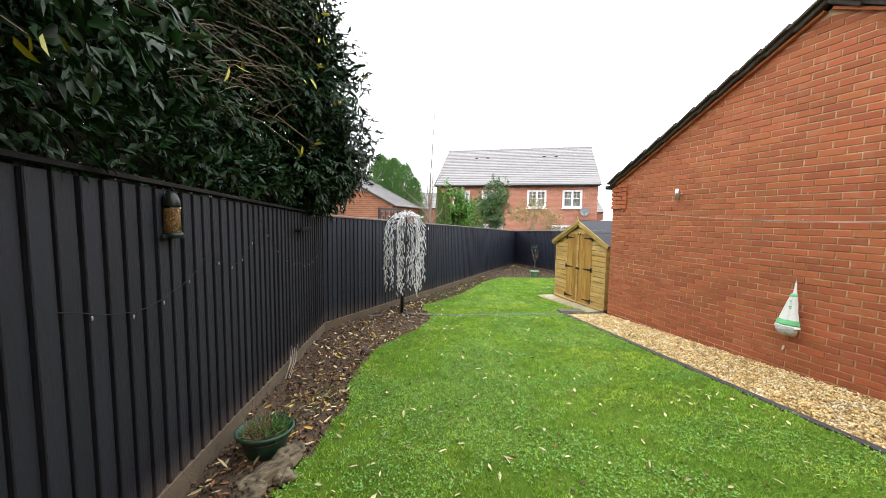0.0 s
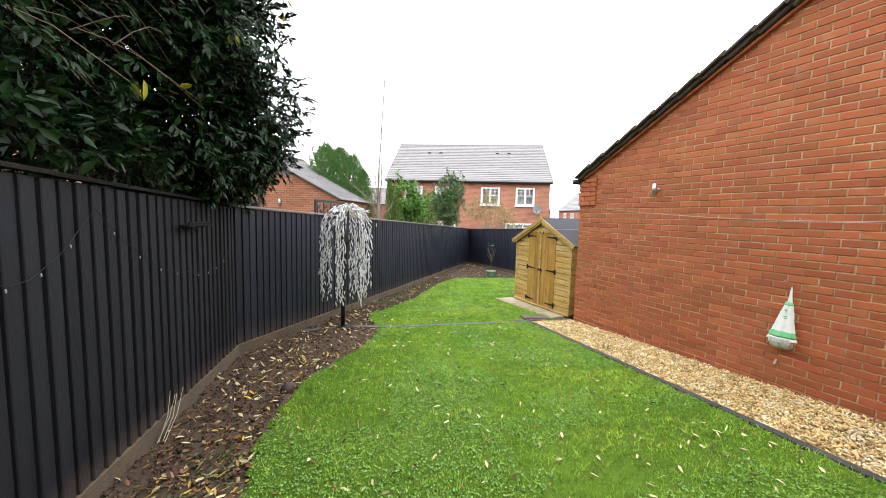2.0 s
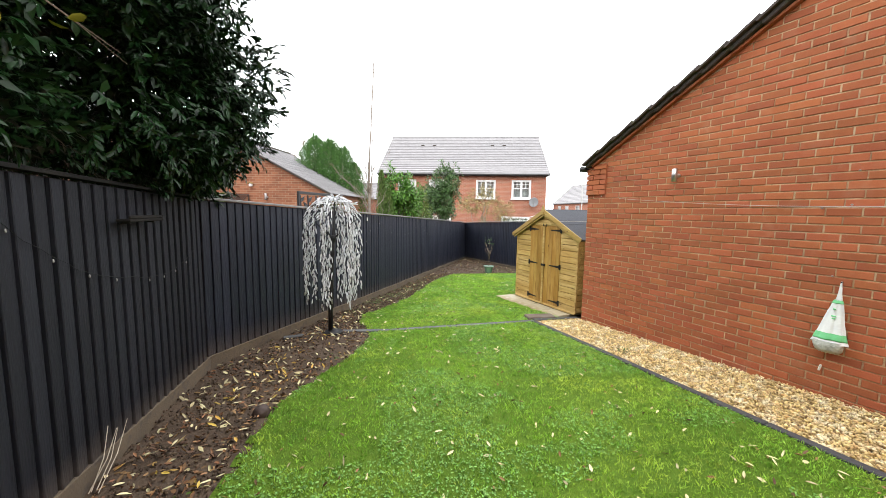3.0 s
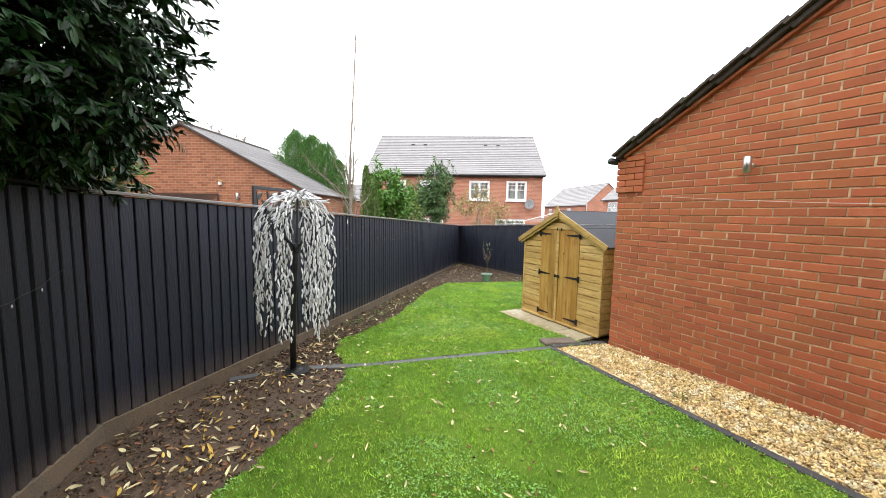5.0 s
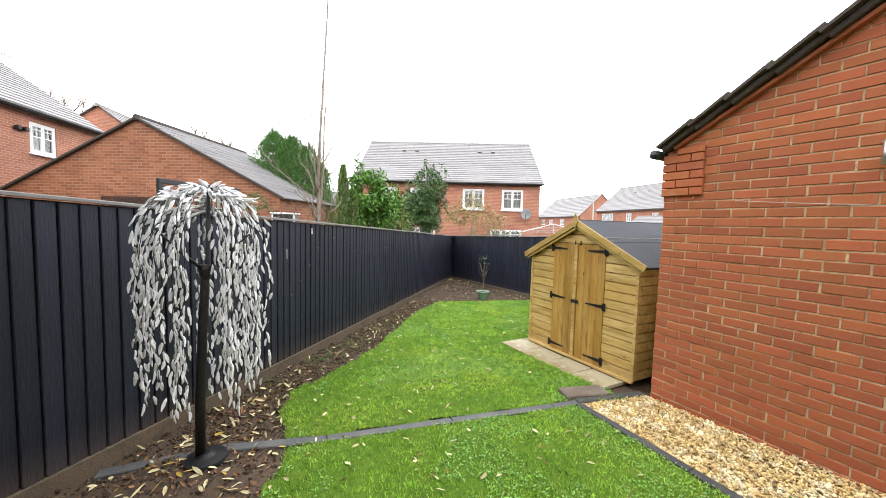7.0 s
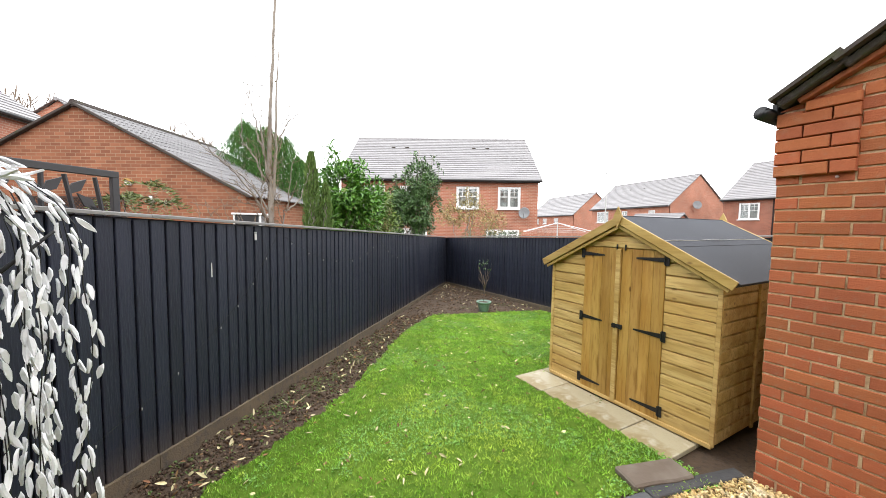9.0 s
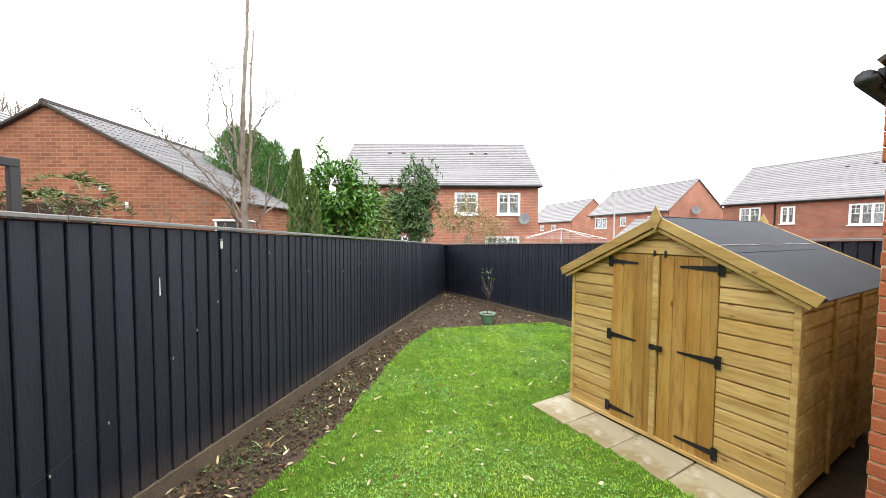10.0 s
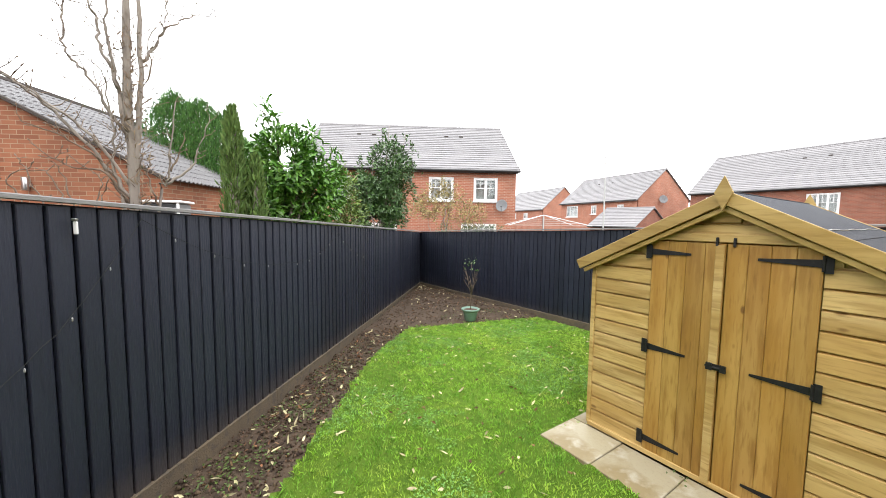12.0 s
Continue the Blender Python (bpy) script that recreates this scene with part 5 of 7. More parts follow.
    for j in range(11):
        t = 0.135 * (j / 10) ** 0.9
        sgn = 1 if j % 2 else -1
        pts_.append(p + way * t + np.array([0, 0, -0.35]) * t * t)
        dirs_.append(way * (0.55 + 0.08 * j) + across * sgn * (0.8 - 0.06 * j) + np.array([0, 0, -0.22]) + rng.normal(size=p.shape) * 0.3)
        face_.append(np.array([0, 0, 1.0]) + d * 0.75 + rng.normal(size=p.shape) * 0.35)
    leaf_cloud("crown", np.concatenate(pts_) - off, np.concatenate(dirs_), 0.068, 0.0265, M_LAUREL, thing, 1, label="dense dark glossy leaves", fine=True, facing=np.concatenate(face_))
    p, d, rng = blob_points([(c, (a * 0.85, b * 0.85, e * 0.85)) for c, (a, b, e) in blobs], 46000, 12, 1.0)
    leaf_cloud("inner_leaves", p - off, d + rng.normal(size=p.shape), 0.105, 0.042, M_LAUREL, thing, 2, label="shaded inner leaves")
    # brown twiggy patch where the leaves are bare
    hp = Heap()
    r = random.Random(6)
    for k in range(64):
        a = Vector((-1.55 + r.uniform(-0.3, 0.2), 2.5 + r.uniform(-0.5, 0.7), 2.55 + r.uniform(-0.25, 0.65)))
        b = a + Vector((r.uniform(0.05, 0.35), r.uniform(0.15, 0.6), r.uniform(-0.28, 0.16)))
        bend = Vector((r.uniform(-0.05, 0.05), r.uniform(-0.05, 0.05), r.uniform(0.0, 0.1)))
        hp.tube([inv @ (a.lerp(b, s) + bend * math.sin(s * math.pi)) for s in (0, 0.25, 0.5, 0.75, 1)], [0.0026, 0.0023, 0.002, 0.0016, 0.001], 4)
    ob = hp.make("twig_growth", M_TWIG, thing, "bare brown twigs")
    ob["kind"] = "stuff"
    # yellowing leaves on long shoots
    pts = [(-1.06, 1.81, 2.28), (-1.06, 1.87, 2.31), (-1.06, 1.94, 2.36), (-1.06, 0.91, 1.98), (-1.06, 0.94, 2.0), (-1.06, 2.78, 2.58), (-1.06, 3.11, 3.04), (-1.06, 3.25, 3.06), (-1.06, 3.69, 3.5), (-1.06, 3.52, 2.66), (-1.06, 2.6, 2.04), (-1.06, 2.85, 2.10), (-1.06, 3.05, 3.2), (-1.0, 4.6, 3.5), (-1.06, 3.03, 2.8), (-1.0, 4.3, 3.2)]
    q = np.array(pts + [(x + 0.02, y + 0.05, z + 0.03) for x, y, z in pts[3:]])
    hp = Heap()
    for x, y, z in pts[::2]:
        hp.tube([inv @ Vector((x - 0.55, y - 0.25, z + 0.28)), inv @ Vector((x - 0.2, y - 0.08, z + 0.16)), inv @ Vector((x, y, z))], [0.003, 0.0025, 0.0015], 4)
    hp.make("shoot_growth", M_TWIG, thing, "long bare shoots")["kind"] = "stuff"
    dd = np.array([(0.3, 0.1, -0.8)] * len(q)) + rng.normal(size=q.shape) * 0.4
    leaf_cloud("yellow_leaves", q - off, dd, 0.072, 0.027, M_YELLOW_LEAF, thing, 3, fine=True, label="sparse yellowing leaves on long shoots")
    tagged(thing, "overhanging laurel tree with dark leaves behind the fence", "tree")


overhanging_laurel()


def pale_shrub():
    thing = empty("shrub", Matrix.Translation((-2.6, 6.6, g(6.6))))
    off = np.array(thing.matrix_world.translation)
    limbs(thing, (-2.6, 6.6, -0.2), [(-2.3, 6.4, 2.0), (-2.6, 6.9, 1.9), (-2.2, 6.2, 1.7)], 0.02, 8, M_TWIG, "stem")
    p, d, rng = blob_points([((-2.3, 6.1, 1.75), (0.35, 0.45, 0.4)), ((-2.75, 6.5, 1.95), (0.5, 0.5, 0.35))], 1700, 5, 0.8)
    leaf_cloud("leaves", p - off, d + np.array([0, 0, 0.1]) + rng.normal(size=p.shape) * 0.4, 0.09, 0.028, M_PALE_LEAF, thing, 6, label="light green narrow leaves")
    tagged(thing, "light green shrub peeping over the fence", "shrub")


M_PALE_LEAF = material("pale_green_leaf", (0.13, 0.20, 0.035), 0.5, vary=0.35, island=True)
pale_shrub()


def conifer(x, y, radius, top, seed, mat, label, n=9000, length=0.13):
    thing = empty("conifer_tree", Matrix.Translation((x, y, g(y))))
    rng = np.random.RandomState(seed)
    z0 = g(y)
    H = top - z0
    h = rng.uniform(0.03, 1, n) ** 0.85
    prof = radius * np.clip(np.minimum(1.0, 3.2 * h + 0.5), 0, 1) * np.clip(1 - h ** 5.5, 0, 1) ** 0.55
    a = rng.uniform(0, 2 * math.pi, n)
    lump = np.array([noise.noise(Vector((math.cos(q) * 5.5, math.sin(q) * 5.5, w * H * 0.9 + seed))) for q, w in zip(a, h)])
    spire = np.array([noise.noise(Vector((math.cos(q) * 3.2, math.sin(q) * 3.2, seed * 1.7))) for q in a])
    r = prof * (0.86 + 0.42 * lump + 0.06 * rng.normal(size=n)) * (1 - 0.75 * rng.uniform(0, 1, n) ** 1.5)
    rise = (0.35 * spire + 0.15 * lump) * radius * h ** 3
    p = np.stack([r * np.cos(a), r * np.sin(a), h * H + rise], axis=1)
    dirs = np.stack([np.cos(a) * 0.45, np.sin(a) * 0.45, np.ones(n) * 1.3], axis=1) + rng.normal(size=(n, 3)) * 0.2
    leaf_cloud("crown", p, dirs, length, length * 0.26, mat, thing, seed, fold=-0.1, label="feathery upright sprays")
    vs, fs = tube_data([(0, 0, -0.05), (0, 0, H * 0.5), (0, 0, H * 0.9)], [0.09, 0.07, 0.02], 8)
    mesh_ob("trunk", vs, fs, M_BARK, thing, smooth=True)
    # dark inner branches that close the crown
    hp = Heap()
    r2 = random.Random(seed)
    for k in range(60):
        zz = r2.uniform(0.1, 0.92)
        aa = r2.uniform(0, 6.28)
        rr = radius * 0.72 * math.sqrt(max(0.02, 1 - zz ** 2.6))
        hp.tube([(0, 0, zz * H - 0.1), (rr * math.cos(aa), rr * math.sin(aa), min(H * 0.97, zz * H + 0.15))], [0.02, 0.006], 4)
    ob = hp.make("branches", M_BARK, thing)
    ob["kind"] = "stuff"
    return tagged(thing, label, "conifer")


conifer(-3.05, 17.5, 0.95, 4.5, 21, M_CONIFER, "broad green conifer behind the brick garage", 42000, 0.072)
conifer(-2.4, 17.3, 0.85, 4.36, 22, M_CONIFER, "green conifer standing close beside a taller one", 34000, 0.072)
conifer(-1.85, 17.1, 0.78, 4.0, 25, M_CONIFER, "green conifer in the middle of a close group", 26000, 0.072)
conifer(-1.38, 16.9, 0.6, 3.4, 23, M_CONIFER, "lower green conifer at the end of a close group", 20000, 0.072)
conifer(-0.12, 10.3, 0.13, 2.42, 24, M_CONIFER_DULL, "slim columnar conifer just behind the fence", 5000, 0.075)
conifer(0.06, 10.35, 0.11, 1.98, 27, M_CONIFER_DULL, "shorter columnar conifer beside a slim one", 3500, 0.075)
conifer(33.5, 13.8, 0.8, 3.3, 26, M_CONIFER, "small bright conifer in front of a brown house", 3000, 0.2)


def broadleaf(x, y, blobs, n, seed, mat, leaf, label, name="evergreen_shrub", shoots=()):
    thing = empty(name, Matrix.Translation((x, y, g(y))))
    off = np.array(thing.matrix_world.translation)
    limbs(thing, (x, y, g(y) - 0.05), [b[0] for b in blobs[:4]] + list(shoots), 0.03, seed, M_BARK, "stem")
    p, d, rng = blob_points(blobs, n, seed, 0.7)
    extra = []
    for s in shoots:
        for k in range(84):
            t = rng.uniform(-0.6, 0.02)
            w = 0.035 - 0.12 * t
            extra.append(np.array(s) + np.array([rng.normal() * w, rng.normal() * w, t]))
    if extra:
        p = np.concatenate([p, np.array(extra)])
        d = np.concatenate([d, rng.normal(size=(len(extra), 3)) * 0.6 + np.array([0, 0, 0.4])])
    lump = np.array([noise.noise(Vector(q * 3.1)) for q in p])
    keep = lump > -0.25
    p, d = p[keep], d[keep]
    dirs = d * 0.8 + np.array([0, 0, 0.15]) + rng.normal(size=p.shape) * 0.5
    leaf_cloud("crown", p - off, dirs, leaf, leaf * 0.38, mat, thing, seed, label="leafy crown", fine=leaf > 0.08, facing=np.array([0, 0, 0.9]) + d * 0.8 + rng.normal(size=p.shape) * 0.45)
    return tagged(thing, label, "shrub")


broadleaf(0.3, 11.1, [((0.28, 11.0, 2.0), (0.40, 0.35, 0.42)), ((0.58, 11.1, 1.75), (0.38, 0.3, 0.45)), ((0.12, 11.0, 1.55), (0.28, 0.3, 0.4)), ((0.35, 11.2, 1.1), (0.4, 0.3, 0.5))], 8200, 31, M_LAUREL_BRIGHT, 0.095, "bright green laurel with upright shoots behind the fence", shoots=[(0.03, 11.0, 2.76), (0.16, 11.0, 2.60), (0.40, 11.0, 2.50), (0.56, 11.0, 2.46), (0.62, 11.1, 2.36), (0.84, 11.1, 2.26), (-0.06, 11.0, 2.38), (0.28, 11.0, 2.42)])
broadleaf(1.85, 14.3, [((2.05, 14.2, 2.52), (0.50, 0.4, 0.55)), ((2.02, 14.2, 1.95), (0.60, 0.35, 0.55)), ((1.55, 14.2, 1.95), (0.48, 0.4, 0.55)), ((1.75, 14.3, 1.35), (0.48, 0.3, 0.45)), ((2.15, 14.35, 1.5), (0.35, 0.2, 0.35))], 14500, 32, M_BUSH_DARK, 0.085, "dark glossy bay shrub behind the fence", shoots=[(1.93, 14.2, 3.36), (2.12, 14.2, 3.2), (1.7, 14.2, 2.95), (2.42, 14.2, 3.24), (2.54, 14.2, 3.05), (2.45, 14.2, 2.8), (1.4, 14.2, 2.75)])
broadleaf(0.95, 12.6, [((0.92, 12.5, 1.8), (0.34, 0.28, 0.42)), ((1.1, 12.6, 1.45), (0.3, 0.25, 0.3)), ((0.8, 12.5, 1.4), (0.3, 0.25, 0.3))], 2400, 33, M_PALE_LEAF, 0.075, "mixed pale shrub between two laurels", shoots=[(0.98, 12.5, 2.3)])
broadleaf(4.4, 17.4, [((4.3, 17.4, 2.0), (0.85, 0.3, 0.7)), ((3.6, 17.3, 1.8), (0.5, 0.3, 0.4)), ((5.2, 17.3, 1.6), (0.6, 0.3, 0.5))], 3400, 34, M_RUST_LEAF, 0.085, "thin straggling shrub with autumn leaves by the far fence", shoots=[(4.3, 17.4, 2.8), (4.7, 17.4, 2.6)])
broadleaf(5.2, 17.3, [((4.6, 17.2, 1.12), (0.9, 0.2, 0.18)), ((5.8, 17.0, 1.12), (0.6, 0.2, 0.16))], 700, 35, M_BUSH_DARK, 0.07, "low green hedge top beyond the far fence", "hedge")


M_DRY_STALK = material("dry_clinging_stalk", (0.23, 0.165, 0.11), 0.85, vary=0.45, island=True)


def bare_tree():
    """A tall bare tree with many upright thin branches."""
    bx, by = -0.35, 8.90
    thing = empty("bare_tree", Matrix.Translation((bx, by, g(by))))
    z0 = g(by)
    inv = thing.matrix_world.inverted()
    rng = random.Random(17)

    def path(points, r0, r1, name="branch", sides=6, rough=0.012, twigs=0, reach=0.16):
        """A limb through the given points, with short twigs along it."""
        ctrl = [Vector(p) for p in points]
        pts = []
        for i in range(len(ctrl) - 1):
            p0, p1, p2, p3 = ctrl[max(i - 1, 0)], ctrl[i], ctrl[i + 1], ctrl[min(i + 2, len(ctrl) - 1)]
            for k in range(5):
                t = k / 5
                q = 0.5 * (2 * p1 + (p2 - p0) * t + (2 * p0 - 5 * p1 + 4 * p2 - p3) * t * t + (3 * p1 - 3 * p2 + p3 - p0) * t ** 3)
                pts.append(q + Vector((rng.uniform(-1, 1), rng.uniform(-1, 1), 0)) * rough * (0 if i + k == 0 else 1))
        pts.append(ctrl[-1])
        n = len(pts) - 1
        rad = [(r0 + (r1 - r0) * k / n) * rng.uniform(0.9, 1.12) for k in range(n + 1)]
        vs, fs = tube_data([inv @ p for p in pts], rad, sides)
        mesh_ob(name, vs, fs, M_BARK if r0 > 0.0094 else M_TWIG, thing, smooth=True)
        hp = Heap()
        for k in range(twigs):
            i = rng.randint(max(1, n // 5), n)
            a = pts[i]
            way = Vector((rng.uniform(-1, 1), rng.uniform(-0.6, 0.6), rng.uniform(0.1, 1.2))).normalized() * rng.uniform(0.3, 1.0) * reach
            mid = a + way * 0.5 + Vector((rng.uniform(-1, 1), rng.uniform(-1, 1), 0)) * 0.012
            hp.tube([inv @ a, inv @ mid, inv @ (a + way)], [0.003, 0.0022, 0.0012], 4)
            tip = inv @ (a + way)
            hp.tube([tip, tip + way.normalized() * 0.008, tip + way.normalized() * 0.018], [0.0015, 0.004, 0.0012], 5)
            if rng.random() < 0.5:
                hp.tube([inv @ mid, inv @ (mid + Vector((rng.uniform(-1, 1), rng.uniform(-1, 1), rng.uniform(0, 1))) * reach * 0.4)], [0.002, 0.001], 4)
        if twigs:
            hp.make("twig_spray", M_TWIG, thing)["kind"] = "stuff"
        return pts
    path([(-0.35, 8.90, z0 - 0.05), (-0.34, 8.91, 1.41), (-0.35, 8.91, 2.1), (-0.33, 8.91, 2.61), (-0.28, 8.92, 3.5), (-0.23, 8.92, 4.62)], 0.031, 0.008, "trunk", 9, 0.005, 40, 0.22)
    path([(-0.32, 8.92, z0), (-0.33, 8.91, 1.5), (-0.29, 8.93, 2.11), (-0.28, 8.93, 2.63), (-0.25, 8.95, 3.2)], 0.023, 0.005, "trunk", 8, 0.006, 16, 0.16)
    path([(-0.35, 8.9, 1.87), (-0.39, 8.89, 2.17), (-0.44, 8.86, 2.30), (-0.45, 8.86, 2.45), (-0.49, 8.84, 2.56), (-0.52, 8.84, 2.85)], 0.0125, 0.003, twigs=16)
    path([(-0.36, 8.9, 1.83), (-0.44, 8.87, 2.02), (-0.51, 8.83, 2.17), (-0.57, 8.81, 2.25), (-0.575, 8.81, 2.39), (-0.56, 8.81, 2.55), (-0.50, 8.82, 2.75)], 0.0095, 0.0025, twigs=18)
    path([(-0.38, 8.88, 2.1), (-0.42, 8.87, 2.4), (-0.40, 8.87, 2.55), (-0.45, 8.87, 2.8)], 0.010, 0.002, twigs=10)
    path([(-0.35, 8.9, 1.48), (-0.46, 8.86, 1.68), (-0.60, 8.83, 1.87), (-0.72, 8.80, 2.02), (-0.86, 8.76, 2.13), (-0.95, 8.74, 2.24), (-1.02, 8.73, 2.37)], 0.011, 0.002, twigs=26, reach=0.13)
    path([(-0.35, 8.9, 1.55), (-0.50, 8.84, 1.82), (-0.66, 8.79, 1.98), (-0.80, 8.76, 2.10), (-0.88, 8.74, 2.22)], 0.010, 0.002, twigs=14, reach=0.11)
    path([(-0.36, 8.9, 1.40), (-0.45, 8.86, 1.62), (-0.57, 8.81, 1.64), (-0.66, 8.77, 1.70)], 0.009, 0.002, twigs=8, reach=0.1)
    path([(-0.36, 8.9, 1.45), (-0.48, 8.85, 1.70), (-0.60, 8.80, 1.80), (-0.74, 8.75, 1.86)], 0.009, 0.002, twigs=9, reach=0.1)
    path([(-0.37, 8.9, 1.35), (-0.42, 8.88, 1.7), (-0.41, 8.88, 1.95), (-0.45, 8.87, 2.2)], 0.010, 0.002, twigs=12, reach=0.12)
    path([(-0.28, 8.94, 2.29), (-0.20, 8.97, 2.46), (-0.17, 8.98, 2.58), (-0.15, 8.99, 2.72)], 0.010, 0.002, twigs=8, reach=0.1)
    path([(-0.20, 8.97, 2.46), (-0.13, 9.0, 2.56), (-0.08, 9.02, 2.61), (0.0, 9.05, 2.66), (0.08, 9.09, 2.68)], 0.006, 0.0015, twigs=5, reach=0.08)
    path([(-0.32, 8.92, 2.0), (-0.25, 8.95, 2.25), (-0.24, 8.95, 2.5)], 0.008, 0.002, twigs=8, reach=0.1)
    # pale suckers beside the trunk
    path([(-0.25, 8.95, z0), (-0.24, 8.95, 1.41), (-0.20, 8.97, 1.58), (-0.17, 8.98, 1.81), (-0.14, 8.99, 2.09)], 0.010, 0.003, twigs=10, reach=0.12)
    path([(-0.20, 8.97, 1.58), (-0.08, 9.02, 1.69), (-0.04, 9.04, 1.81), (0.02, 9.06, 2.04)], 0.010, 0.002, twigs=6, reach=0.1)
    path([(-0.18, 8.98, 1.66), (-0.13, 9.0, 1.78), (-0.10, 9.01, 1.92)], 0.007, 0.002, twigs=4, reach=0.08)
    path([(-0.24, 8.95, 1.45), (-0.28, 8.93, 1.6), (-0.27, 8.94, 1.75)], 0.007, 0.002, twigs=3, reach=0.08)
    # dry clinging leaves and stalks on the lower trunk
    rs = np.random.RandomState(77)
    q = np.stack([rs.normal(-0.325, 0.035, 520), rs.normal(8.91, 0.035, 520), rs.uniform(1.2, 2.45, 520)], axis=1)
    leaf_cloud("clinging_growth", q - np.array(thing.matrix_world.translation), rs.normal(size=q.shape) * 0.6 + np.array([0, 0, 0.9]), 0.05, 0.008, M_DRY_STALK, thing, 78, label="dry brown stalks clinging to the trunk")
    # thin curling whips along the fence top
    for k in range(9):
        x, y = -0.42 - 0.055 * k, 8.86 - 0.03 * k
        path([(x, y, 1.2), (x - rng.uniform(0.0, 0.06), y, 1.45), (x + rng.uniform(-0.12, 0.03), y, 1.5 + rng.uniform(0.02, 0.16)), (x + rng.uniform(-0.16, 0.02), y, 1.58 + rng.uniform(0.0, 0.14))], 0.005, 0.0018, twigs=2, reach=0.06)
    tagged(thing, "tall bare tree with grey flaking bark behind the fence", "tree")


bare_tree()


def far_bare_tree(x, y, h, seed):
    thing = empty("bare_tree", Matrix.Translation((x, y, FAR_G)))
    rng = random.Random(seed)
    hp = Heap()

    def grow(a, d, L, r, depth):
        b = a + d * L
        hp.tube([a, a.lerp(b, 0.5) + Vector((rng.uniform(-1, 1), rng.uniform(-1, 1), 0)) * L * 0.05, b], [r, r * 0.8, r * 0.6], 4)
        if depth:
            for k in range(3):
                nd = (d + Vector((rng.uniform(-0.8, 0.8), rng.uniform(-0.8, 0.8), rng.uniform(-0.1, 0.5)))).normalized()
                grow(b, nd, L * rng.uniform(0.6, 0.8), r * 0.66, depth - 1)
    grow(Vector((0, 0, 0)), Vector((0, 0, 1)), h * 0.36, h * 0.024, 5)
    hp.make("branches", M_TWIG, thing)["kind"] = "stuff"
    tagged(thing, "distant bare tree behind the roofs", "tree")


far_bare_tree(-16.5, 45.0, 11, 3)
far_bare_tree(-26.0, 44.0, 12, 4)
far_bare_tree(-11.0, 58.0, 12, 6)


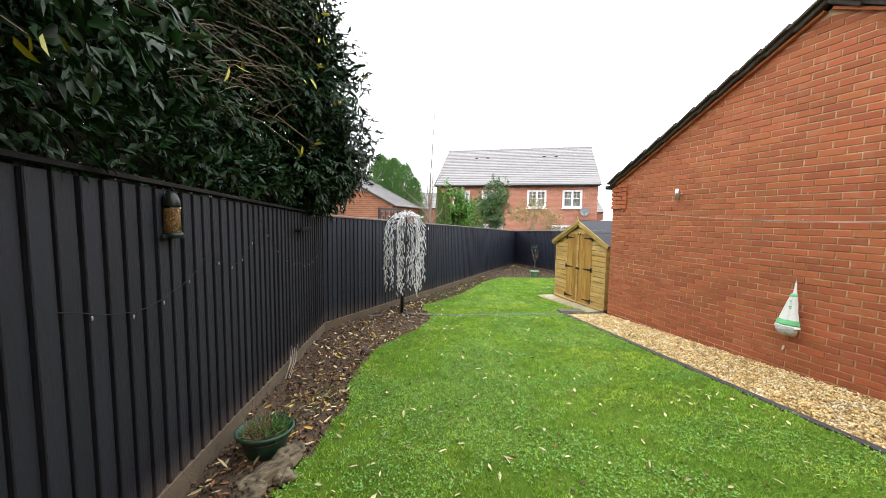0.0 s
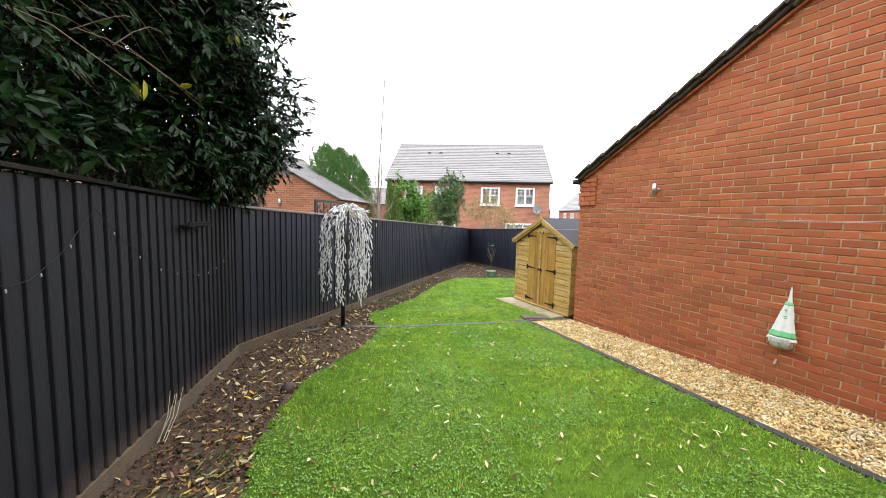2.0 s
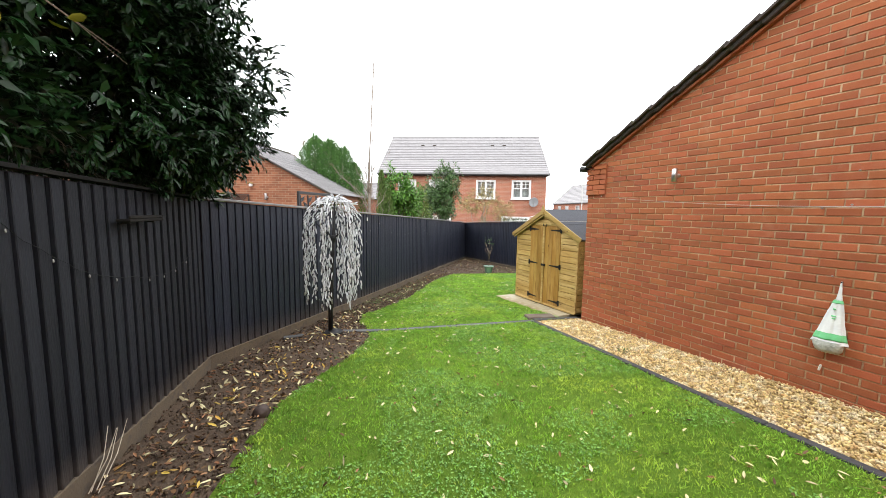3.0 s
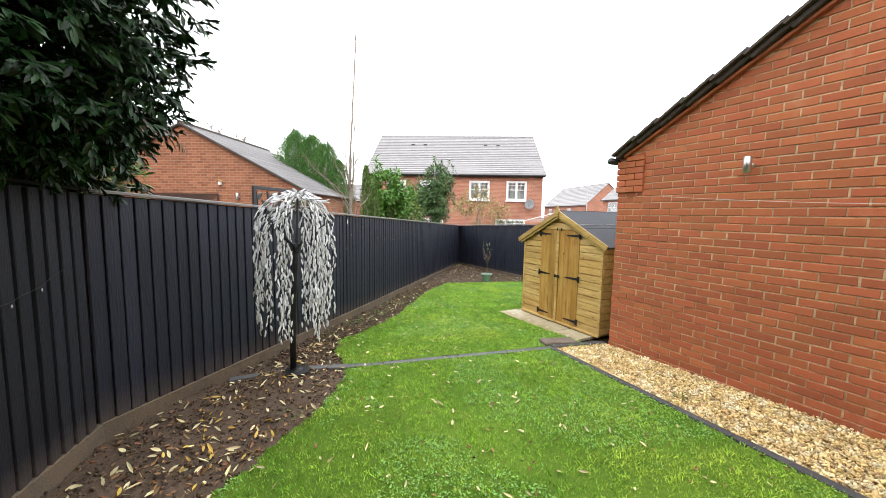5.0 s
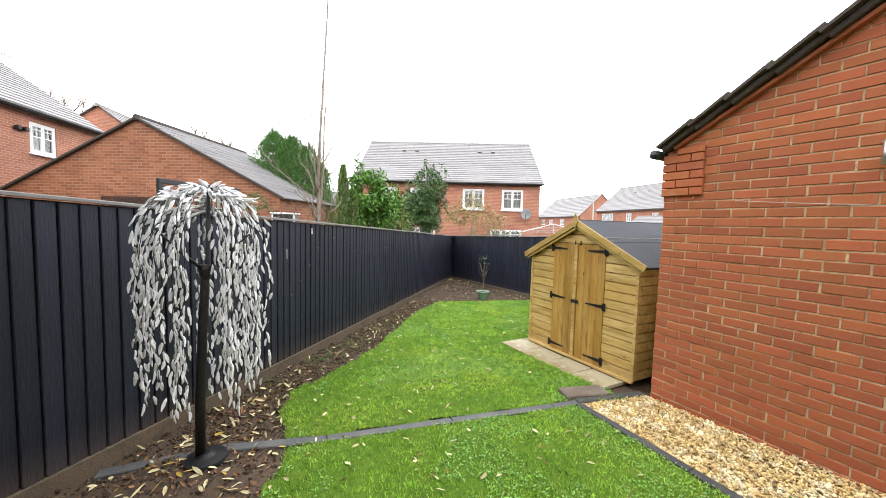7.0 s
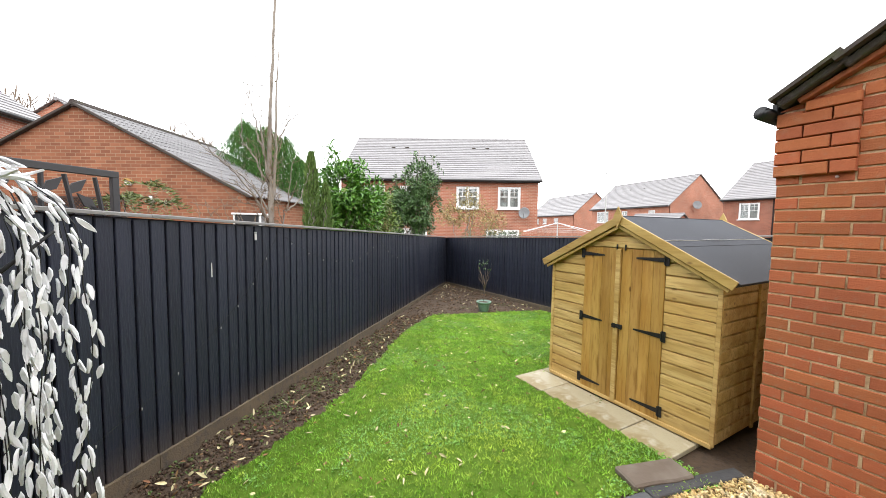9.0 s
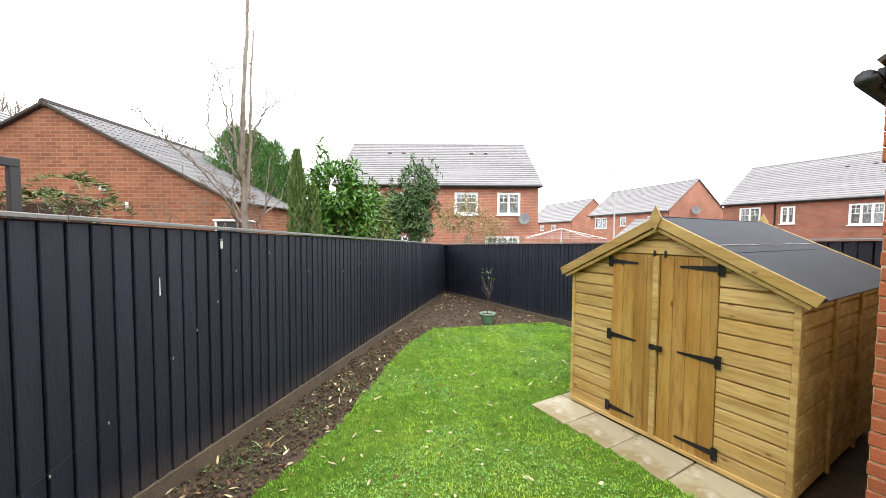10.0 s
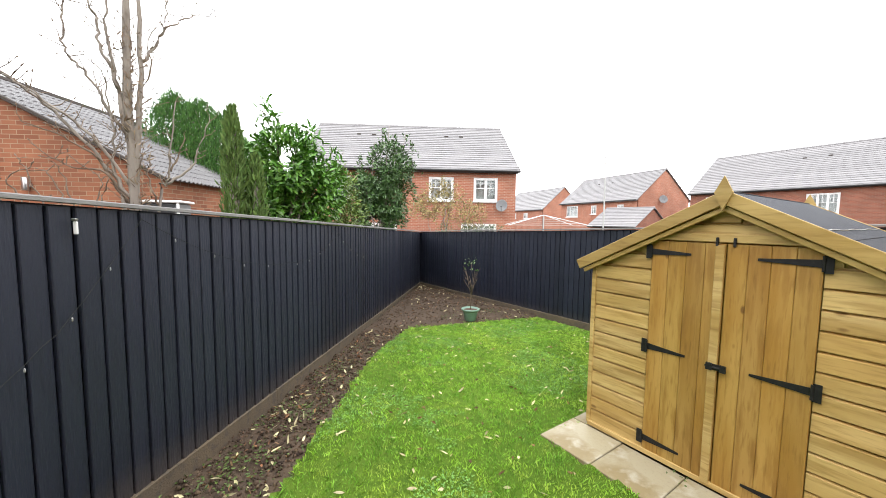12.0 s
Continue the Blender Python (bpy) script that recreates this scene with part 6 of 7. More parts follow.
# ---- weeping ornament tree ----
def ornament_tree():
    x, y = -0.68, 6.19
    z0 = bed_z(x, y) + 0.012
    thing = empty("ornamental_tree", Matrix.Translation((x, y, z0)))
    part("base", lathe_bm([(0.125, 0.0), (0.13, 0.012), (0.125, 0.03), (0.06, 0.042), (0.03, 0.06)], 28), M_IRON, thing, "round black base plate")
    rng = random.Random(29)
    top = 1.81
    vs, fs = tube_data([(-0.03, 0, 0.03), (-0.025, 0, 0.4), (-0.005, 0.0, 0.85), (0.02, 0.005, 1.28), (0.03, 0.005, 1.30), (0.045, 0, top)], [0.031, 0.030, 0.028, 0.026, 0.014, 0.010], 10)
    mesh_ob("stem", vs, fs, M_IRON, thing, "dark rough stem", True)
    part("knot", lathe_bm([(0.012, 1.20), (0.036, 1.24), (0.042, 1.28), (0.03, 1.31)], 12), M_IRON, thing).location = (0.02, 0, 0)
    for a, r, up in ((3.3, 0.30, 0.28), (4.2, 0.28, 0.22), (-0.35, 0.30, 0.22), (0.4, 0.28, 0.27), (1.8, 0.22, 0.3)):
        vs, fs = tube_data([(0.02, 0, 1.26), (0.02 + 0.5 * r * math.cos(a), 0.5 * r * math.sin(a), 1.29 + up * 0.42), (0.03 + r * math.cos(a), r * math.sin(a), 1.29 + up)], [0.011, 0.008, 0.005], 6)
        mesh_ob("arm", vs, fs, M_IRON, thing, smooth=True)

    def leaf(hp, p, d, L, W):
        d = d.normalized()
        s = d.cross(Vector((rng.uniform(-1, 1), rng.uniform(-1, 1), rng.uniform(-0.4, 0.4)))).normalized()
        u = s.cross(d) * 0.004
        pts = [p, p + d * L * 0.22 + s * W * 0.42 + u, p + d * L * 0.55 + s * W * 0.5 + u, p + d * L * 0.85 + s * W * 0.27, p + d * L, p + d * L * 0.85 - s * W * 0.27, p + d * L * 0.55 - s * W * 0.5 + u, p + d * L * 0.22 - s * W * 0.42 + u]
        lo = [q - u * 0.5 - u for q in pts]
        n = len(pts)
        hp.add(pts + lo, [tuple(range(n)), tuple(range(2 * n - 1, n - 1, -1))] + [(i, i + n, (i + 1) % n + n, (i + 1) % n) for i in range(n)])
    # strands hang in two thick bunches from the side arms, with a few between
    plan = []
    for k in range(16):
        plan.append((radians(rng.uniform(170, 278)), rng.choice((0.22, 0.29, 0.34, 0.365)) * rng.uniform(0.94, 1.04)))
    for k in range(14):
        plan.append((radians(rng.uniform(-48, 50)), rng.choice((0.22, 0.29, 0.34, 0.375)) * rng.uniform(0.94, 1.04)))
    for k in range(4):
        plan.append((radians(rng.uniform(290, 330)), rng.uniform(0.08, 0.16)))
    for k in range(4):
        plan.append((radians(rng.uniform(70, 150)), rng.uniform(0.25, 0.36)))
    for k, (a, R) in enumerate(plan):
        rise = rng.uniform(-0.02, 0.05)
        low = 0.36 if math.degrees(a) < 120 else 0.22 + 0.26 * abs(math.degrees(a) - 262) / 90
        z_end = low + rng.uniform(0.0, 0.30)
        if k % 6 == 2:
            z_end += 0.3
        start = top - 0.02 if k % 3 else rng.uniform(top - 0.2, top - 0.04)
        pts = []
        for j in range(15):
            s = j / 14
            arc = min(1.0, s / 0.36)
            r = R * math.sin(arc * math.pi / 2)
            z = start + rise * math.sin(arc * math.pi) - (0.30 * (1 - math.cos(arc * math.pi / 2)))
            if s > 0.36:
                z = start - 0.30 - (start - 0.30 - z_end) * (s - 0.36) / 0.64
                r += 0.012 * math.sin(s * 14 + k)
            pts.append(Vector((0.045 + r * math.cos(a), 0.01 + r * math.sin(a), z)))
        vs, fs = tube_data(pts, [0.002] * 9 + [0.0015] * 6, 4)
        strand = mesh_ob("strand", vs, fs, M_IRON, thing)
        hp = Heap()
        total = sum((q - p).length for p, q in zip(pts, pts[1:]))
        dist = 0.04
        while dist < total:
            acc = 0
            for p, q in zip(pts, pts[1:]):
                seg = (q - p).length
                if acc + seg >= dist:
                    pos = p.lerp(q, (dist - acc) / seg)
                    d = (q - p).normalized()
                    break
                acc += seg
            dirn = d + Vector((rng.uniform(-1, 1), rng.uniform(-1, 1), rng.uniform(-0.3, 0.4))) * 0.28
            if rng.random() < 0.9:
                leaf(hp, pos + Vector((rng.uniform(-1, 1), rng.uniform(-1, 1), 0)) * 0.02, dirn, rng.uniform(0.052, 0.078), rng.uniform(0.014, 0.019))
            dist += 0.045 * rng.uniform(0.7, 1.3)
        hp.make("leaves", M_ORN_LEAF, strand, "narrow white-frosted leaves")["kind"] = "stuff"
    hp = Heap()
    for k in range(70):
        a = k * 2.4
        leaf(hp, Vector((0.045, 0, top - 0.02 - 0.012 * (k % 7))) + Vector((math.cos(a), math.sin(a), 0)) * 0.035 * (k % 7), Vector((math.cos(a), math.sin(a), rng.uniform(-0.35, 0.35) if k % 7 else 0.7)), 0.088, 0.02)
    hp.make("leaves", M_ORN_LEAF, thing, "narrow white-frosted leaves")["kind"] = "stuff"
    tagged(thing, "weeping ornamental tree with white leaves on a black stem", "garden ornament")


ornament_tree()


# ---- pots and stones ----
def corner_pot():
    x, y = 3.14, 12.10
    z0 = g(y) + 0.03
    thing = empty("plant_pot", Matrix.Translation((x, y, z0)) @ Matrix.Scale(0.82, 4))
    bm = lathe_bm([(0.11, 0), (0.125, 0.02), (0.165, 0.2), (0.175, 0.22), (0.195, 0.225), (0.198, 0.26), (0.185, 0.265), (0.175, 0.235), (0.02, 0.22)], 32)
    part("pot", bm, M_POT, thing, "green glazed pot with a thick rim", True)
    part("soil", lathe_bm([(0.17, 0.215), (0.16, 0.232), (0.02, 0.24)], 20), M_SOIL, thing)
    rng = random.Random(12)

    def twig(a, b, r0, r1):
        a, b = (Vector((c.x, c.y, 0.22 + (c.z - 0.22) * 1.35)) for c in (a, b))
        mid = a.lerp(b, 0.5) + Vector((rng.uniform(-1, 1), rng.uniform(-1, 1), 0)) * 0.02
        vs, fs = tube_data([a, mid, b], [r0, (r0 + r1) / 2, r1], 5)
        mesh_ob("twig", vs, fs, M_TWIG, thing, smooth=True)
    twig(Vector((0, 0, 0.22)), Vector((0.01, 0, 0.55)), 0.009, 0.008)
    for k in range(9):
        a = k * 0.7
        tip = Vector((0.16 * math.cos(a), 0.16 * math.sin(a), rng.uniform(0.68, 0.9)))
        twig(Vector((0.01, 0, rng.uniform(0.42, 0.56))), tip, 0.006, 0.002)
        twig(Vector((0.01, 0, 0.55)).lerp(tip, 0.6), tip + Vector((rng.uniform(-0.12, 0.12), rng.uniform(-0.1, 0.1), rng.uniform(-0.05, 0.1))), 0.003, 0.0015)
    twig(Vector((0.01, 0, 0.5)), Vector((0.0, 0.0, 1.0)), 0.005, 0.002)
    rs = np.random.RandomState(4)
    p = np.stack([rs.normal(0, 0.09, 26), rs.normal(0, 0.05, 26), rs.uniform(1.1, 1.36, 26)], axis=1)
    leaf_cloud("leaves", p, rs.normal(size=(26, 3)), 0.06, 0.03, M_BUSH_DARK, thing, 5, label="few small leaves at the tip")
    tagged(thing, "green glazed pot holding a small bare shrub", "plant pot")


corner_pot()


M_WITHERED = material("withered_stalk", (0.30, 0.21, 0.12), 0.8, vary=0.5, island=True)
M_TUFT = material("green_tuft", (0.10, 0.22, 0.05), 0.6, vary=0.4, island=True)


def bowl_planter():
    thing = empty("bowl_planter", pose(-1.175, 2.28, g(2.28) + 0.005, 0, 0, 8))
    bm = lathe_bm([(0.105, 0), (0.115, 0.008), (0.148, 0.125), (0.162, 0.172), (0.182, 0.175), (0.186, 0.190), (0.178, 0.199), (0.166, 0.194), (0.155, 0.155), (0.02, 0.145)], 40, 1.0, 0.88)
    part("bowl", bm, M_POT_DARK, thing, "dark green bowl with a rolled rim", True)
    part("soil", lathe_bm([(0.16, 0.14), (0.15, 0.163), (0.08, 0.175), (0.02, 0.173)], 24, 0.98, 0.86), M_SOIL, thing)
    rs = np.random.RandomState(9)
    n = 420
    a = rs.uniform(0, 6.28, n)
    r = 0.14 * np.sqrt(rs.uniform(0, 1, n))
    p = np.stack([r * np.cos(a) * 0.95, r * np.sin(a) * 0.85, rs.uniform(0.15, 0.18, n)], axis=1)
    green = (p[:, 0] > 0.045) | (rs.uniform(0, 1, n) < 0.15)
    d = np.stack([rs.normal(0, 0.6, n), rs.normal(0, 0.6, n), rs.uniform(0.3, 1.2, n)], axis=1)
    leaf_cloud("grass_tuft", p[green], d[green], 0.115, 0.005, M_TUFT, thing, 2, label="thin green tuft")
    leaf_cloud("withered_growth", p[~green], d[~green] * np.array([1, 1, 0.7]), 0.085, 0.004, M_WITHERED, thing, 3, label="withered straw-coloured stalks")
    tagged(thing, "dark green bowl planter with withered plants and a grass tuft", "planter")


bowl_planter()


def driftwood():
    """A gnarled weathered log in front of the planter."""
    thing_z = g(2.0) + 0.005
    bm = bmesh.new()
    for c, r, s in (((0, 0, 0.045), 0.075, (2.3, 0.8, 0.75)), ((0.16, 0.05, 0.06), 0.06, (1.7, 0.8, 0.9)), ((-0.14, -0.04, 0.04), 0.065, (1.3, 1.0, 0.75)), ((0.05, -0.06, 0.03), 0.05, (1.2, 1.2, 0.8))):
        tmp = bmesh.new()
        bmesh.ops.create_icosphere(tmp, subdivisions=4, radius=r)
        merge(bm, tmp, Matrix.Translation(c) @ Matrix.Diagonal((*s, 1)) @ Matrix.Scale(1.18, 4))
    for v in bm.verts:
        k = v.co * 1.0
        v.co += v.co.normalized() * (0.03 * noise.noise(k * 11) + 0.02 * noise.noise(k * 28) + 0.014 * noise.noise(k * 62) - 0.006 * abs(noise.noise(k * 95)))
    me = bpy.data.meshes.new("driftwood_log")
    bm.to_mesh(me)
    bm.free()
    ob = data_ob("driftwood_log", me, M_LOG, smooth=True)
    ob.matrix_world = pose(-1.03, 2.03, thing_z, 0, 0, 55)
    tagged(ob, "gnarled grey-brown log lying at the lawn's edge", "log")


M_LOG = material("gnarled_log", (0.13, 0.105, 0.065), 0.92, spots=[(14, (0.22, 0.185, 0.125), 0.45, 0.62, 0.85), (34, (0.035, 0.028, 0.018), 0.5, 0.62, 0.85), (90, (0.26, 0.22, 0.15), 0.58, 0.72, 0.6)], bump=1.0, bump_scale=55, stretch=(0.45, 1, 1))
driftwood()


def dark_cone():
    """A small dark clod-like ball at the lawn's edge."""
    bm = bmesh.new()
    bmesh.ops.create_icosphere(bm, subdivisions=3, radius=0.062)
    for v in bm.verts:
        v.co += v.co.normalized() * 0.016 * noise.noise(v.co * 60)
    me = bpy.data.meshes.new("clod")
    bm.to_mesh(me)
    bm.free()
    ob = data_ob("clod", me, M_DARKTIMBER, smooth=True)
    ob.matrix_world = Matrix.Translation((-0.93, 4.23, g(4.2) + 0.035))
    tagged(ob, "small round dark clod on the edge of the lawn", "clod")


dark_cone()


# ---- things on the fence ----
def bird_feeder():
    x, y, z = -1.455, 1.915, 1.425
    thing = empty("bird_feeder", Matrix.Translation((x, y, z)))
    part("seed_tube", lathe_bm([(0.040, 0.03), (0.040, 0.155), (0.044, 0.157), (0.01, 0.157)], 24), M_SEED, thing, "clear tube full of brown seed", True)
    part("tube", lathe_bm([(0.042, 0.03), (0.042, 0.178), (0.041, 0.178), (0.041, 0.03)], 24), M_CLEAR, thing, "clear plastic tube", True)
    part("lid", lathe_bm([(0.041, 0.168), (0.043, 0.176), (0.041, 0.200), (0.031, 0.230), (0.016, 0.247), (0.003, 0.250)], 24), M_FEEDER, thing, "dark green conical lid", True)
    part("tray", lathe_bm([(0.044, 0.0), (0.05, 0.004), (0.05, 0.03), (0.044, 0.032)], 24), M_FEEDER, thing, "dark green base tray", True)
    for sgn in (-1, 1):
        part("perch", box_bm((0.0, sgn * 0.062, 0.012), (0.02, 0.03, 0.02), None, 0.004), M_FEEDER, thing)
    hp = Heap()
    hp.tube([(0.0, -0.036, 0.19), (-0.01, -0.04, 0.26), (-0.04, 0, 0.30), (-0.01, 0.04, 0.26), (0, 0.036, 0.19)], [0.0022] * 5, 6)
    hp.make("wire_handle", M_IRON, thing, "thin wire handle")
    tagged(thing, "hanging seed bird feeder with dark green lid on the fence", "bird feeder")


M_FEEDER = material("dark_green_feeder", (0.005, 0.010, 0.009), 0.32, spec=0.35, spots=[(15, (0.014, 0.02, 0.018), 0.5, 0.7, 0.5)])


def clear_material():
    mat = bpy.data.materials.new("clear_plastic")
    mat.use_nodes = True
    bs = mat.node_tree.nodes["Principled BSDF"]
    bs.inputs["Base Color"].default_value = (0.95, 0.95, 0.95, 1)
    bs.inputs["Roughness"].default_value = 0.08
    bs.inputs["Transmission Weight"].default_value = 1.0
    bs.inputs["IOR"].default_value = 1.05
    return mat


M_CLEAR = clear_material()
bird_feeder()


def fence_perch():
    m = along((-1.645, 3.93), (-1.68, 4.33), 1.40)
    thing = empty("perch_shelf", m)
    part("shelf", box_bm((0.2, -0.05, 0.0), (0.40, 0.08, 0.018), None, 0.003), M_CAP_DARK, thing, "dark weathered slat")
    part("rail", box_bm((0.2, -0.085, 0.022), (0.40, 0.012, 0.02), None, 0.003), M_CAP_DARK, thing)
    for x in (0.06, 0.34):
        part("bracket", box_bm((x, -0.03, -0.012), (0.02, 0.06, 0.02), None, 0.003), M_IRON, thing)
    tagged(thing, "small dark weathered perch fixed to the fence", "shelf")


fence_perch()


def string_lights(p, q, loops, label, seed):
    """A thin string of small bulbs looped along the fence run from p to q."""
    fd2 = Vector((q[0] - p[0], q[1] - p[1], 0)).normalized()
    nn = Vector((fd2.y, -fd2.x, 0))
    s_mid = (loops[0][0] + loops[-1][1]) / 2
    thing = empty("string_lights", Matrix.Translation(Vector((p[0], p[1], 1.0)) + fd2 * s_mid + nn * 0.036))
    inv = thing.matrix_world.inverted()
    rng = random.Random(seed)
    for s0, s1, z0, z1, sag in loops:
        pts = []
        n = 14
        for k in range(n + 1):
            s = k / n
            w = Vector((p[0], p[1], 0)) + fd2 * (s0 + (s1 - s0) * s) + nn * (0.034 + rng.uniform(0, 0.006))
            pts.append(inv @ Vector((w.x, w.y, z0 + (z1 - z0) * s - sag * math.sin(s * math.pi) + rng.uniform(-0.008, 0.008))))
        vs, fs = tube_data(pts, [0.0018] * len(pts), 4)
        mesh_ob("wire", vs, fs, M_DARKWIRE, thing, "thin dark green wire")
        for k in range(2, n, 3):
            part("bulb", lathe_bm([(0.002, 0), (0.004, 0.006), (0.0035, 0.016), (0.001, 0.02)], 8), M_CLEAR2, thing, "tiny clear bulb", True).location = pts[k] - Vector((0, 0, 0.03))
    tagged(thing, label, "string lights")


M_CLEAR2 = material("frosted_bulb", (0.3, 0.3, 0.29), 0.3)
string_lights(BEND, CORNER, [(1.7, 2.9, 0.12, 0.55, 0.1), (2.9, 3.75, 0.55, 1.36, 0.1), (3.75, 5.2, 1.36, 0.95, 0.1), (5.2, 6.4, 0.95, 1.2, 0.1), (6.4, 7.6, 1.2, 0.8, 0.1)], "thin string of tiny bulbs draped along the long fence", 2)
string_lights(FENCE_START, BEND, [(5.9, 6.9, 1.18, 1.30, 0.14), (6.9, 7.7, 1.30, 1.52, 0.2), (7.7, 8.8, 1.52, 1.0, 0.12), (8.8, 9.7, 1.0, 1.1, 0.08)], "loose string of tiny bulbs on the fence under the laurel", 5)


def fence_bits():
    # dry white stalks leaning on the fence's foot
    thing = empty("dry_stalks", Matrix.Translation((-1.60, 3.55, g(3.55) + 0.05)))
    rng = random.Random(31)
    for k in range(4):
        a = Vector((rng.uniform(0.0, 0.05), rng.uniform(-0.04, 0.06), -0.05))
        b = a + Vector((rng.uniform(-0.05, 0.0), rng.uniform(0.14, 0.34), rng.uniform(0.2, 0.32)))
        vs, fs = tube_data([a, a.lerp(b, 0.5) + Vector((0.02, 0, 0)), b], [0.003, 0.0026, 0.0016], 5)
        mesh_ob("stalk", vs, fs, M_STRAW, thing)
    tagged(thing, "bleached dry stalks leaning against the fence", "dead plant")
    # white clip hanging under the cap rail
    fd2 = Vector((CORNER[0] - BEND[0], CORNER[1] - BEND[1], 0)).normalized()
    nn = Vector((fd2.y, -fd2.x, 0))
    p = Vector((BEND[0], BEND[1], 0)) + fd2 * 3.42 + nn * 0.045
    ob = empty("cable_clip", Matrix.Translation((p.x, p.y, 1.30)))
    part("tag", box_bm((0, 0, 0.02), (0.016, 0.012, 0.06), None, 0.003), M_WHITE, ob)
    part("hook", box_bm((0, -0.004, 0.058), (0.02, 0.02, 0.012), None, 0.003), M_STEEL, ob)
    tagged(ob, "small white cable clip under the fence capping", "clip")
    p = Vector((BEND[0], BEND[1], 0)) + fd2 * 2.95 + nn * 0.033
    ob = mesh_ob("paint_run", [(-0.003, 0, 0), (0.003, 0, 0), (0.002, 0, 0.11), (-0.002, 0, 0.11), (-0.003, -0.004, 0), (0.003, -0.004, 0), (0.002, -0.004, 0.11), (-0.002, -0.004, 0.11)], [(4, 5, 6, 7), (0, 3, 2, 1), (0, 1, 5, 4), (2, 3, 7, 6), (0, 4, 7, 3), (1, 2, 6, 5)], M_WHITE)
    ob.matrix_world = Matrix.Translation((p.x, p.y, 1.02)) @ along((0, 0), (fd2.x, fd2.y)).to_3x3().to_4x4()
    tagged(ob, "white run of dried paint on the dark fence", "paint mark")


M_STRAW = material("bleached_stalk", (0.48, 0.42, 0.33), 0.8, spots=[(20, (0.35, 0.28, 0.2), 0.5, 0.7, 0.5)])
fence_bits()


def leaf_screen():
    """A dark square screen with cut-out leaves above the neighbour's side of the fence."""
    p, q = (-1.23, 6.80), (-0.90, 7.52)
    m = along(p, q, 0.9)
    L = math.hypot(q[0] - p[0], q[1] - p[1])
    thing = empty("leaf_screen", m)
    H = 0.85
    for c, s in (((L / 2, 0, H - 0.02), (L, 0.03, 0.04)), ((0.02, 0, H / 2), (0.04, 0.03, H - 0.08)), ((L - 0.02, 0, H / 2), (0.04, 0.03, H - 0.08)), ((L / 2, 0, 0.02), (L, 0.03, 0.04))):
        part("frame_rail", box_bm(c, s, None, 0.003), M_SCREEN, thing)
    rng = random.Random(44)
    stems = [(0.06, 0.38), (0.22, 0.30), (0.38, 0.42), (0.56, 0.32), (0.70, 0.45)]
    for x, z in stems:
        pts = [Vector((x, 0, 0.04)), Vector((x + 0.03, 0, 0.4)), Vector((x + rng.uniform(-0.06, 0.06), 0, H - 0.05))]
        vs, fs = tube_data(pts, [0.014, 0.014, 0.012], 5)
        mesh_ob("stem", vs, fs, M_SCREEN, thing)
        for k in range(6):
            b = pts[0].lerp(pts[2], 0.3 + 0.11 * k) if k > 2 else pts[1] + Vector((0, 0, 0.07 * k))
            sgn = 1 if k % 2 else -1
            d = Vector((sgn * 0.75, 0, 0.75))
            tip = b + d * 0.13
            w = Vector((-d.z, 0, d.x)) * 0.026
            mid = b.lerp(tip, 0.5)
            vs = [b, mid + w, tip, mid - w]
            vs = [v + Vector((0, -0.006, 0)) for v in vs] + [v + Vector((0, 0.006, 0)) for v in vs]
            if max(v.x for v in vs) < L - 0.03 and min(v.x for v in vs) > 0.03 and tip.z < H - 0.03:
                mesh_ob("cut_leaf", vs, [(0, 1, 2, 3), (7, 6, 5, 4), (0, 4, 5, 1), (1, 5, 6, 2), (2, 6, 7, 3), (3, 7, 4, 0)], M_SCREEN, thing)
    for x in (0.03, L - 0.03):
        part("post", box_bm((x, 0.03, -0.55), (0.045, 0.045, 1.2)), M_SCREEN, thing)
    tagged(thing, "dark metal garden screen with cut-out leaves over the fence", "garden screen")


M_SCREEN = material("dark_screen_paint", (0.028, 0.027, 0.03), 0.55, spots=[(8, (0.045, 0.043, 0.045), 0.5, 0.7, 0.5)])
leaf_screen()


def white_cabin():
    """A small white-framed hut, its dark window showing over the fence."""
    thing = empty("garden_hut", Matrix.Translation((-1.68, 12.8, g(12.8))))
    part("body", box_bm((0, 0.25, 1.02), (0.5, 0.5, 2.03), None, 0.02), M_LEAD, thing)
    part("roof", box_bm((0, 0.25, 2.06), (0.58, 0.6, 0.04), None, 0.01), M_WHITE, thing, "flat white roof edge")
    part("window_pane", box_bm((-0.02, -0.012, 1.8), (0.42, 0.02, 0.44)), M_PLASTIC_BLACK, thing, "dark window")
    for c, s in (((0.24, -0.02, 1.75), (0.035, 0.03, 0.58)), ((-0.24, -0.02, 1.75), (0.035, 0.03, 0.58)), ((0, -0.02, 1.5), (0.44, 0.03, 0.05))):
        part("window_frame", box_bm(c, s, None, 0.004), M_WHITE, thing, "white frame")
    tagged(thing, "small white-framed garden hut before the brick garage", "hut")


white_cabin()


M_FROND = material("olive_frond", (0.13, 0.17, 0.045), 0.5, vary=0.4, island=True)


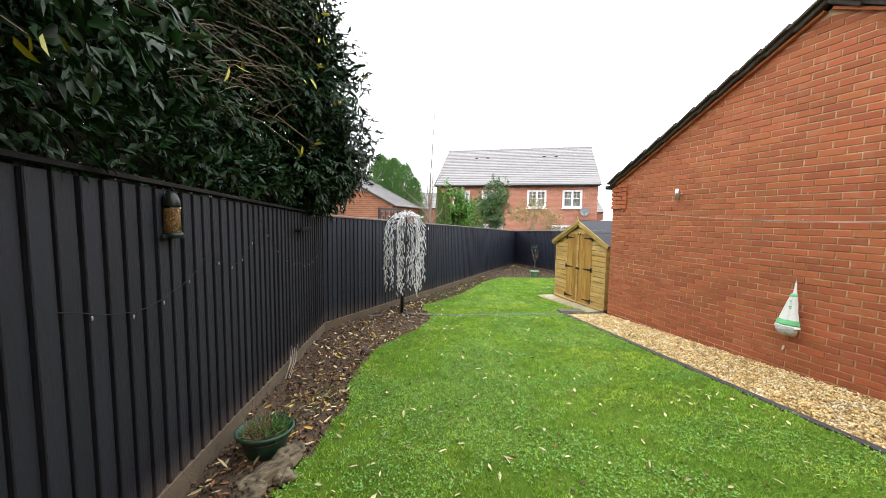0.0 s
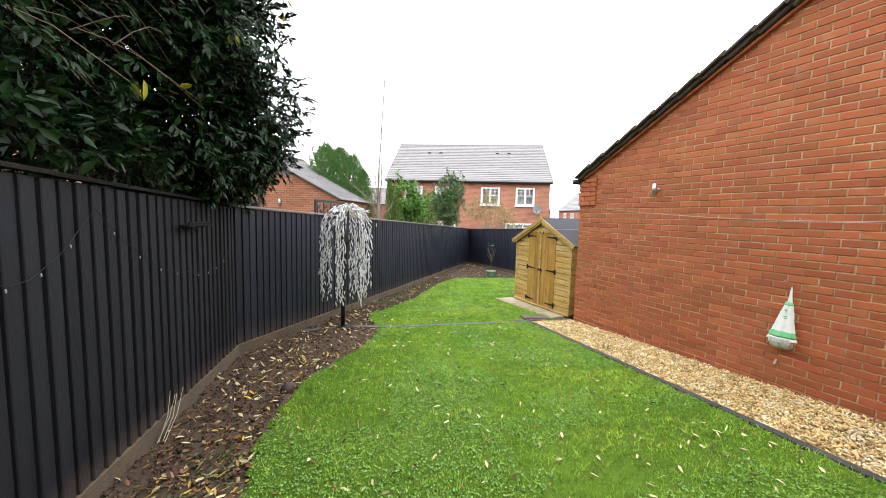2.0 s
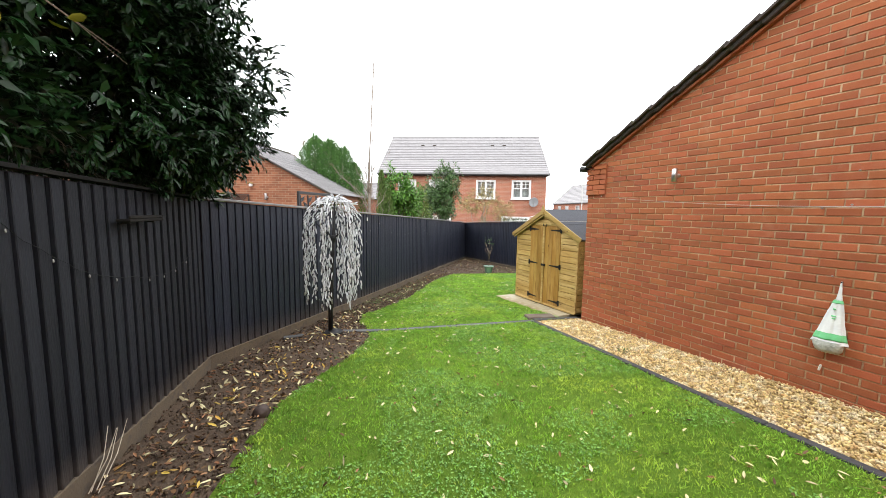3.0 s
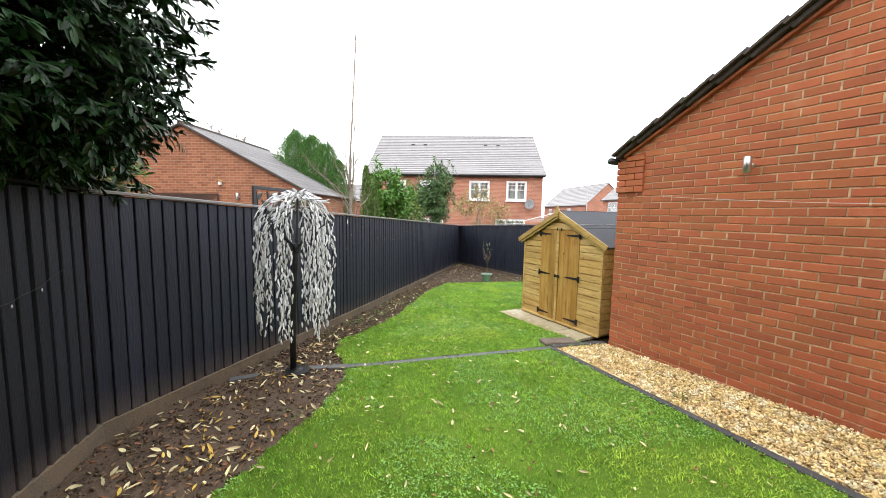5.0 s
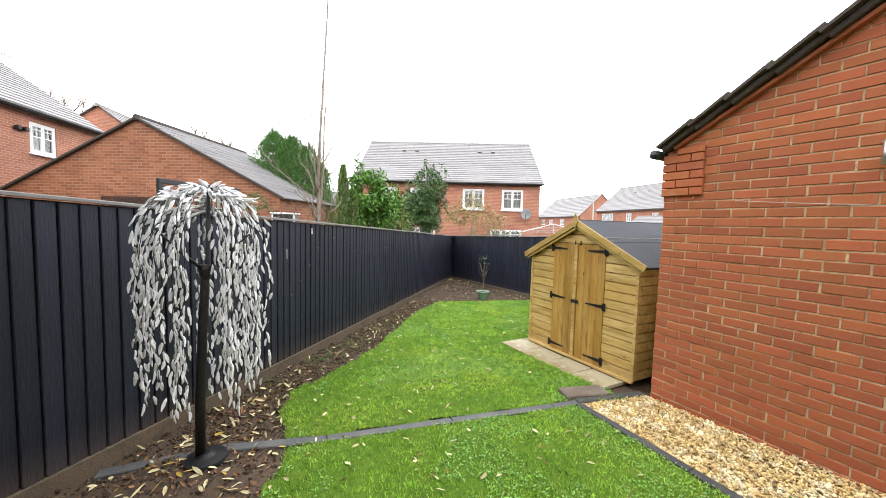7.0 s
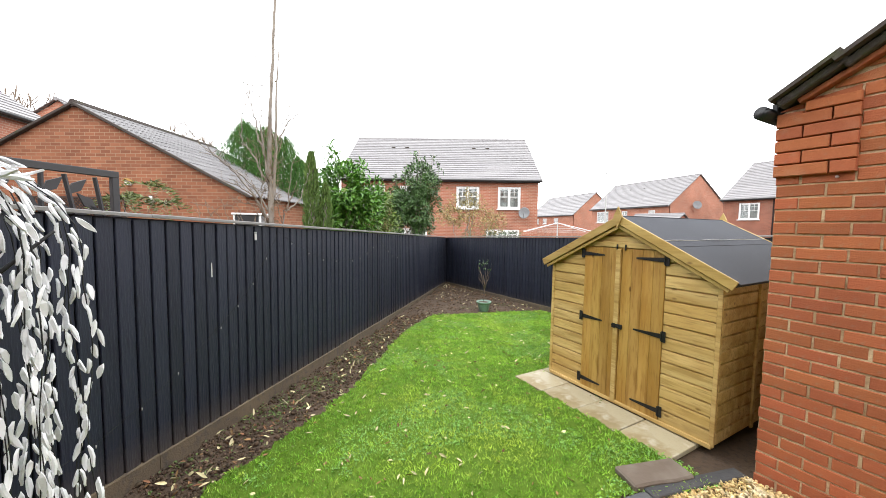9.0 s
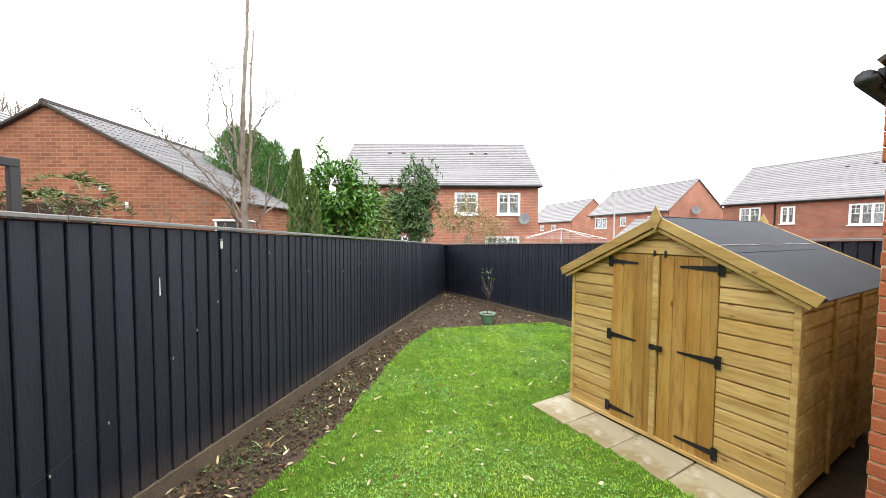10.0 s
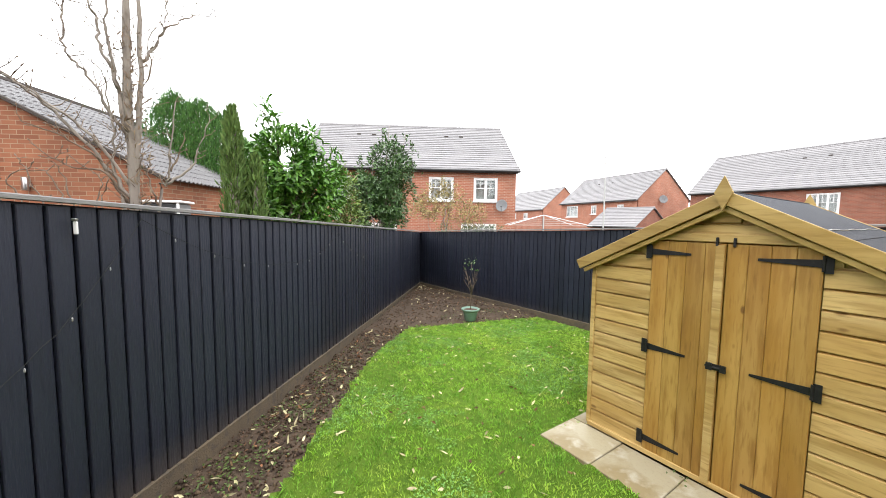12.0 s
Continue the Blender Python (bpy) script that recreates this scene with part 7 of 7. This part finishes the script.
def feathery_shrub():
    thing = empty("feathery_shrub", Matrix.Translation((-0.95, 7.85, g(7.85))))
    tips = [(-0.90, 7.84, 1.70), (-0.98, 7.70, 1.60), (-0.86, 7.98, 1.58), (-0.95, 7.85, 1.62)]
    limbs(thing, (-0.95, 7.85, g(7.85)), tips, 0.008, 3, M_TWIG, "stem")
    rs = np.random.RandomState(3)
    p, d = [], []
    for c in tips:
        for k in range(6):
            a = rs.uniform(0, 6.28)
            dr = np.array([math.cos(a), math.sin(a), rs.uniform(0.0, 0.7)])
            for j in range(12):
                q = np.array(c) + dr * 0.015 * j + np.array([0, 0, -0.0012]) * j * j
                for s in (-1, 1):
                    p.append(q)
                    d.append(dr + np.array([-math.sin(a), math.cos(a), 0.2]) * s)
    p, d = np.array(p), np.array(d)
    leaf_cloud("fronds", p - np.array(thing.matrix_world.translation), d, 0.05, 0.011, M_FROND, thing, 4, label="feathery olive fronds")
    tagged(thing, "feathery olive shrub peeping over the fence", "shrub")


feathery_shrub()


# ---- things on the garage wall ----
GM = Matrix(((GD.x, GN.x, 0, GC.x), (GD.y, GN.y, 0, GC.y), (0, 0, 1, 0), (0, 0, 0, 1)))


def wall_lamp():
    thing = empty("wall_light", GM @ pose(1.39, -0.085, 1.89))
    part("body", lathe_bm([(0.026, 0.0), (0.031, 0.004), (0.031, 0.146), (0.026, 0.15)], 24), M_STEEL, thing, "brushed steel cylinder", True)
    for z in (0.002, 0.148):
        part("lens", lathe_bm([(0.005, z - 0.003), (0.026, z - 0.003), (0.026, z + 0.003), (0.005, z + 0.003)], 20), M_CLEAR2, thing, "frosted lens")
    bm = lathe_bm([(0.022, 0.0), (0.024, 0.006), (0.018, 0.02), (0.01, 0.024)], 20)
    ob = part("rose", bm, M_STEEL, thing, "round fixing plate", True)
    ob.matrix_local = pose(0, 0.083, 0.075, 90, 0, 0)
    part("arm", box_bm((0, 0.045, 0.075), (0.022, 0.05, 0.026), None, 0.004), M_STEEL, thing)
    tagged(thing, "brushed steel up-and-down wall light on the brickwork", "wall light")


wall_lamp()


def carrier_bag():
    """A full carrier bag hung on a nail by its stretched handle."""
    thing = empty("carrier_bag", GM @ pose(2.845, -0.012, 0.31))
    sides = 48

    def surf(name, rings, mat, label, flat=0.55, grow=0.0, seed=0.0):
        """rings: (half-width, height, shift along the wall, pleat depth)."""
        bm = bmesh.new()
        rows = []
        for (w0, z0, s0, p0), (w1, z1, s1, p1) in zip(rings, rings[1:]):
            for j in range(4):
                t = j / 4
                rows.append((w0 + (w1 - w0) * t, z0 + (z1 - z0) * t, s0 + (s1 - s0) * t, p0 + (p1 - p0) * t))
        rows.append(rings[-1])
        grid = []
        for w, z, sh, pl in rows:
            ring = []
            for k in range(sides):
                a = 2 * math.pi * k / sides
                q = 1 + pl * (math.sin(7 * a + seed) + 0.6 * math.sin(13 * a + 2 + seed)) + 0.07 * noise.noise(Vector((math.cos(a) * 2.5, math.sin(a) * 2.5, z * 14 + seed)))
                x = (w + grow) * q * math.cos(a) + sh
                y = -0.006 - flat * w * (1 - q * math.sin(a) * 0.95) - grow * (1 - math.sin(a))
                ring.append(bm.verts.new((x, min(y, 0.006), z + 0.006 * noise.noise(Vector((math.cos(a) * 3, math.sin(a) * 3, seed))))))
            grid.append(ring)
        for lo, hi in zip(grid, grid[1:]):
            for k in range(sides):
                bm.faces.new((lo[k], lo[(k + 1) % sides], hi[(k + 1) % sides], hi[k]))
        bm.faces.new(grid[0][::-1])
        return part(name, bm, mat, thing, label, True)
    # sagging contents below, pleated skirt with flared corners above, narrow neck and handle
    surf("belly", [(0.03, 0.0, 0, 0.0), (0.065, 0.008, 0, 0.02), (0.088, 0.035, 0, 0.03), (0.098, 0.075, 0, 0.03), (0.098, 0.115, 0, 0.02)], M_BAG_LOAD, "bulging see-through bottom with pale contents", 0.62)
    surf("skirt", [(0.116, 0.098, 0.004, 0.05), (0.105, 0.125, 0.004, 0.06), (0.088, 0.19, 0.006, 0.07), (0.068, 0.27, 0.008, 0.09), (0.05, 0.36, 0.012, 0.10), (0.034, 0.44, 0.016, 0.08), (0.024, 0.475, 0.018, 0.05)], M_BAG, "crumpled white plastic", 0.5, seed=1.0)
    surf("handle", [(0.022, 0.47, 0.018, 0.05), (0.014, 0.52, 0.018, 0.04), (0.009, 0.58, 0.018, 0.0), (0.004, 0.635, 0.018, 0.0)], M_BAG, "stretched white handle", 0.4)
    surf("printed_band", [(0.1035, 0.128, 0.004, 0.06), (0.089, 0.186, 0.006, 0.07)], M_BAG_GREEN, "green printed band", 0.5, 0.0025, 1.0)
    surf("neck_print", [(0.034, 0.445, 0.016, 0.08), (0.025, 0.472, 0.018, 0.05)], M_BAG_GREEN, "green print at the neck", 0.5, 0.002, 1.0)
    for x, z, w in ((0.012, 0.335, 0.03), (0.014, 0.315, 0.022), (0.010, 0.395, 0.02)):
        part("print", box_bm((x, -0.048 - 0.11 * (0.45 - z), z), (w, 0.012, 0.012), None, 0.003), M_BAG_GREEN, thing, "small green print")
    part("nail", box_bm((0.018, -0.004, 0.628), (0.008, 0.03, 0.008)), M_IRON, thing)
    tagged(thing, "full white carrier bag with a green band hanging on the wall", "carrier bag")


carrier_bag()


def wall_bits():
    ob = empty("wall_plug", GM @ pose(2.79, -0.012, 0.13, 0, 12, 0))
    part("tag", box_bm((0, 0, 0.02), (0.016, 0.014, 0.06), None, 0.004), M_WHITE, ob)
    part("screw", box_bm((0, -0.006, 0.03), (0.006, 0.008, 0.006)), M_STEEL, ob)
    tagged(ob, "small white peg fixed low on the brick wall", "peg")
    wire = empty("line_cord", GM @ pose(0.6, -0.01, 1.66))
    pts = []
    for k in range(25):
        s = k / 24
        pts.append((s * 3.6, -0.006, 0.05 * (1 - s) - 0.105 * math.sin(s * math.pi) * 0.6 - 0.06 * s))
    vs, fs = tube_data(pts, [0.0022] * 25, 4)
    mesh_ob("cord", vs, fs, M_WIRE, wire, "thin pale cord")
    for k in (0, 24):
        part("hook", box_bm(pts[k], (0.012, 0.02, 0.012), None, 0.002), M_STEEL, wire)
    tagged(wire, "thin pale cord stretched along the brick wall", "cord")
    for s, z in ((2.68, 1.57), (2.86, 1.60), (2.88, 1.88), (2.8, 0.98), (0.27, 1.755)):
        b = part("screw_hook", lathe_bm([(0.003, 0), (0.008, 0.004), (0.009, 0.012), (0.004, 0.018)], 8), M_STEEL, None, "")
        b.matrix_world = GM @ pose(s, -0.001, z, 90, 0, 0)
        tagged(b, "small steel screw hook in the brickwork", "hook", "hooks on the brick wall")


wall_bits()


# ---- beyond the far fence ----
def airer():
    x, y = 6.89, 15.6
    thing = empty("rotary_airer", Matrix.Translation((x, y, g(y))))
    top = 2.13
    vs, fs = tube_data([(0, 0, 0), (0, 0, top)], [0.022, 0.02], 8)
    mesh_ob("pole", vs, fs, M_WIRE, thing)
    for k in range(4):
        a = k * math.pi / 2 + 0.35
        tip = Vector((1.55 * math.cos(a), 1.55 * math.sin(a), top - 0.30))
        vs, fs = tube_data([(0, 0, top), tip], [0.012, 0.010], 6)
        mesh_ob("arm", vs, fs, M_WHITE, thing)
        b = (k + 1) * math.pi / 2 + 0.35
        for j in (0.4, 0.6, 0.8, 1.0):
            p0 = Vector((0, 0, top)).lerp(tip, j)
            p1 = Vector((0, 0, top)).lerp(Vector((1.55 * math.cos(b), 1.55 * math.sin(b), top - 0.30)), j)
            vs, fs = tube_data([p0, p1], [0.003, 0.003], 4)
            mesh_ob("line", vs, fs, M_WIRE, thing)
    tagged(thing, "white rotary clothes airer beyond the far fence", "clothes airer")


airer()


def mast():
    thing = empty("thin_mast", Matrix.Translation((6.56, 12.7, g(12.7))))
    vs, fs = tube_data([(-0.06, 0, 0), (-0.07, 0, 2.35), (-0.09, 0, 3.24)], [0.022, 0.018, 0.008], 6)
    mesh_ob("pole", vs, fs, M_WIRE, thing)
    part("tip", box_bm((-0.10, 0, 3.23), (0.05, 0.012, 0.012), None, 0.003), M_IRON, thing)
    tagged(thing, "thin pale pole rising behind the far fence", "pole")


mast()


# ---- lawn, gravel and litter: what nobody could count ----
def mesh_np(name, v, f, mat, label, category):
    me = bpy.data.meshes.new(name)
    n = f.shape[1]
    me.vertices.add(len(v))
    me.vertices.foreach_set("co", v.astype(np.float32).ravel())
    me.loops.add(f.size)
    me.loops.foreach_set("vertex_index", f.astype(np.int32).ravel())
    me.polygons.add(len(f))
    me.polygons.foreach_set("loop_start", (np.arange(len(f)) * n).astype(np.int32))
    me.update(calc_edges=True)
    me.materials.append(mat)
    ob = new(name, me)
    return tagged(ob, label, category, kind="stuff")


def lawn_points(n, seed, y0, y1):
    rs = np.random.RandomState(seed)
    xs, ys = rs.uniform(-1.1, 5.2, n), rs.uniform(y0, y1, n)
    ok = np.array([in_lawn(x, y) for x, y in zip(xs, ys)])
    return xs[ok], ys[ok], rs


def gz(y):
    return 0.02 - 0.036 * np.clip(y, -8, 18)


def grass():
    x, y, rs = lawn_points(460000, 1, 0.3, 12.2)
    n = len(x)
    a = rs.uniform(0, 6.28, n)
    clump = np.array([noise.noise(Vector((p * 13, q * 13, 2.0))) + 0.7 * noise.noise(Vector((p * 34, q * 34, 6.0))) for p, q in zip(x, y)])
    h = rs.uniform(0.011, 0.028, n) * np.clip(0.95 + 0.9 * clump, 0.35, 1.45)
    w = rs.uniform(0.0013, 0.0025, n) * (1 + 0.06 * np.clip(y - 2, 0, 9))
    lean = rs.uniform(0.2, 1.2, n) * h
    la = rs.uniform(0, 6.28, n)
    z = gz(y) + 0.006
    c, s = np.cos(a) * w, np.sin(a) * w
    p0 = np.stack([x - c, y - s, z], 1)
    p1 = np.stack([x + c, y + s, z], 1)
    p2 = np.stack([x + np.cos(la) * lean * 0.4 + c * 0.8, y + np.sin(la) * lean * 0.4 + s * 0.8, z + h * 0.62], 1)
    p3 = np.stack([x + np.cos(la) * lean, y + np.sin(la) * lean, z + h], 1)
    v = np.stack([p0, p1, p2, p3], 1).reshape(-1, 3)
    o = (np.arange(n) * 4)[:, None]
    f = np.concatenate([o + [0, 1, 2], o + [0, 2, 3]], 1).reshape(-1, 3)
    mesh_np("grass", v, f, M_BLADE, "short bright green mown grass", "grass")


def flat_leaves(name, x, y, z, rs, length, width, mat, label, category, tilt=0.35, curl=0.35):
    n = len(x)
    a = rs.uniform(0, 6.28, n)
    d = np.stack([np.cos(a), np.sin(a), rs.normal(0, tilt * 0.6, n)], 1)
    d /= np.linalg.norm(d, axis=1)[:, None]
    up = np.stack([rs.normal(0, tilt, n), rs.normal(0, tilt, n), np.ones(n)], 1)
    side = np.cross(d, up)
    side /= np.linalg.norm(side, axis=1)[:, None]
    nrm = np.cross(side, d)
    L = (length * rs.uniform(0.55, 1.2, n))[:, None]
    W = (width * rs.uniform(0.7, 1.2, n))[:, None]
    cu = (curl * rs.uniform(-0.3, 1.0, n))[:, None]
    b = np.stack([x, y, z], 1)
    rows = [b, b + d * L * 0.3 + side * W * 0.42 + nrm * W * cu, b + d * L * 0.3 - side * W * 0.42 + nrm * W * cu, b + d * L * 0.35, b + d * L * 0.68 + side * W * 0.36 + nrm * (W * cu + L * 0.05), b + d * L * 0.68 - side * W * 0.36 + nrm * (W * cu + L * 0.05), b + d * L * 0.7 + nrm * L * 0.05, b + d * L + nrm * L * cu * 0.5]
    v = np.stack(rows, 1).reshape(-1, 3)
    o = (np.arange(n) * 8)[:, None]
    tri = [(0, 3, 1), (0, 2, 3), (1, 3, 6), (1, 6, 4), (3, 2, 5), (3, 5, 6), (4, 6, 7), (6, 5, 7)]
    f = np.concatenate([o + list(t) for t in tri], 1).reshape(-1, 3)
    return mesh_np(name, v, f, mat, label, category)


def clover():
    x, y, rs = lawn_points(170000, 2, 0.3, 12.0)
    k = np.array([noise.noise(Vector((a * 1.1, b * 1.1, 4.0))) + 0.35 * noise.noise(Vector((a * 5, b * 5, 1.0))) for a, b in zip(x, y)])
    near = k > 0.10 - 0.25 * np.clip((6.5 - y) / 6.5, -0.2, 1)
    x, y = x[near], y[near]
    flat_leaves("clover", x, y, gz(y) + rs.uniform(0.012, 0.028, len(x)), rs, 0.016, 0.014, M_CLOVER, "dark clover patches in the lawn", "clover", 0.4, 0.3)


def fallen_leaves():
    x, y, rs = lawn_points(1900, 3, 0.4, 12.0)
    dry = rs.uniform(size=len(x)) < 0.6
    flat_leaves("fallen_leaves", x[dry], y[dry], gz(y[dry]) + 0.024, rs, 0.062, 0.021, M_DRY_LEAF, "pale yellow fallen leaves scattered on the lawn", "leaves", 0.5, 0.5)
    flat_leaves("fallen_leaves", x[~dry], y[~dry], gz(y[~dry]) + 0.022, rs, 0.045, 0.018, M_BROWN_LEAF, "brown curled leaves scattered on the lawn", "leaves", 0.6, 0.6)
    rs = np.random.RandomState(14)
    xs, ys = [], []
    while len(xs) < 3300:
        yy = rs.uniform(0.5, 16.2) if rs.uniform() < 0.55 else rs.uniform(0.5, 7.2)
        lo = fence_x(yy) + 0.05
        hi = bed_x(yy) if yy < 12 else far_fence_x(yy) - 0.05
        t = rs.uniform() ** 0.8
        xs.append(lo + (hi - lo) * t)
        ys.append(yy)
    x, y = np.array(xs), np.array(ys)
    brown = rs.uniform(size=len(x)) < 0.74
    z = 0.012 + np.array([bed_z(a, b) for a, b in zip(x, y)])
    flat_leaves("fallen_leaves", x[~brown], y[~brown], z[~brown], rs, 0.08, 0.025, M_DRY_LEAF, "pale fallen leaves lying on the soil bed", "leaves", 0.5, 0.5)
    flat_leaves("fallen_leaves", x[brown], y[brown], z[brown], rs, 0.05, 0.02, M_BROWN_LEAF, "brown withered leaves lying on the soil bed", "leaves", 0.6, 0.6)
    # a drift of fresher yellow leaves near the ornament and the planter
    px_, py_ = rs.normal(-0.9, 0.3, 190), np.concatenate([rs.normal(5.0, 0.95, 130), rs.normal(3.0, 0.35, 60)])
    ok = np.array([fence_x(b) + 0.06 < a < bed_x(b) + 0.08 for a, b in zip(px_, py_)])
    flat_leaves("fallen_leaves", px_[ok], py_[ok], 0.014 + np.array([bed_z(a, b) for a, b in zip(px_[ok], py_[ok])]), rs, 0.075, 0.023, M_YELLOW_FALLEN, "bright yellow fallen leaves at the edge of the bed", "leaves", 0.5, 0.4)


M_BROWN_LEAF = material("brown_withered_leaf", (0.20, 0.105, 0.045), 0.75, vary=0.6, island=True)
M_YELLOW_FALLEN = material("yellow_fallen_leaf", (0.45, 0.30, 0.05), 0.6, vary=0.4, island=True)



def stones(name, x, y, z, size, rs, mat, label, category, flat=0.6, spin=0.5, rag=0.28):
    """Small angular stones: perturbed icosahedra."""
    tmp = bmesh.new()
    bmesh.ops.create_icosphere(tmp, subdivisions=1, radius=1.0)
    tmp.verts.index_update()
    bv = np.array([tuple(q.co) for q in tmp.verts])
    bf = np.array([[q.index for q in f.verts] for f in tmp.faces])
    tmp.free()
    n = len(x)
    v = bv[None] * (1 + rs.uniform(-rag, rag, (n, len(bv), 1)))
    v = v * np.stack([size * rs.uniform(0.7, 1.35, n), size * rs.uniform(0.6, 1.0, n), size * flat * rs.uniform(0.6, 1.1, n)], 1)[:, None, :]
    q = rs.normal(size=(n, 4))
    q[:, 1:3] *= spin
    q /= np.linalg.norm(q, axis=1)[:, None]
    w, a, b, c = q.T
    R = np.stack([np.stack([1 - 2 * (b * b + c * c), 2 * (a * b - c * w), 2 * (a * c + b * w)], 1), np.stack([2 * (a * b + c * w), 1 - 2 * (a * a + c * c), 2 * (b * c - a * w)], 1), np.stack([2 * (a * c - b * w), 2 * (b * c + a * w), 1 - 2 * (a * a + b * b)], 1)], 1)
    v = np.einsum('nij,nkj->nki', R, v) + np.stack([x, y, z], 1)[:, None, :]
    f = bf[None] + (np.arange(n) * len(bv))[:, None, None]
    return mesh_np(name, v.reshape(-1, 3), f.reshape(-1, 3), mat, label, category)


def gravel():
    rs = np.random.RandomState(21)
    n = 30000
    y = rs.uniform(-0.2, 6.66, n)
    t = rs.uniform(0, 1, n)
    x0 = 3.16 - 0.2 * (y - 2.43) + 0.045
    x1 = GC.x + (GC.y - y) * 0.286 - 0.012
    x = x0 + (x1 - x0) * t
    z = gz(y) + rs.uniform(-0.012, 0.012, n) + 0.012 * t
    ob = stones("gravel", x, y, z, rs.uniform(0.009, 0.0185, n), rs, M_GRAVEL, "golden and white angular gravel along the wall", "gravel", 0.42, 0.75, 0.42)


M_CRUMB = material("soil_crumb", (0.082, 0.053, 0.032), 0.95, spots=[(30, (0.11, 0.075, 0.048), 0.5, 0.7, 0.7)], bump=0.8, bump_scale=120, vary=0.55, island=True)


def clods():
    rs = np.random.RandomState(22)
    n = 25000
    y = np.concatenate([rs.uniform(0.6, 8.0, 9000), rs.uniform(6.5, 16.3, n - 9000)])
    lo = np.array([fence_x(q) + 0.03 for q in y])
    hi = np.array([bed_x(q) if q < 12 else far_fence_x(q) - 0.03 for q in y])
    x = lo + (hi - lo) * rs.uniform(0, 1, n)
    stones("soil_crumbs", x, y, np.array([bed_z(a, b) for a, b in zip(x, y)]) + rs.uniform(-0.004, 0.008, n), rs.uniform(0.004, 0.014, n) * rs.uniform(0.4, 1.6, n), rs, M_CRUMB, "loose crumbs of dark soil", "soil", 0.8)


M_WEED = material("bed_weed", (0.08, 0.13, 0.022), 0.55, vary=0.4, island=True)


def weeds():
    rs = np.random.RandomState(23)
    centres = [(-1.12, 2.9, 0.10, 60), (-0.45, 8.25, 0.08, 26), (0.12, 9.0, 0.12, 26), (0.55, 9.6, 0.1, 20), (0.9, 10.6, 0.12, 20), (-0.2, 8.9, 0.08, 16), (3.8, 12.6, 0.12, 70), (2.9, 12.5, 0.1, 40), (-1.0, 3.25, 0.12, 150), (-0.55, 7.6, 0.16, 160), (-0.2, 8.3, 0.2, 420), (0.15, 8.9, 0.2, 380), (0.5, 9.6, 0.2, 340), (0.9, 10.3, 0.22, 300), (1.3, 11.1, 0.25, 160), (-0.55, 5.4, 0.07, 30), (2.93, 7.92, 0.05, 30), (2.86, 5.2, 0.05, 50)]
    xs, ys, hs = [], [], []
    for cx, cy, r, k in centres:
        xs += list(rs.normal(cx, r, k))
        ys += list(rs.normal(cy, r, k))
    x, y = np.array(xs), np.array(ys)
    flat_leaves("weeds", x, y, np.array([bed_z(a, b) for a, b in zip(x, y)]) + rs.uniform(0.0, 0.03, len(x)), rs, 0.028, 0.014, M_WEED, "small green weeds in the soil bed", "weeds", 0.6, 0.4)


grass()
clover()
fallen_leaves()
gravel()
clods()
weeds()
